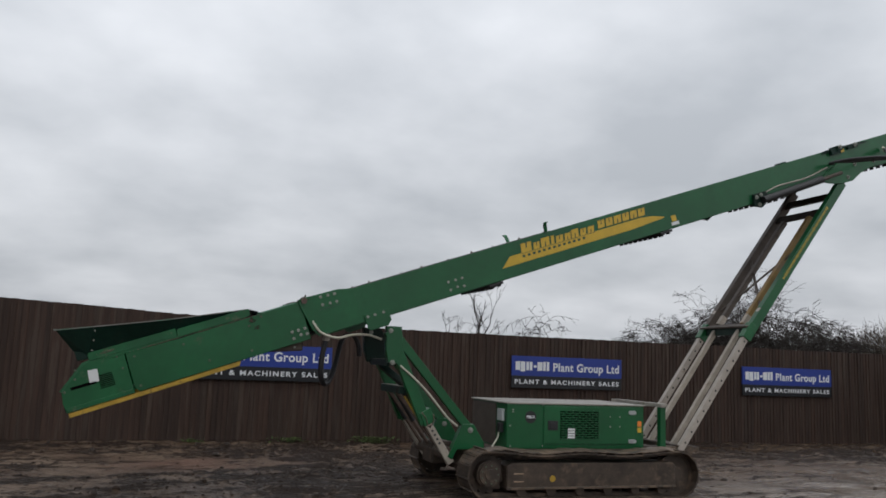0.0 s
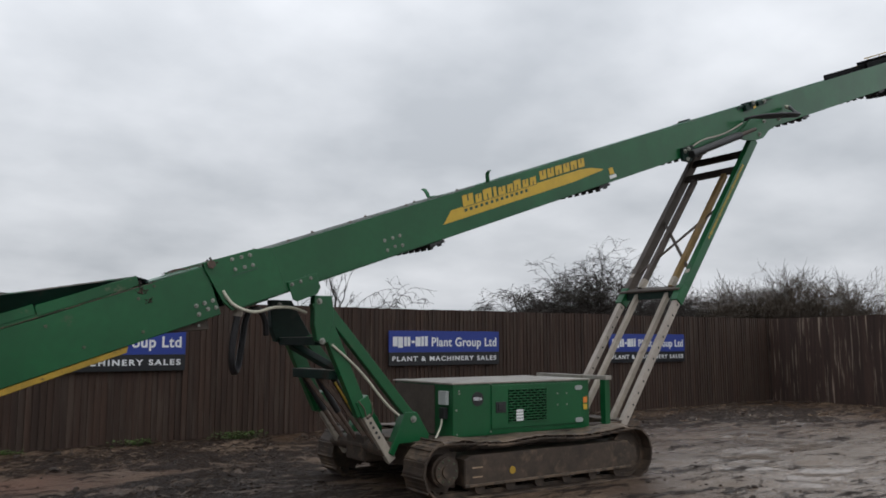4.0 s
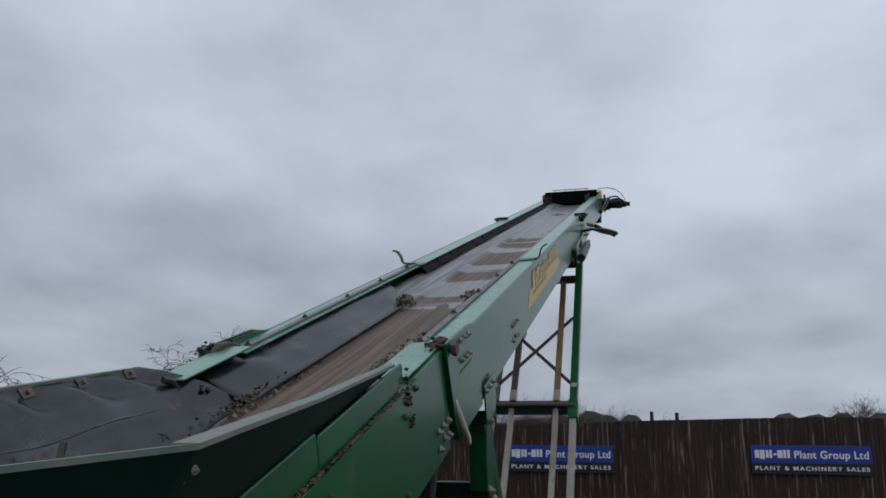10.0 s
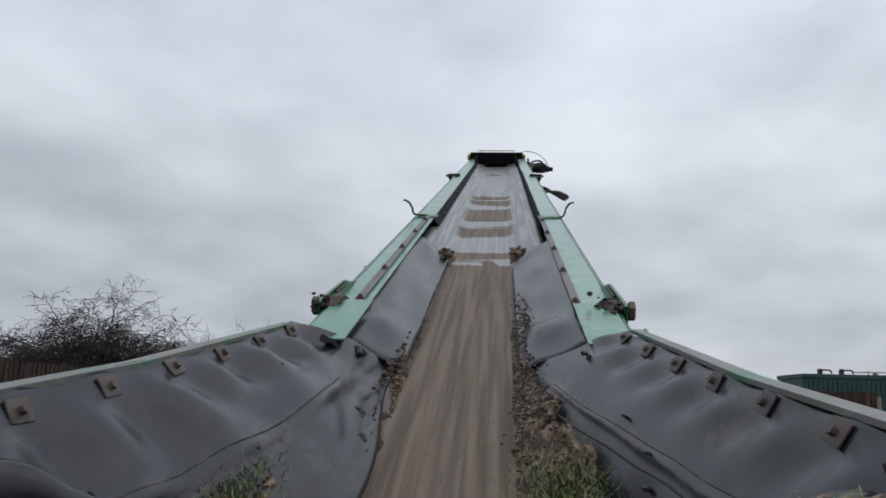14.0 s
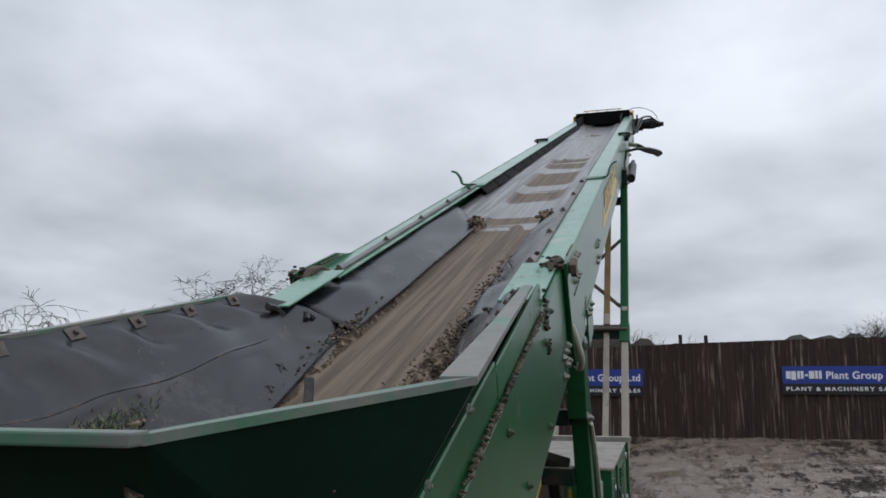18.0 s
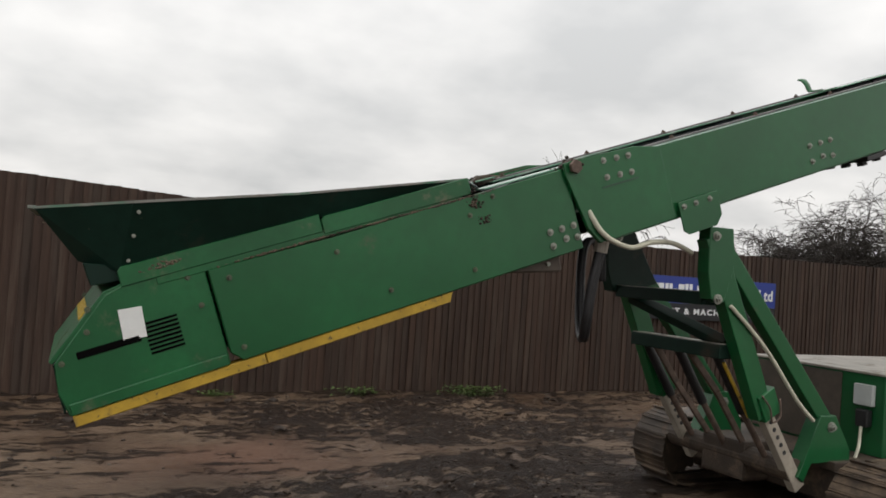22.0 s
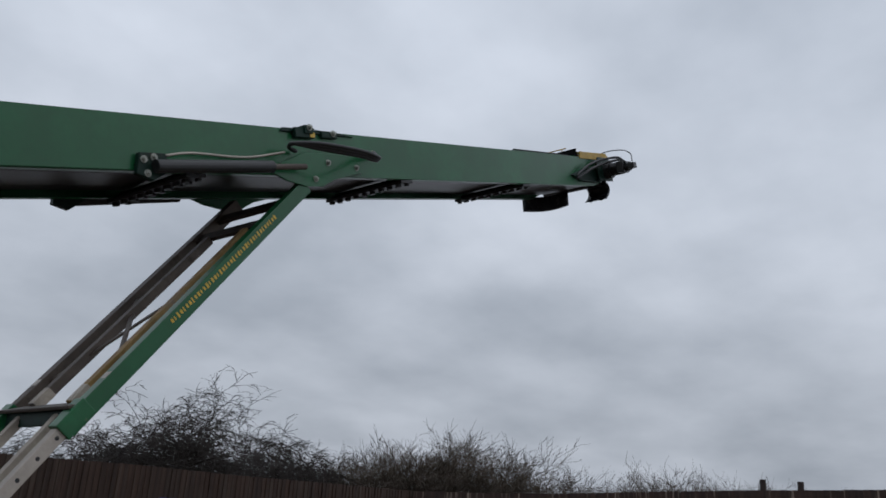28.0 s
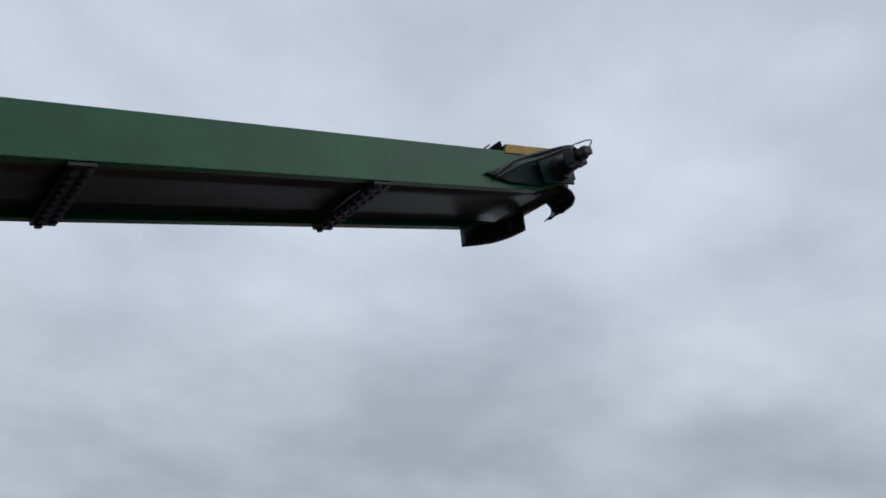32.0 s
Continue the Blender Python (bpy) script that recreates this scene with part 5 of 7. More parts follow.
beam(bm, (CROSS[0] - 0.06, LEG_Y[-1][0] + 0.05, CROSS[1] - 0.065), (CROSS[0] - 0.06, LEG_Y[1][0] - 0.05, CROSS[1] - 0.065), 0.03, 0.13, up=(0.0, 0, 1.0))
part("crossbar_web", bm, DARK_GREEN, crossbar, "dark green web plate")
for f, w in ((0.785, 0.15), (0.90, 0.15)):
    p = along_leg(f)
    bm = bm_new()
    beam(bm, (p.x, LEG_Y[-1][0] + 0.03, p.z), (p.x, LEG_Y[1][0] - 0.03, p.z), w, 0.04, up=(-0.80, 0, 0.6))
    part("leg_cross_plate", bm, POST, conveyor, "dark weathered cross plate")
for a, c in (((0.12, -0.59), (0.47, 0.39)), ((0.12, 0.39), (0.52, -0.59))):
    p, q = (along_leg(f) + Vector((0, y, 0)) for f, y in (a, c))
    bm = bm_new()
    beam(bm, p, q, 0.05, 0.02, up=(-0.8, 0, 0.6))
    part("cross_brace", bm, BROWN, conveyor, "thin steel cross brace")

# leg head: brackets, ram, hoses on the boom side
for side in (-1, 1):
    bm = bm_new()
    prism(bm, [(8.95, -0.34), (8.80, -0.44), (9.0, -0.52), (9.25, -0.58), (9.50, -0.58), (9.70, -0.49), (10.15, -0.42), (10.12, -0.30), (9.9, -0.22), (9.3, -0.22)], side * 0.68, side * 0.71, 0.005)
    hb = part("leg_bracket", bm, GREEN, conveyor, "dark green leg bracket", SIDE[side])
    for s, n in ((9.40, -0.50), (9.62, -0.32), (10.06, -0.36)):
        bolt(hb, s, n, side, 0.71, 1.7)
    bm = bm_new()
    prism(bm, [(7.35, -0.32), (7.30, -0.50), (7.45, -0.56), (7.65, -0.46), (7.60, -0.32)], side * 0.68, side * 0.74, 0.005)
    rb = part("ram_bracket", bm, DARK_GREEN, conveyor, "dark green ram bracket", SIDE[side])
    for s, n in ((7.38, -0.38), (7.48, -0.36), (7.40, -0.5)):
        bolt(rb, s, n, side, 0.74, 1.6)
    bm = bm_new()
    rod(bm, (7.45, side * 0.79, -0.45), (8.75, side * 0.79, -0.41), 0.06, 16)
    ram = part("leg_ram", bm, BLACK, conveyor, "dark hydraulic ram", SIDE[side])
    bm = bm_new()
    rod(bm, (8.70, side * 0.79, -0.412), (9.2, side * 0.79, -0.395), 0.03, 12)
    part("ram_rod", bm, BROWN, ram, "dull brown ram rod", SIDE[side])
    bm = bm_new()
    box(bm, (9.18, min(side * 0.60, side * 0.74), -0.07), (9.46, max(side * 0.60, side * 0.74), 0.035), 0.008)
    prism(bm, [(9.02, -0.01), (9.05, 0.03), (9.45, 0.035), (9.95, 0.012), (10.1, -0.01)], side * 0.66, side * 0.70, 0.004)
    box(bm, (9.30, min(side * 0.58, side * 0.76), -0.03), (9.42, max(side * 0.58, side * 0.76), 0.06), 0.008)
    box(bm, (9.58, min(side * 0.62, side * 0.72), -0.05), (9.82, max(side * 0.62, side * 0.72), 0.025), 0.01)
    cl = part("fold_clamp", bm, DARK_GREEN, conveyor, "green fold clamp with bolts", SIDE[side])
    for s, n in ((9.36, 0.03), (9.75, 0.0)):
        bolt(cl, s, n, side, 0.765 if s < 9.5 else 0.72, 1.8)
    bm = bm_new()
    box(bm, (9.38, min(side * 0.741, side * 0.745), -0.065), (9.45, max(side * 0.741, side * 0.745), -0.01))
    part("clamp_sticker", bm, DECAL_Y, cl, "small yellow sticker", SIDE[side])
for k in range(3):
    o = k * 0.020
    bm = bm_new()
    tube(bm, [(9.16, -0.72, -0.22), (9.02, -0.78, -0.20), (9.00, -0.88, -0.185), (9.22, -1.00 - o, -0.255 + o), (9.62, -1.16 - o, -0.345 + o), (9.86, -1.17 - o, -0.385 + o * 0.6), (10.02, -1.05 - o * 0.5, -0.33), (10.18, -0.90, -0.235 - o * 0.6), (10.32, -0.76, -0.20 - o * 0.6)], 0.022, 8)
    fh = part("fold_hose", bm, HOSE, conveyor, "looped black hydraulic hose", MC, True)
    bm = bm_new()
    rod(bm, (10.22, -0.85, -0.218 - o * 0.6), (10.36, -0.72, -0.195 - o * 0.6), 0.026, 10)
    part("hose_ferrule", bm, CREAM, fh, "pale hose end fitting", MC)
bm = bm_new()
tube(bm, [(7.6, -0.74, -0.34), (7.9, -0.72, -0.30), (8.5, -0.71, -0.31), (9.0, -0.73, -0.24)], 0.012, 6)
part("hydraulic_pipe", bm, STEEL, conveyor, "thin steel hydraulic pipe", MC, True)

# ---- front A-frame legs ----
for side in (-1, 1):
    y = -0.59 if side < 0 else 0.46
    bm = bm_new()
    beam(bm, (1.12, y, 2.20), (1.68, y, 0.99), 0.15, 0.10)
    A = part("front_leg", bm, GREEN, conveyor, "green front leg with pin")
    bm = bm_new()
    beam(bm, (1.60, y, 1.16), (2.06, y, 0.47), 0.10, 0.07)
    pl = part("perforated_leg", bm, PALE_TAN, conveyor, "muddy tan perforated leg")
    d = Vector((2.06 - 1.60, 0, 0.47 - 1.16)).normalized()
    for i in range(5):
        p = Vector((1.74, y, 0.95)) + d * (i * 0.065)
        piece("pin_hole", HOLE_ME, pl, Matrix.Translation((p.x, y, p.z)) @ Matrix.Diagonal((1, 0.073, 1, 1)))
    bm = bm_new()
    prism(bm, [(1.58, 1.12), (1.72, 1.20), (1.80, 1.03), (1.66, 0.95)], y - 0.07, y + 0.07, 0.006)
    part("leg_collar", bm, GREEN_DIRTY, A, "worn green collar")
    bm = bm_new()
    tube(bm, [(1.60, y - 0.075, 1.14), (1.66, y - 0.095, 1.06), (1.70, y - 0.085, 0.96), (1.76, y - 0.095, 1.00), (1.77, y - 0.075, 1.12)], 0.007, 6)
    part("pin_wire", bm, RUST, A, "loop of pin chain", smooth=True)
    bm = bm_new()
    beam(bm, (1.22, y, 2.14), (2.30, y, 0.93), 0.115, 0.09)
    Bst = part("rear_strut", bm, GREEN, conveyor, "green rear strut")
    bm = bm_new()
    prism(bm, [(1.075, 2.26), (1.28, 2.26), (1.31, 2.02), (1.23, 1.76), (1.115, 1.78), (1.08, 1.95)] if side < 0 else [(1.02, 2.26), (1.28, 2.26), (1.53, 1.86), (1.22, 1.76), (1.10, 1.78), (1.04, 1.95)], y - 0.055, y + 0.055, 0.005)
    # far plate gets the darker green: far-side shade put into the colour
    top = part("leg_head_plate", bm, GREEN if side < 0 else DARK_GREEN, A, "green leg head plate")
    bm = bm_new()
    prism(bm, [(2.20, 0.99), (2.36, 0.99), (2.52, 0.74), (2.52, 0.66), (2.12, 0.66), (2.06, 0.52), (2.00, 0.56), (2.08, 0.72)], y - 0.06, y + 0.06, 0.006)
    br = part("chassis_bracket", bm, GREEN, conveyor, "green chassis bracket")
    ident = Matrix.Identity(4)
    bolt(A, 1.17, 1.78, -1, 0.055 - y, 1.7, ident)
    bolt(A, 1.13, 2.20, -1, 0.055 - y, 1.6, ident)
    bolt(br, 2.31, 0.91, -1, 0.06 - y, 1.9, ident)
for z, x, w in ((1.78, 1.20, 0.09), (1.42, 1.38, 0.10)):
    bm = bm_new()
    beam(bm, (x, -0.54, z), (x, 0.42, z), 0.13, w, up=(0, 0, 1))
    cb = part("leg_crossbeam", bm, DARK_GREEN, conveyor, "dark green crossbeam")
    # thin pale strip laid on the beam to paint its sky reflection
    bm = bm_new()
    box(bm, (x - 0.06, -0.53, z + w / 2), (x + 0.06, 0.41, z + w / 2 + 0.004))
    part("beam_top", bm, DUSTY_SHEEN_TOP, cb, "grey top face standing for sky reflection")
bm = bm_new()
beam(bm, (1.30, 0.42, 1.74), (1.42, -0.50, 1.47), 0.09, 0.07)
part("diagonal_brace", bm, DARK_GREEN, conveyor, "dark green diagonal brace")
bm = bm_new()
rod(bm, (2.0, -0.62, 0.60), (2.0, 0.62, 0.60), 0.085, 18)
box(bm, (1.92, -0.22, 0.42), (2.2, 0.22, 0.72), 0.03)
axle = part("pivot_axle", bm, MUDDY_STEEL, conveyor, "mud-caked pivot axle")
for y in (-0.40, 0.0, 0.36):
    bm = bm_new()
    rod(bm, (1.42, y, 1.40), (1.70, y, 0.98), 0.036, 14)
    cy = part("lift_cylinder", bm, BLACK, conveyor, "dark lift cylinder")
    bm = bm_new()
    rod(bm, (1.68, y, 1.01), (1.97, y, 0.62), 0.024, 12)
    part("cylinder_rod", bm, RUST, cy, "rusty cylinder rod")
bm = bm_new()
rod(bm, (1.40, -0.50, 1.34), (1.66, -0.50, 0.96), 0.013, 10)
part("safety_rod", bm, YELLOW, conveyor, "thin yellow rod")
for y in (0.18, -0.18):
    bm = bm_new()
    beam(bm, (1.36, y, 1.40), (1.62, y * 1.2, 1.10), 0.05, 0.03)
    beam(bm, (1.62, y * 1.2, 1.10), (1.95, y, 0.70), 0.045, 0.03)
    part("stay_bar", bm, RUST, conveyor, "muddy rusty stay bar")
bm = bm_new()
tube(bm, [(0.07, -0.68, 2.27), (0.18, -0.71, 2.13), (0.40, -0.68, 2.07), (0.62, -0.62, 2.12), (0.85, -0.55, 2.13), (1.04, -0.52, 2.08)], 0.017, 8)
part("sleeved_hose", bm, CREAM, conveyor, "cream sleeved hose", smooth=True)
for k in range(2):
    o = 0.022 * k
    bm = bm_new()
    tube(bm, [(0.29 + o, -0.54, 2.16), (0.27 + o, -0.53, 2.02), (0.24 + o, -0.51, 1.80), (0.25 + o, -0.46, 1.58), (0.33 + o, -0.32, 1.46), (0.44 + o, -0.12, 1.52), (0.54 + o, 0.05, 1.74), (0.62 + o, 0.17, 2.00), (0.71 + o, 0.25, 2.13), (0.83 + o, 0.31, 2.14), (0.92 + o, 0.35, 2.02), (0.95 + o, 0.37, 1.85)], 0.025, 10)
    hs_ = part("hanging_hose", bm, HOSE, conveyor, "thick looped black hose", smooth=True)
    bm = bm_new()
    rod(bm, (0.288 + o, -0.538, 2.14), (0.272 + o, -0.531, 2.03), 0.036, 12)
    part("hose_ferrule", bm, STEEL, hs_, "bright hose ferrule")
bm = bm_new()
tube(bm, [(1.28, -0.655, 1.74), (1.46, -0.655, 1.60), (1.66, -0.655, 1.42), (1.95, -0.655, 1.10), (2.12, -0.655, 0.96)], 0.014, 8)
part("strut_hose", bm, CREAM, conveyor, "pale hose along the strut", smooth=True)
bm = bm_new()
prism(bm, [(-0.47, 1.93), (-0.40, 1.855), (-0.03, 1.885), (-0.01, 1.90), (-0.05, 2.06), (-0.45, 1.98)], -0.56, 0.50, 0.012)
guard = part("return_guard", bm, BROWN, conveyor, "brown weathered guard under the belt joint")
for x in (-0.33, -0.12):
    bm = bm_new()
    rod(bm, (x, -0.575, 1.93), (x, -0.555, 1.93), 0.014, 8)
    part("guard_bolt", bm, BOLT, guard)

# ---- chassis and crawler tracks ----
bm = bm_new()
box(bm, (2.35, -0.84, 0.36), (5.35, 0.84, 0.60), 0.02)
box(bm, (2.3, -0.70, 0.60), (5.5, 0.70, 0.665), 0.01)
chassis = part("chassis_frame", bm, MUDDY_STEEL, conveyor, "mud-splashed chassis frame")

SX, SZ, IX, IZ, RAD = 2.38, 0.40, 5.24, 0.38, 0.30


def track_path(k):
    """Centre line of the shoes: bottom run, idler, sagging top run, sprocket."""
    bot = IX - SX
    lens = [bot, math.pi * RAD, bot, math.pi * RAD]
    d = k * sum(lens)
    if d < lens[0]:
        return Vector((SX + d, 0, SZ - RAD + (IZ - SZ) * d / bot)), 0.0
    d -= lens[0]
    if d < lens[1]:
        a = d / RAD
        return Vector((IX + RAD * math.sin(a), 0, IZ - RAD * math.cos(a))), a
    d -= lens[1]
    if d < lens[2]:
        f = d / lens[2]
        sag = -0.055 * math.sin(math.pi * clamp01(f * 1.6)) ** 2 - 0.05 * math.sin(math.pi * clamp01((f - 0.45) / 0.55)) ** 2
        return Vector((IX - d, 0, IZ + RAD + sag)), math.pi
    a = (d - lens[2]) / RAD
    return Vector((SX - RAD * math.sin(a), 0, SZ + RAD * math.cos(a))), math.pi + a


def shoe_mesh():
    bm_ = bm_new()
    box(bm_, (-0.074, -0.21, -0.014), (0.074, 0.21, 0.006), 0.003)
    for x, h_ in ((-0.062, 0.034), (-0.002, 0.020), (0.052, 0.020)):
        box(bm_, (x - 0.008, -0.205, -h_), (x + 0.008, 0.205, -0.010), 0.0)
    box(bm_, (-0.082, -0.07, 0.006), (0.070, -0.035, 0.050), 0.0)
    box(bm_, (-0.082, 0.035, 0.006), (0.070, 0.07, 0.050), 0.0)
    bmesh.ops.recalc_face_normals(bm_, faces=bm_.faces)
    m_ = bpy.data.meshes.new("track_shoe")
    bm_.to_mesh(m_)
    bm_.free()
    m_.materials.append(TRACK)
    return m_


SHOE = shoe_mesh()
for side in (-1, 1):
    y = side * 1.04
    bm = bm_new()
    prism(bm, [(2.62, 0.22), (2.62, 0.50), (2.70, 0.54), (5.16, 0.54), (5.20, 0.50), (5.20, 0.22)], y - 0.165, y + 0.165, 0.012)
    tf = part("track_frame", bm, MUDDY_STEEL, conveyor, "mud-caked box track frame")
    bm = bm_new()
    box(bm, (2.62, y + side * 0.165 - 0.012, 0.205), (5.20, y + side * 0.165 + 0.012, 0.235), 0.004)
    part("frame_lip", bm, CAKE, tf, "muddy lower lip")
    if side < 0:
        bm = bm_new()
        rod(bm, (3.28, y - 0.172, 0.34), (3.28, y - 0.160, 0.34), 0.042, 20)
        part("grease_cover", bm, YELLOW, tf, "yellow round cover")
        for z in (0.30, 0.40):
            bm = bm_new()
            box(bm, (2.72, y - 0.170, z), (2.86, y - 0.163, z + 0.015))
            part("weld_bar", bm, TAN, tf)
    n = 52
    for i in range(n):
        p, a = track_path((i + 0.5) / n)
        piece("track_shoe", SHOE, tf, Matrix.Translation((p.x, y, p.z)) @ pose(0, 0, 0, 0, -math.degrees(a), 0))
    bm = bm_new()

    def cake(u, v):
        x = SX - 0.12 + (IX - SX + 0.25) * u
        f = clamp01((IX - x) / (IX - SX))
        sag = -0.055 * math.sin(math.pi * clamp01(f * 1.6)) ** 2 - 0.05 * math.sin(math.pi * clamp01((f - 0.45) / 0.55)) ** 2
        end = min(1.0, u * 10, (1 - u) * 10)
        yy = (v - 0.5) * 0.405
        return (x, y + yy, IZ + RAD + 0.050 + sag + 0.022 * nz(x * 3, yy * 5 + side, 3) + 0.012 * nz(x * 11, yy * 14, 5) + 0.010 * end - 0.035 * (1 - end) - 0.018 * abs(v - 0.5) * 2)

    sheet(bm, cake, 90, 14, 0.01)
    part("mud_cake", bm, CAKE, tf, "tan mud caked on the top run", smooth=True)
    bm = bm_new()
    teeth = 13
    prof = []
    for k in range(teeth * 4):
        a = 2 * math.pi * k / (teeth * 4)
        r = 0.275 if k % 4 in (1, 2) else 0.235
        prof.append((SX + r * math.cos(a), SZ + r * math.sin(a)))
    prism(bm, prof, y - 0.03, y + 0.03)
    rod(bm, (SX, y, SZ), (SX, y + side * 0.13, SZ), 0.17, 24)
    rod(bm, (SX, y + side * 0.13, SZ), (SX, y + side * 0.175, SZ), 0.145, 24)
    rod(bm, (SX, y + side * 0.17, SZ), (SX, y + side * 0.195, SZ), 0.07, 18)
    spr = part("sprocket", bm, MUDDY_STEEL, conveyor, "muddy drive sprocket and hub")
    for k in range(9):
        a = 2 * math.pi * k / 9
        piece("bolt", DULL_ME, spr, Matrix.Translation((SX + 0.115 * math.cos(a), y + side * 0.175, SZ + 0.115 * math.sin(a))) @ pose(0, 0, 0, 90 if side < 0 else -90, 0, 0) @ Matrix.Scale(0.45, 4))
    bm = bm_new()
    rod(bm, (IX, y - 0.06, IZ), (IX, y + 0.06, IZ), 0.265, 28)
    rod(bm, (IX, y - 0.14, IZ), (IX, y + 0.14, IZ), 0.10, 18)
    part("idler_wheel", bm, MUDDY_STEEL, conveyor, "muddy idler wheel")
    for i in range(6):
        bm = bm_new()
        x = 2.85 + i * 0.43
        rod(bm, (x, y - 0.13, 0.185), (x, y + 0.13, 0.185), 0.07, 14)
        part("track_roller", bm, MUDDY_STEEL, conveyor, "muddy track roller")

# ---- engine housing ----
EX0, EX1, EY0, EY1, EZ0, EZ1 = 2.84, 5.03, -0.67, 0.62, 0.665, 1.28
bm = bm_new()
box(bm, (EX0, EY0, EZ0), (EX1, EY1, EZ1), 0.012)
housing = part("engine_housing", bm, GREEN, conveyor, "green engine housing")
# pale tone holds both dust and the wet sheet's reflection of the sky
bm = bm_new()
box(bm, (EX0 - 0.02, EY0 - 0.015, EZ1 - 0.004), (EX1 + 0.02, EY1 + 0.02, EZ1 + 0.016), 0.006)
part("housing_top", bm, DUSTY_SHEEN_TOP, housing, "dusty top sheet with wet sheen painted pale")
# brown plate laid over the end face to paint its dark reflection
bm = bm_new()
box(bm, (EX0 - 0.008, -0.30, EZ0 + 0.02), (EX0 + 0.002, EY1 - 0.03, EZ1 - 0.02), 0.003)
part("end_plate", bm, BROWN, housing, "end plate with dark reflection painted brown")
yf = EY0
bm = bm_new()
box(bm, (3.40, yf - 0.016, 0.735), (4.86, yf + 0.002, 1.255), 0.006)
door = part("housing_door", bm, GREEN, housing, "green hinged side door")
bm = bm_new()
box(bm, (3.655, yf - 0.0175, 0.80), (4.265, yf - 0.014, 1.20))
mesh_ = part("louvre_backing", bm, VOID, door, "black louvre opening")
bm = bm_new()
rows_ = 13
for i in range(rows_):
    z = 0.805 + i * (0.39 / (rows_ - 1))
    box(bm, (3.655, yf - 0.028, z - 0.006), (4.265, yf - 0.016, z + 0.006))
for i in range(rows_ - 1):
    for j in range(6):
        x = 3.70 + j * 0.105 + (0.05 if i % 2 else 0)
        z = 0.805 + i * (0.39 / (rows_ - 1))
        box(bm, (x - 0.007, yf - 0.027, z), (x + 0.007, yf - 0.017, z + 0.0325))
part("louvre_grille", bm, GREEN, door, "green slotted grille")
bm = bm_new()
box(bm, (3.46, yf - 0.026, 0.925), (3.615, yf - 0.012, 1.055), 0.006)
box(bm, (3.49, yf - 0.034, 0.95), (3.585, yf - 0.024, 1.03), 0.006)
part("door_latch", bm, BLACK, door, "black recessed latch")
bm = bm_new()
for i in range(4):
    box(bm, (3.77, yf - 0.0305, 0.815 + i * 0.036), (3.88, yf - 0.028, 0.843 + i * 0.036))
part("notice_label", bm, WHITE, door, "torn white notice label")
for z in (1.185, 0.775):
    bm = bm_new()
    rod(bm, (4.79, yf - 0.03, z), (4.79, yf - 0.016, z), 0.028, 16)
    rod(bm, (4.86, yf - 0.03, z), (4.86, yf - 0.016, z), 0.028, 16)
    box(bm, (4.79, yf - 0.03, z - 0.028), (4.86, yf - 0.016, z + 0.028))
    part("hinge", bm, GREY_PLATE, door, "pale oval hinge")
for x, z in ((4.46, 1.12), (4.62, 1.12), (4.46, 0.98), (4.62, 0.98), (3.38, 1.27), (3.38, 0.71)):
    piece("bolt", BOLT_ME, door, Matrix.Translation((x, yf - 0.016, z)) @ pose(0, 0, 0, 90, 0, 0) @ Matrix.Scale(0.4, 4))
for x, z in ((2.89, 0.98), (2.90, 0.70), (2.93, 1.20), (2.93, 1.17)):
    piece("bolt", BOLT_ME, housing, Matrix.Translation((x, yf, z)) @ pose(0, 0, 0, 90, 0, 0) @ Matrix.Scale(0.45, 4))
bm = bm_new()
rod(bm, (3.20, yf - 0.004, 1.10), (3.20, yf + 0.004, 1.10), 0.085, 32)
disc = part("number_disc", bm, BLACK, housing, "round black fleet disc")
lettering("P081A", 0.055, 3.20, 1.083, yf - 0.005, SIGN_WHITE, disc, width=0.125, bold=0.001)
bm = bm_new()
box(bm, (4.925, yf - 0.006, 0.985), (4.99, yf - 0.0005, 1.06), 0.0)
part("orange_sticker", bm, ORANGE, housing, "orange warning sticker")
bm = bm_new()
box(bm, (4.925, yf - 0.006, 0.90), (4.99, yf - 0.0005, 0.97), 0.0)
part("yellow_sticker", bm, DECAL_Y, housing, "yellow warning sticker")
# isolator box and cable on the end of the housing
bm = bm_new()
box(bm, (EX0 - 0.05, -0.60, 1.04), (EX0 - 0.005, -0.44, 1.20), 0.008)
part("control_box", bm, GREY_PLATE, housing, "grey control box")
bm = bm_new()
box(bm, (EX0 - 0.07, -0.58, 0.88), (EX0 - 0.005, -0.48, 1.01), 0.01)
part("isolator", bm, BLACK, housing, "black isolator switch")
bm = bm_new()
tube(bm, [(EX0 - 0.06, -0.53, 0.88), (EX0 - 0.08, -0.54, 0.80), (EX0 - 0.14, -0.58, 0.74), (EX0 - 0.20, -0.60, 0.66)], 0.012, 8)
part("control_cable", bm, CREAM, housing, "cream control cable", smooth=True)
# rear step frame
bm = bm_new()
box(bm, (5.30, -0.70, 0.66), (5.39, -0.61, 1.27), 0.006)
post = part("rear_post", bm, GREEN, conveyor, "green rear post")
bm = bm_new()
box(bm, (5.30, 0.53, 0.66), (5.39, 0.62, 1.29), 0.006)
part("rear_post", bm, GREEN, conveyor, "green rear post")
bm = bm_new()
box(bm, (5.29, -0.73, 1.272), (5.40, 0.66, 1.325), 0.006)
part("rear_crossbar", bm, DUSTY_SHEEN_TOP, conveyor, "dusty grey rear crossbar")
bm = bm_new()
box(bm, (5.0, -0.64, 0.62), (6.02, -0.48, 0.70), 0.01)
box(bm, (5.0, 0.48, 0.62), (6.02, 0.64, 0.70), 0.01)
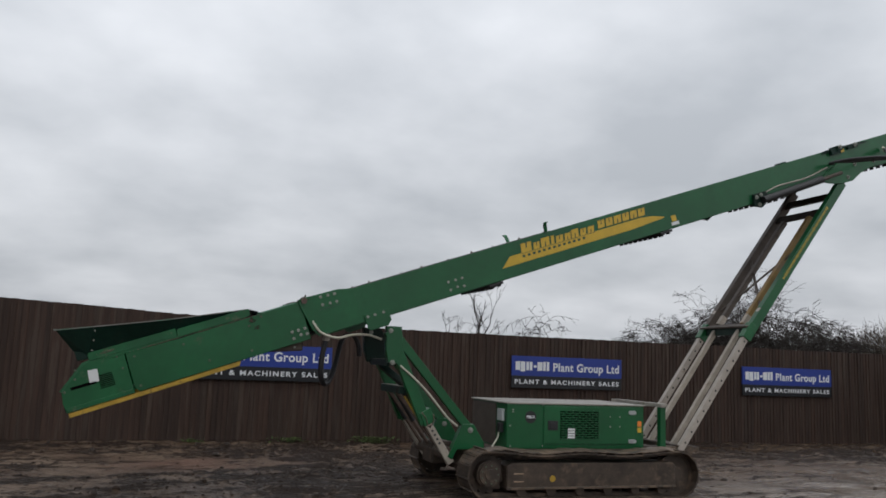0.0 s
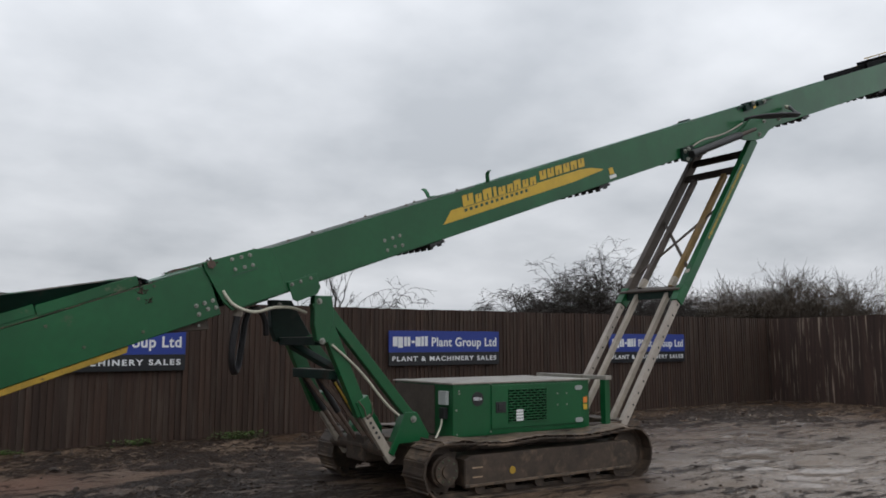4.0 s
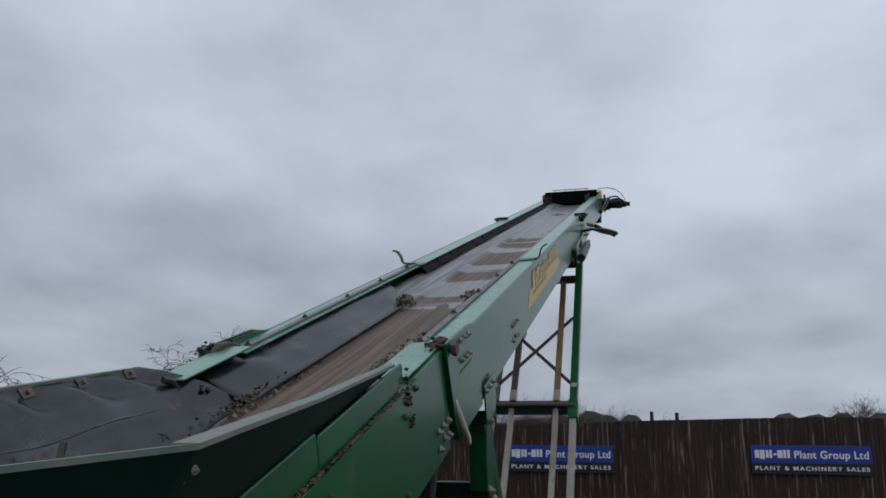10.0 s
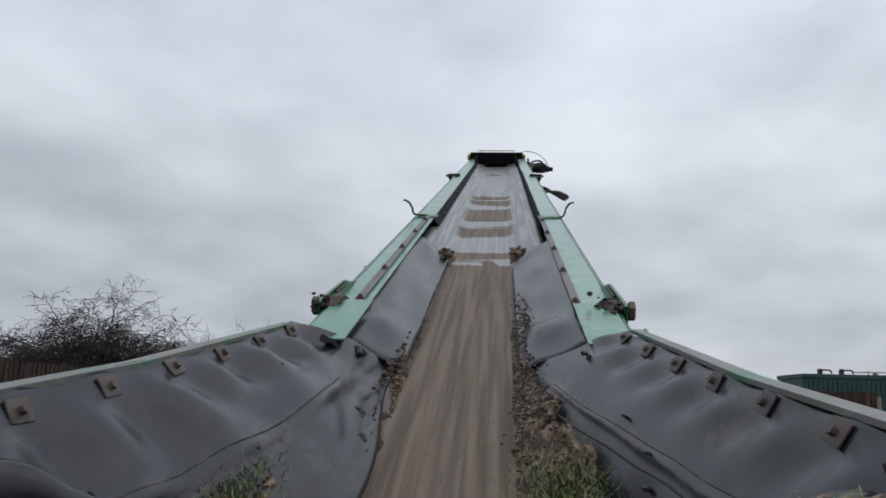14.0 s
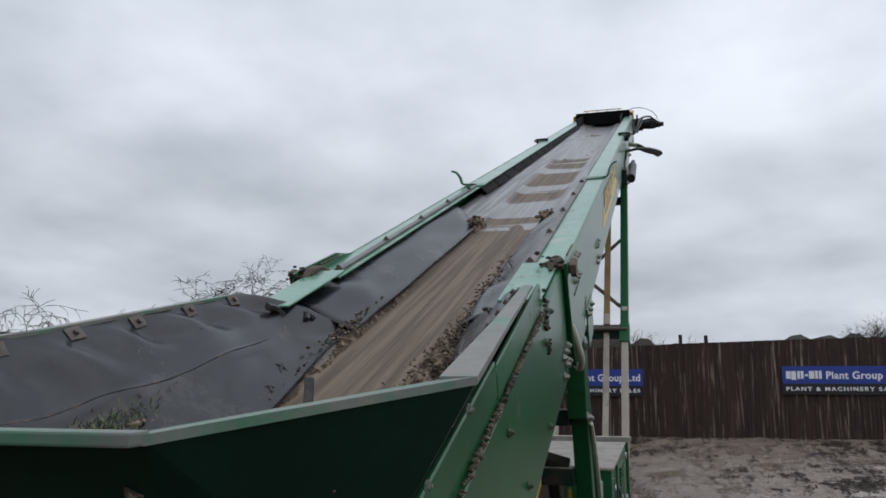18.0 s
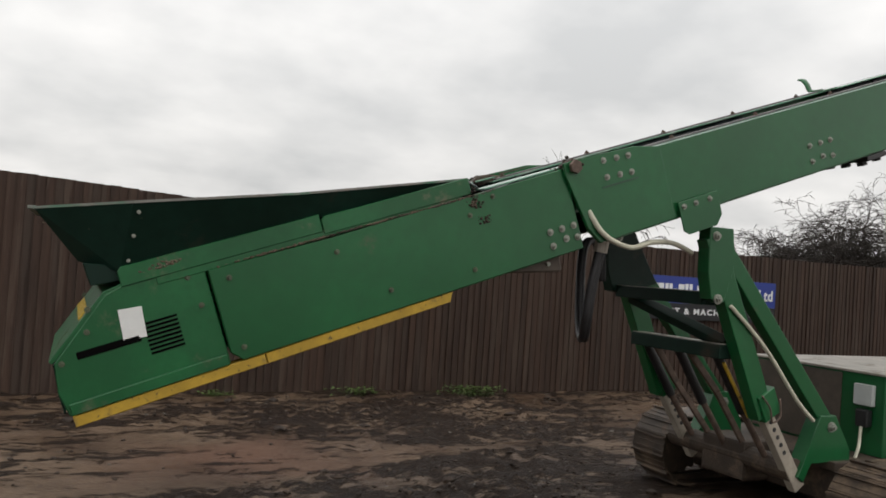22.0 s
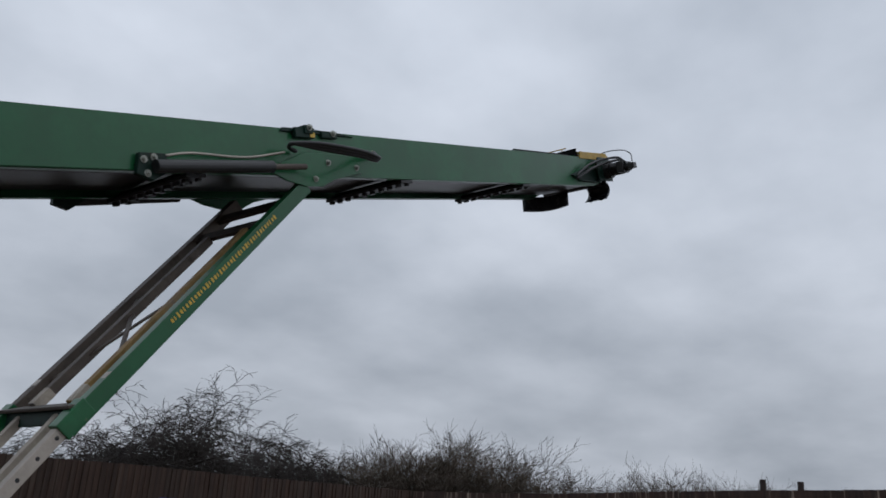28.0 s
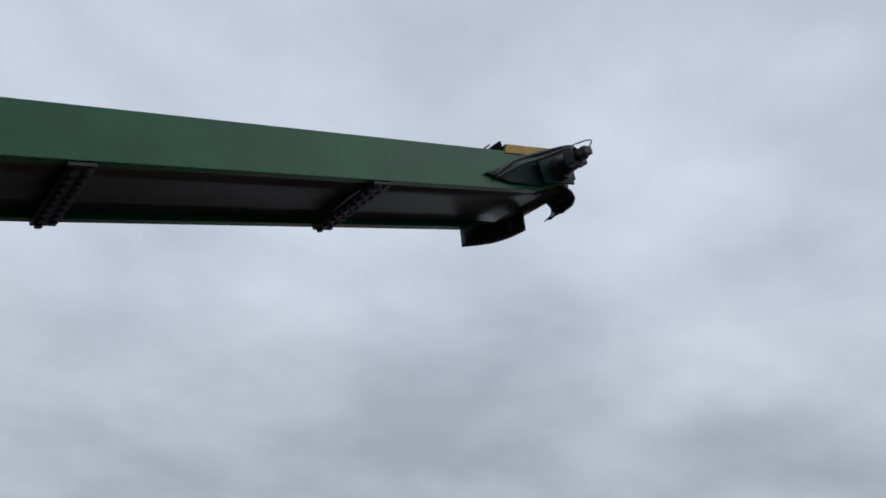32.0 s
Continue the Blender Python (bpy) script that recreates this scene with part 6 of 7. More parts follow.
box(bm, (5.62, -0.66, 0.58), (5.90, 0.66, 0.72), 0.015)
part("leg_carrier", bm, MUDDY_STEEL, conveyor, "mud-caked leg carrier beam")


# ---- soil and grass left in the hopper ----
def clods(name, label, spots, parent=None, material=SOIL):
    bm_ = bm_new()
    rng = random.Random(11 + len(spots))
    slope = MC.to_3x3()
    for c, spread, size, k in spots:
        for _ in range(k):
            p = Vector(c) + slope @ Vector((rng.gauss(0, spread[0]), rng.gauss(0, spread[1]), abs(rng.gauss(0, spread[2]))))
            r = size * rng.uniform(0.35, 1.2)
            v = bmesh.ops.create_icosphere(bm_, subdivisions=1, radius=r)["verts"]
            for w_ in v:
                w_.co = Vector((w_.co.x * rng.uniform(0.8, 1.3), w_.co.y * rng.uniform(0.8, 1.3), w_.co.z * rng.uniform(0.5, 0.9))) + p
    return tagged(link_mesh(name, bm_, material), label, "soil", kind="stuff")


def heap(name, label, s0, s1, side, inner, width, height, seed):
    """Soil banked along the belt edge: a lumpy sheet that tapers out on all sides."""
    nu, nv = int((s1 - s0) / 0.016), 22
    vs = []
    for i in range(nu + 1):
        s = s0 + (s1 - s0) * i / nu
        wd = width(s) * (0.75 + 0.5 * nz(s * 4, seed))
        for j in range(nv + 1):
            t = j / nv
            y = inner + 0.02 * nz(s * 6, seed, 4) + wd * t
            body = math.sin(math.pi * t) ** 0.6 * clamp01((s - s0) / 0.12) * clamp01((s1 - s) / 0.12)
            lump = 0.6 + 0.9 * nz(s * 9, y * 9, seed) + 0.5 * nz(s * 26, y * 26, seed + 2) + 0.3 * nz(s * 60, y * 60, seed)
            n = trough(y) - 0.006 + 0.30 * wd * t * (1 - t) * 2 - 0.03 * clamp01((t - 0.8) / 0.2) + height(s) * body * max(0.0, lump)
            vs.append(on_belt(s, side * y, n))
    rg = random.Random(int(seed * 10))
    k = nv + 1
    crumbs = [rg.choice(vs) for _ in range(int(nu * 9))]
    fs = [(i * k + j, (i + 1) * k + j, (i + 1) * k + j + 1, i * k + j + 1) for i in range(nu) for j in range(nv)]
    for c in crumbs:
        r, i = rg.uniform(0.003, 0.009) * (0.6 + 8 * height((c.x) / math.cos(radians(TH)))), len(vs)
        o_ = [Vector((rg.gauss(0, 1), rg.gauss(0, 1), rg.gauss(0, 0.7))).normalized() * r for _ in range(2)]
        ax_ = [Vector((r, 0, 0)), Vector((0, r * 0.9, 0)), Vector((-r, 0, 0)), Vector((0, -r, 0)), Vector((0, 0, r * 0.8)), Vector((0, 0, -r))]
        vs.extend([c + a + o_[n % 2] * 0.4 for n, a in enumerate(ax_)])
        fs.extend([(i + n, i + (n + 1) % 4, i + 4) for n in range(4)] + [(i + (n + 1) % 4, i + n, i + 5) for n in range(4)])
    m_ = bpy.data.meshes.new(name)
    m_.from_pydata(vs, [], fs)
    m_.materials.append(SOIL)
    return tagged(new(name, m_), label, "soil", kind="stuff")


cv = []
for i in range(41):
    for j in range(31):
        f, g = i / 40, j / 30
        rim = Vector((-2.93, -0.55, 2.0)).lerp(Vector((-2.51, -0.812, 2.052)), f)
        p = rim + Vector((0.66, 0.75, 0)) * (0.062 + 0.30 * g) + Vector((0.05, -0.03, 0)) * (f - 0.5) * g
        rough_ = 0.018 * nz(p.x * 6, p.y * 6, 2) + 0.013 * nz(p.x * 22, p.y * 22, 5) + 0.007 * nz(p.x * 60, p.y * 60, 1)
        cv.append((p.x, p.y, p.z - 0.028 - 0.02 * g + rough_ * clamp01(g * 8) - 0.20 * clamp01((g - 0.72) / 0.28) ** 2 - 0.03 * clamp01((0.1 - g) / 0.1)))
cme = bpy.data.meshes.new("corner_soil")
cme.from_pydata(cv, [], [(i * 31 + j, (i + 1) * 31 + j, (i + 1) * 31 + j + 1, i * 31 + j + 1) for i in range(40) for j in range(30)])
cme.materials.append(SOIL)
tagged(new("corner_soil", cme), "brown soil heaped in the hopper corner", "soil", kind="stuff")
bm = bm_new()
sheet(bm, lambda u, v: Vector((-2.50, -0.38, 1.960)).lerp(Vector((-2.35, -0.67, 2.015)), u) + Vector((0.20 * v, 0.03 * v, 0.008 * math.sin(v * 3.1) - 0.07 * v * v + 0.005 * nz(u * 5, v * 2, 4))), 24, 8, 0.007)
part("liner_end", bm, RUBBER, conveyor, "curled end of the rubber liner lying on the soil", None, True)
heap("soil_bank", "brown soil banked along the belt edge in the hopper", -2.1, 0.45, -1, 0.205, lambda s: 0.050 + 0.22 * clamp01((-s - 0.3) / 1.1), lambda s: 0.022 + 0.055 * clamp01((-s - 0.1) / 0.8), 3.0)
heap("soil_bank", "thin line of soil along the belt edge", -2.4, 0.55, 1, 0.215, lambda s: 0.030 + 0.05 * clamp01(1 - abs(s + 0.35) / 0.4), lambda s: 0.014 + 0.03 * clamp01(1 - abs(s + 0.35) / 0.4), 7.0)
heap("soil_bank", "lump of soil at the end of the belt skirt", 2.12, 2.50, 1, 0.20, lambda s: 0.13, lambda s: 0.06, 9.0)
heap("soil_bank", "lump of soil at the end of the belt skirt", 2.25, 2.60, -1, 0.22, lambda s: 0.10, lambda s: 0.06, 5.0)
clods("soil_clods", "brown soil crumbs and stones spilt along the hopper belt", [
    (on_belt(-1.2, -0.29, -0.10), (0.35, 0.04, 0.014), 0.0065, 420), (on_belt(-0.55, -0.26, -0.11), (0.25, 0.025, 0.008), 0.0055, 320),
    (on_belt(0.2, -0.26, -0.10), (0.35, 0.025, 0.008), 0.008, 160), (on_belt(-0.40, 0.26, -0.11), (0.16, 0.025, 0.012), 0.008, 120),
    (on_belt(-1.6, 0.25, -0.12), (0.4, 0.02, 0.008), 0.006, 140), (on_belt(2.30, 0.25, -0.10), (0.08, 0.03, 0.01), 0.018, 40),
    (on_belt(2.42, -0.27, -0.10), (0.08, 0.03, 0.01), 0.018, 36), ((-1.85, 0.44, 1.85), (0.14, 0.05, 0.015), 0.012, 260), ((-2.58, -0.56, 1.965), (0.045, 0.035, 0.004), 0.0035, 260)])
clods("mud_splatter", "dried mud splashed on the side cover", [(on_belt(-0.74, -0.668, -0.04), (0.02, 0.002, 0.05), 0.010, 50), (on_belt(-0.70, -0.668, -0.14), (0.02, 0.002, 0.03), 0.008, 24)], material=CLOD)
clods("ledge_mud", "tan mud lying on the ledge of the side cover", [(on_belt(-1.9 + 0.28 * k, -0.660, 0.030), (0.12, 0.003, 0.003), 0.008, 90) for k in range(5)] + [(on_belt(-2.45, -0.652, 0.10), (0.05, 0.0015, 0.015), 0.009, 60)], material=CAKE)
clods("pivot_mud", "wet mud caked on the pivot lugs", [(on_belt(-0.05, y, 0.04), (0.05, 0.03, 0.02), 0.014, 70) for y in (-0.62, 0.62)], material=CLOD)
clods("boom_top_mud", "lumps of mud left on the boom top flange", [(on_belt(s, -0.60, 0.006), (0.16, 0.03, 0.005), 0.010, 36) for s in (7.1, 7.6, 8.3, 12.6)] + [(on_belt(s, 0.60, 0.005), (0.2, 0.03, 0.002), 0.005, 14) for s in (1.0, 1.8, 2.7, 8.0)], material=CLOD)
# scraps of torn rubber lying on the liners
def scrap(at, size, seed):
    rng = random.Random(seed)
    bm_ = bm_new()
    for k in range(2):
        a = rng.uniform(0, 3.1)
        d = Vector((math.cos(a), math.sin(a) * 0.6, rng.uniform(0.0, 0.5))) * size
        tube(bm_, [Vector(at) - d, Vector(at) + Vector((0, 0, 0.25 * size)), Vector(at) + d], size * 0.28, 6, steps=4)
    return tagged(link_mesh("rubber_scrap", bm_, HOSE), "small torn scrap of black rubber on the liner", "scrap", "rubber scraps in the hopper")


for k, (side, u, v, size) in enumerate(((1, 0.93, 0.42, 0.055), (1, 0.96, 0.62, 0.045), (1, 0.72, 0.25, 0.014), (1, 0.70, 0.33, 0.016), (1, 0.70, 0.86, 0.03), (1, 0.62, 0.90, 0.028),
                                        (-1, 0.90, 0.42, 0.03), (-1, 0.55, 0.55, 0.016), (-1, 0.42, 0.60, 0.014), (-1, 0.35, 0.72, 0.02))):
    p = Vector(liner(side)(u, v)) + Vector((0, 0, size * 0.3))
    scrap(p, size, k + 20)


def grass(name, label, spots, h):
    rng = random.Random(5)
    slope = MC.to_3x3()
    vs, fs = [], []
    for c, spread, k in spots:
        for _ in range(k):
            p = Vector(c) + slope @ Vector((rng.gauss(0, spread[0]), rng.gauss(0, spread[1]), rng.gauss(0, spread[2])))
            a, ln = rng.uniform(0, 6.28), h * rng.uniform(0.4, 1.1)
            lean = Vector((math.cos(a), math.sin(a), 0)) * ln * rng.uniform(0.5, 2.2)
            side_ = Vector((-math.sin(a), math.cos(a), 0)) * 0.0017
            i = len(vs)
            mid = p + lean * 0.4 + Vector((0, 0, ln * 0.65))
            vs += [p - side_, p + side_, mid + side_ * 0.8, mid - side_ * 0.8, p + lean + Vector((0, 0, ln))]
            fs += [(i, i + 1, i + 2, i + 3), (i + 3, i + 2, i + 4)]
    m_ = bpy.data.meshes.new(name)
    m_.from_pydata(vs, [], fs)
    m_.materials.append(GRASS)
    return tagged(new(name, m_), label, "grass", kind="stuff")


grass("grass_tufts", "tufts of wet green grass growing in the hopper", [
    (on_belt(-1.72, -0.33, -0.045), (0.15, 0.055, 0.016), 2700), ((-2.56, -0.60, 1.965), (0.05, 0.025, 0.004), 380), ((-1.86, 0.45, 1.87), (0.14, 0.05, 0.016), 2900)], 0.021)
def weeds(name, label, spots):
    """Low clumps of broad leaves on short stalks."""
    rng = random.Random(6)
    vs, fs = [], []
    for (x, y), rad, k, h in spots:
        for _ in range(k):
            p = Vector((x + rng.gauss(0, rad), y + rng.gauss(0, rad * 0.35), 0.07))
            a, ln = rng.uniform(0, 6.28), rng.uniform(0.035, 0.075)
            out = Vector((math.cos(a), math.sin(a), 0))
            side_ = Vector((-math.sin(a), math.cos(a), 0)) * ln * rng.uniform(0.28, 0.42)
            q = p + out * rng.uniform(0.0, 0.06) + Vector((0, 0, h * rng.uniform(0.2, 1.0)))
            tip = q + out * ln + Vector((0, 0, rng.uniform(-0.02, 0.03)))
            mid = q + out * ln * 0.45 + Vector((0, 0, rng.uniform(0.004, 0.014)))
            i = len(vs)
            vs += [q, mid + side_, tip, mid - side_, mid - Vector((0, 0, 0.008)), p, p + side_ * 0.12]
            fs += [(i, i + 1, i + 4), (i + 1, i + 2, i + 4), (i + 2, i + 3, i + 4), (i + 3, i, i + 4), (i + 5, i + 6, i)]
    m_ = bpy.data.meshes.new(name)
    m_.from_pydata(vs, [], fs)
    m_.materials.append(WEED)
    return tagged(new(name, m_), label, "weeds", kind="stuff")


weeds("fence_weeds", "low broad-leaved green weeds along the fence foot", [((0.9, 5.58), 0.14, 130, 0.12), ((2.6, 5.58), 0.22, 260, 0.14), ((-1.0, 5.58), 0.10, 60, 0.08)])


# ---- bare trees and scrub behind the fence ----
def bare_tree(name, at, height, spread, seed, label, stems=1, levels=5, lean=(0, 0), droop=0.0, trunk_r=0.09, kids=(3, 4), up=0.25, twig=0.0065, twig_mat=None, group="bare trees behind the fence", first=0.36, branch=(0.55, 0.82), fan=1.6):
    rng = random.Random(seed)
    t = thing(name, at, label, "tree" if "tree" in name else "hedge", group)
    trunk, twigs = bm_new(), ([], [])

    def stick(p, q, r0, r1):
        d = q - p
        if d.length < 1e-5:
            return
        u = d.cross(Vector((0.3, 0.8, 0.5))).normalized()
        v = d.normalized().cross(u)
        vs, fs = twigs
        i = len(vs)
        for c, r in ((p, r0), (q, r1)):
            for k in range(3):
                a = 2.094 * k
                vs.append(c + (u * math.cos(a) + v * math.sin(a)) * r)
        for k in range(3):
            fs.append((i + k, i + (k + 1) % 3, i + 3 + (k + 1) % 3, i + 3 + k))

    def grow(p, d, ln, r, lev):
        segs = 4 if lev < 2 else 3
        pts = [p]
        cur, dd = p, d.normalized()
        for _ in range(segs):
            dd = (dd + Vector((rng.gauss(0, 0.16), rng.gauss(0, 0.16), rng.gauss(0, 0.12) + (up if lev < 3 else up * 0.4) * 0.3 - droop * 0.12 * lev))).normalized()
            cur = cur + dd * ln / segs
            pts.append(cur)
        if lev < 2:
            tube(trunk, pts, r, 6, r * 0.55, steps=2)
        else:
            for k in range(segs):
                stick(pts[k], pts[k + 1], r * (1 - 0.5 * k / segs), r * (1 - 0.5 * (k + 1) / segs))
        if lev >= levels:
            return
        n = rng.randint(*kids) + (1 if lev == 0 else 0)
        for k in range(n):
            f = rng.uniform(0.35, 1.0) if k else 1.0
            j = min(int(f * segs), segs - 1)
            q = pts[j].lerp(pts[j + 1], f * segs - j) if f < 1 else pts[-1]
            side_ = Vector((rng.gauss(0, 1), rng.gauss(0, 1), rng.gauss(0, 0.5))).normalized()
            nd = (dd * 0.75 + side_ * spread).normalized()
            grow(q, nd, ln * rng.uniform(*(branch if lev == 0 else (0.55, 0.82))), max(r * 0.52, twig), lev + 1)

    for i in range(stems):
        a = 6.28 * i / stems + rng.uniform(-0.4, 0.4)
        o = Vector((math.cos(a), math.sin(a), 0)) * (0.25 if stems > 1 else 0)
        grow(Vector(at) + o, Vector((o.x * fan + lean[0], o.y * fan + lean[1], 1.0)), height * first * (1.0 if first < 0.5 else 1.0 - 0.14 * i), trunk_r, 0)
    part("trunk", trunk, BARK, t)
    m_ = bpy.data.meshes.new("crown")
    m_.from_pydata(twigs[0], [], twigs[1])
    m_.materials.append(twig_mat or TWIG)
    adopt(new("crown", m_), t)
    return t


GZ = 0.08
THORN = "bushy bare hawthorn with tangled twigs behind the fence"
bare_tree("bare_tree", (15.4, 9.8, GZ), 5.0, 0.95, 3, THORN, stems=7, levels=6, droop=0.18, trunk_r=0.08, up=0.16)
bare_tree("bare_tree", (13.7, 9.9, GZ), 4.25, 0.95, 9, THORN, stems=5, levels=6, droop=0.18, trunk_r=0.06, up=0.16)
bare_tree("bare_tree", (16.9, 10.0, GZ), 5.0, 0.95, 8, THORN, stems=5, levels=6, droop=0.25, trunk_r=0.07, up=0.12)
bare_tree("bare_tree", (18.8, 10.0, GZ), 4.25, 0.9, 15, THORN, stems=4, levels=6, droop=0.2, trunk_r=0.06, up=0.2)
bare_tree("bare_tree", (20.8, 10.2, GZ), 3.8, 0.9, 21, THORN, stems=4, levels=6, droop=0.2, trunk_r=0.06, up=0.2)
bare_tree("bare_tree", (6.35, 10.0, GZ), 4.2, 0.50, 35, "slender bare tree with upright forked limbs", stems=4, levels=4, droop=0.0, trunk_r=0.042, up=0.6, kids=(2, 3), first=0.68, branch=(0.18, 0.36), fan=0.16)
bare_tree("bare_tree", (7.95, 10.0, GZ), 4.0, 0.75, 37, "small bare tree with arching twigs", stems=2, levels=5, droop=0.45, trunk_r=0.05, kids=(3, 3))


def scrub(name, label, spots, material=TWIG):
    rng = random.Random(len(spots) * 13 + 1)
    vs, fs = [], []

    def stick(p, q, r):
        i = len(vs)
        d = (q - p)
        u = d.cross(Vector((0.3, 0.8, 0.5))).normalized() * r
        v = d.cross(u).normalized() * r
        vs.extend([p + u, p - u * 0.5 + v * 0.87, p - u * 0.5 - v * 0.87, q])
        fs.extend([(i, i + 1, i + 3), (i + 1, i + 2, i + 3), (i + 2, i, i + 3)])

    for (x, y, z), rad, h, k in spots:
        for _ in range(k):
            a, rr = rng.uniform(0, 6.28), rad * math.sqrt(rng.random())
            p = Vector((x + rr * math.cos(a), y + rr * math.sin(a), z))
            hh = h * (1 - 0.5 * (rr / rad) ** 2) * rng.uniform(0.6, 1.1)
            d = Vector((rng.gauss(0.12, 0.22), rng.gauss(0, 0.22), 1)).normalized()
            q = p + d * hh * 0.6
            stick(p, q, 0.018)
            for _ in range(5):
                f = rng.uniform(0.3, 1)
                b = p.lerp(q, f)
                e = b + (d + Vector((rng.gauss(0.1, 0.4), rng.gauss(0, 0.4), rng.gauss(0.2, 0.2)))).normalized() * hh * rng.uniform(0.2, 0.45)
                stick(b, e, 0.010)
                for _ in range(3):
                    g_ = b.lerp(e, rng.uniform(0.3, 1))
                    stick(g_, g_ + (d + Vector((rng.gauss(0.1, 0.5), rng.gauss(0, 0.5), rng.gauss(0.2, 0.3)))).normalized() * hh * rng.uniform(0.08, 0.2), 0.006)
    m_ = bpy.data.meshes.new(name)
    m_.from_pydata(vs, [], fs)
    m_.materials.append(material)
    return tagged(new(name, m_), label, "hedge", kind="stuff")


HEDGE = "leafless brown hedge bush with leaning twigs beyond the fence corner"
HG = "bushes of the hedge beyond the corner"
bush_a = bare_tree("hedge_bush", (0, 0, 0), 4.3, 0.55, 51, HEDGE, stems=9, levels=5, droop=0.0, trunk_r=0.045, up=0.35, lean=(0.05, 0.35), kids=(3, 4), twig=0.0048, twig_mat=HEDGE_TWIG, group=HG)
bush_b = bare_tree("hedge_bush", (0, 0, 0), 4.1, 0.62, 57, HEDGE, stems=9, levels=5, droop=0.05, trunk_r=0.045, up=0.3, lean=(0.05, 0.3), kids=(3, 4), twig=0.0048, twig_mat=HEDGE_TWIG, group=HG)
rng = random.Random(4)
spots = [(22.4 + 0.25 * i, 10.6 - 0.92 * i) for i in range(13)]
CREST = (3.35, 3.5, 3.75, 3.95, 3.75, 3.4, 3.05, 2.75, 2.85, 3.2, 3.0, 2.9, 2.8)      # the hedge's uneven top


def crest_scale(bush, i):
    crown = next(c for c in bush.children if c.name.startswith("crown"))
    tops = sorted(v.co.z for v in crown.data.vertices)
    return (CREST[i] - 0.08) / tops[int(len(tops) * 0.985)]


sizes = [crest_scale((bush_a, bush_b)[i % 2], i) for i in range(13)]
for i, (x, y) in enumerate(spots):
    if i > 1:
        copy_thing((bush_a, bush_b)[i % 2], pose(x, y, 0.08, 0, 0, rng.uniform(-35, 35)) @ Matrix.Scale(sizes[i], 4))
bush_a.matrix_basis = pose(spots[0][0], spots[0][1], 0.08, 0, 0, 10) @ Matrix.Scale(sizes[0], 4)
bush_b.matrix_basis = pose(spots[1][0], spots[1][1], 0.08, 0, 0, 200) @ Matrix.Scale(sizes[1], 4)
scrub("hedge_understorey", "dense dark scrub under the hedge", [((x + 1.0, y + 0.2, 0.1), 1.2, CREST[i] * 0.70, 110) for i, (x, y) in enumerate(spots)], SCRUB)
scrub("hedge_scrub", "low dark scrub behind the thorn trees", [((13.6 + i * 1.0, 10.6, 0.1), 1.1, 2.5 + 0.05 * i, 34) for i in range(9)], SCRUB)

# ---- green container standing beyond the east fence ----
cont = thing("storage_container", (25.5, -14.5, 0.08), "green steel storage container beyond the fence", "container")
bm = bm_new()
box(bm, (24.2, -18.2, 0.2), (26.6, -10.2, 3.25), 0.03)
for i in range(52):
    y = -18.1 + i * 0.153
    box(bm, (24.165, y, 0.35), (24.2, y + 0.07, 3.12), 0.0)
part("corrugated_body", bm, TEAL, cont)
bm = bm_new()
box(bm, (24.15, -18.25, 3.20), (26.65, -10.15, 3.34), 0.02)
part("roof_rail", bm, TEAL, cont)
for y in (-10.86, -11.56):
    bm = bm_new()
    box(bm, (24.3, y - 0.02, 3.32), (24.5, y + 0.09, 3.52), 0.02)
    tube(bm, [(24.4, y, 3.34), (24.4, y - 0.03, 3.47), (24.4, y - 0.30, 3.47), (24.4, y - 0.34, 3.36)], 0.028, 8, steps=3)
    part("lifting_lug", bm, BLACK, cont)
bm = bm_new()
rod(bm, (24.4, -11.9, 3.43), (24.4, -17.8, 3.46), 0.022, 8)
for y in (-12.4, -14.2, -16.0, -17.7):
    rod(bm, (24.4, y, 3.33), (24.4, y, 3.47), 0.022, 8)
part("roof_handrail", bm, STEEL, cont, "thin grey roof rail")

# ---- far country: low hedgerows and lone trees ----
for k, (dist, hgt, y0, y1) in enumerate(((150, 8.2, -150, 70), (260, 10.5, -260, 160))):
    bm = bm_new()
    steps = 140
    prev = None
    for i in range(steps + 1):
        y = y0 + (y1 - y0) * i / steps
        x = dist + 10 * nz(y * 0.02, k)
        h = hgt * (0.75 + 0.25 * nz(y * 0.05, k * 7) + 0.22 * nz(y * 0.35, k * 3) + 0.12 * nz(y * 1.3, k))
        h *= 1 + 0.22 * clamp01((-34 - y) / 8) if k == 0 else 1
        cur = (bm.verts.new((x - 2, y, -1)), bm.verts.new((x, y, h)), bm.verts.new((x + 6, y, -1)))
        if prev:
            bm.faces.new((prev[0], cur[0], cur[1], prev[1]))
            bm.faces.new((prev[1], cur[1], cur[2], prev[2]))
        prev = cur
    tagged(link_mesh("far_hedgerow", bm, FAR), "hazy far hedgerow along the fields", "hedge", kind="stuff")
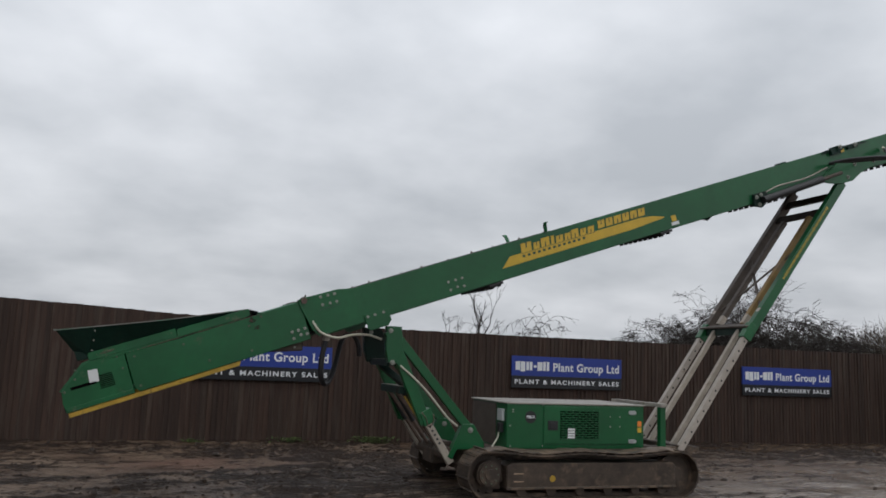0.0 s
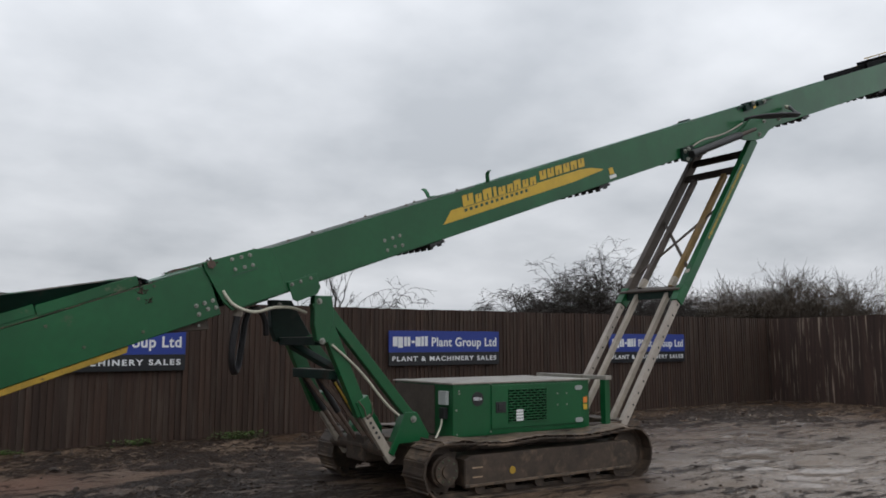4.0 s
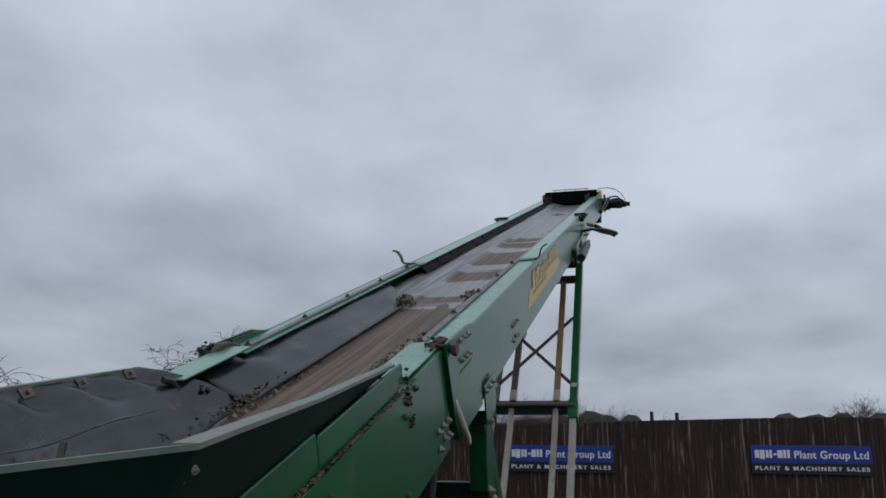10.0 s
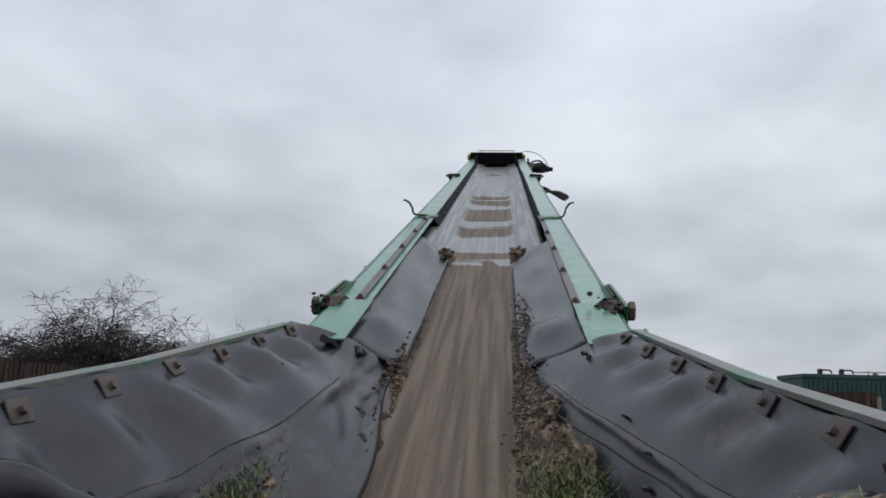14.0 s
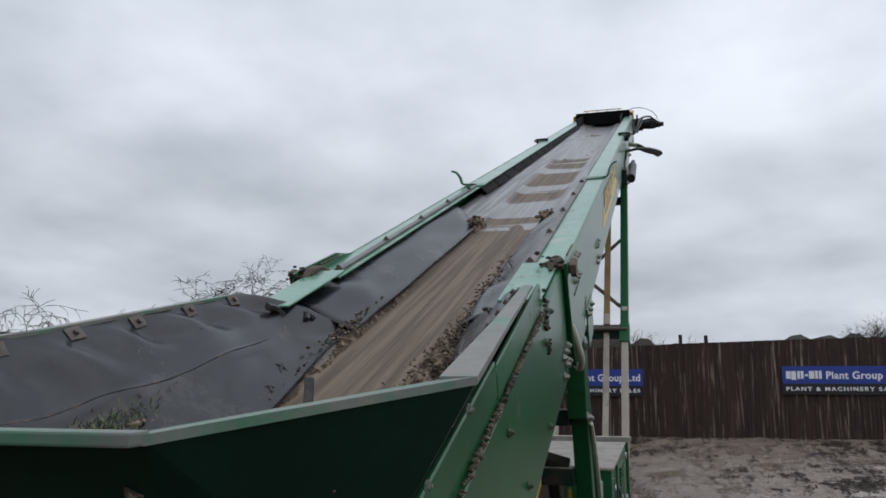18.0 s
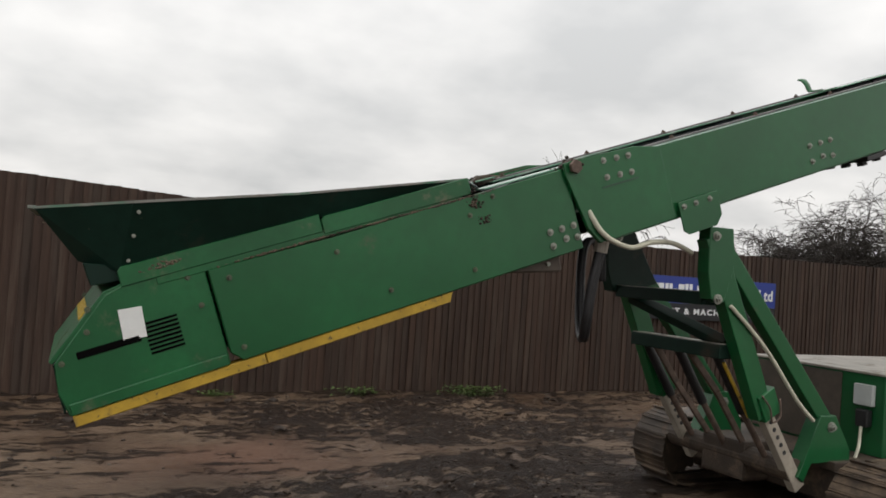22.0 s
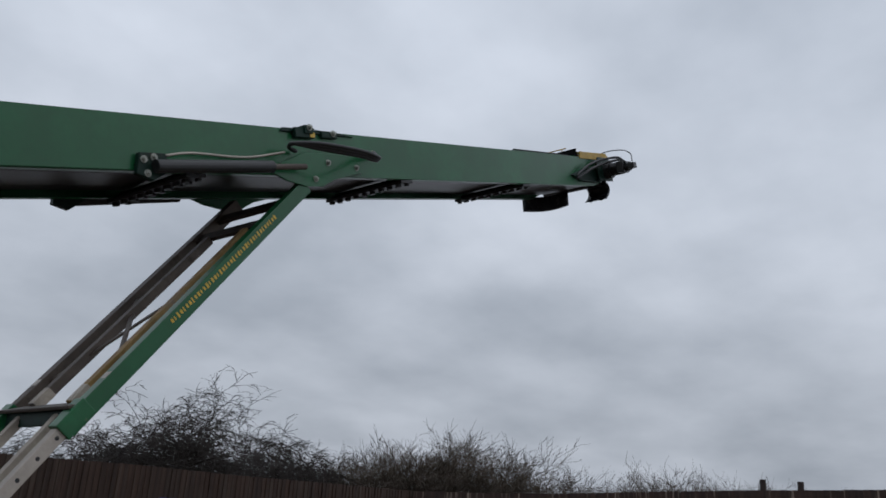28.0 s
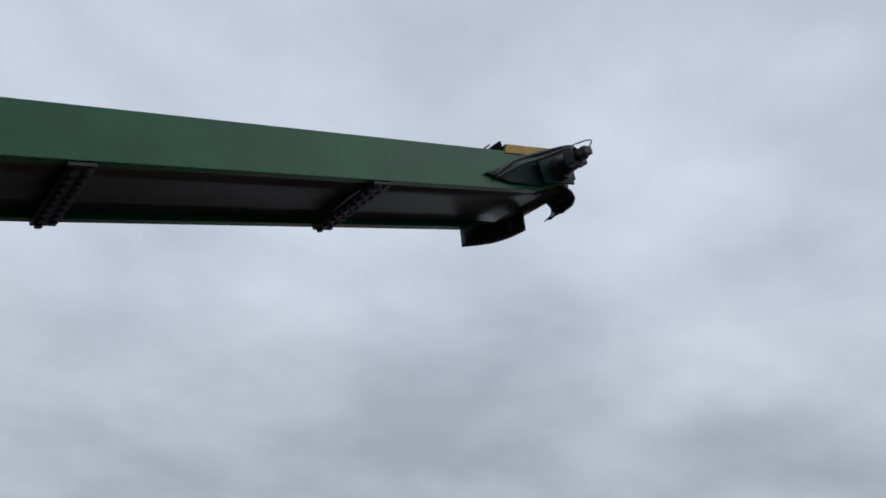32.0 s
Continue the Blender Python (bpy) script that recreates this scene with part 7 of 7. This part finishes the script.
for x, y, z, h in ((120, -29.3, 0, 10.5),):
    bare_tree("far_tree", (x, y, z), h, 0.7, 77, "lone round bare tree on the far hedge line", stems=2, levels=5, trunk_r=0.25)
for i, (x, y) in enumerate(((20.6, -1.65), (20.6, -2.35))):
    bm = bm_new()
    box(bm, (x - 0.05, y - 0.05, 0), (x + 0.05, y + 0.05, 2.95 - 0.03 * i), 0.008)
    tagged(link_mesh("timber_post", bm, POST), "dark timber post standing beyond the fence", "post")


# ---- loose clods and stones lying on the mud ----
def ground_clods(name, label, k, material, seed, size):
    rng = random.Random(seed)
    tmp = bm_new()
    bmesh.ops.create_icosphere(tmp, subdivisions=1, radius=1.0)
    tv, tf_ = [v.co.copy() for v in tmp.verts], [[v.index for v in f.verts] for f in tmp.faces]
    tmp.free()
    vs, fs = [], []
    while len(vs) < k * len(tv):
        x, y = rng.uniform(-5.5, 18.3), rng.uniform(-5.5, 5.6)
        if 2.0 < x < 6.0 and abs(y) < 1.4 or rng.random() > churned(x, y) ** 1.5 + 0.04:
            continue
        r = size * rng.uniform(0.4, 1.0) * (2.2 if rng.random() < 0.05 else 1.0)
        z = ground_z(x, y) + ground_bumps(x, y)
        i = len(vs)
        sx, sy, sz, a = rng.uniform(0.8, 1.7), rng.uniform(0.7, 1.1), rng.uniform(0.4, 0.8), rng.uniform(0, 6.28)
        for v in tv:
            q = Vector((v.x * sx, v.y * sy, v.z * sz)) * r * rng.uniform(0.75, 1.25)
            vs.append((x + q.x * math.cos(a) - q.y * math.sin(a), y + q.x * math.sin(a) + q.y * math.cos(a), z + q.z + r * 0.15))
        fs.extend([[i + n for n in f] for f in tf_])
    m_ = bpy.data.meshes.new(name)
    m_.from_pydata(vs, [], fs)
    m_.materials.append(material)
    return tagged(new(name, m_), label, "mud", kind="stuff")


ground_clods("mud_clods", "dark wet clods of mud thrown up by the tracks", 4200, CLOD, 8, 0.026)
ground_clods("small_stones", "pale small stones pressed into the mud", 800, STONE, 18, 0.013)
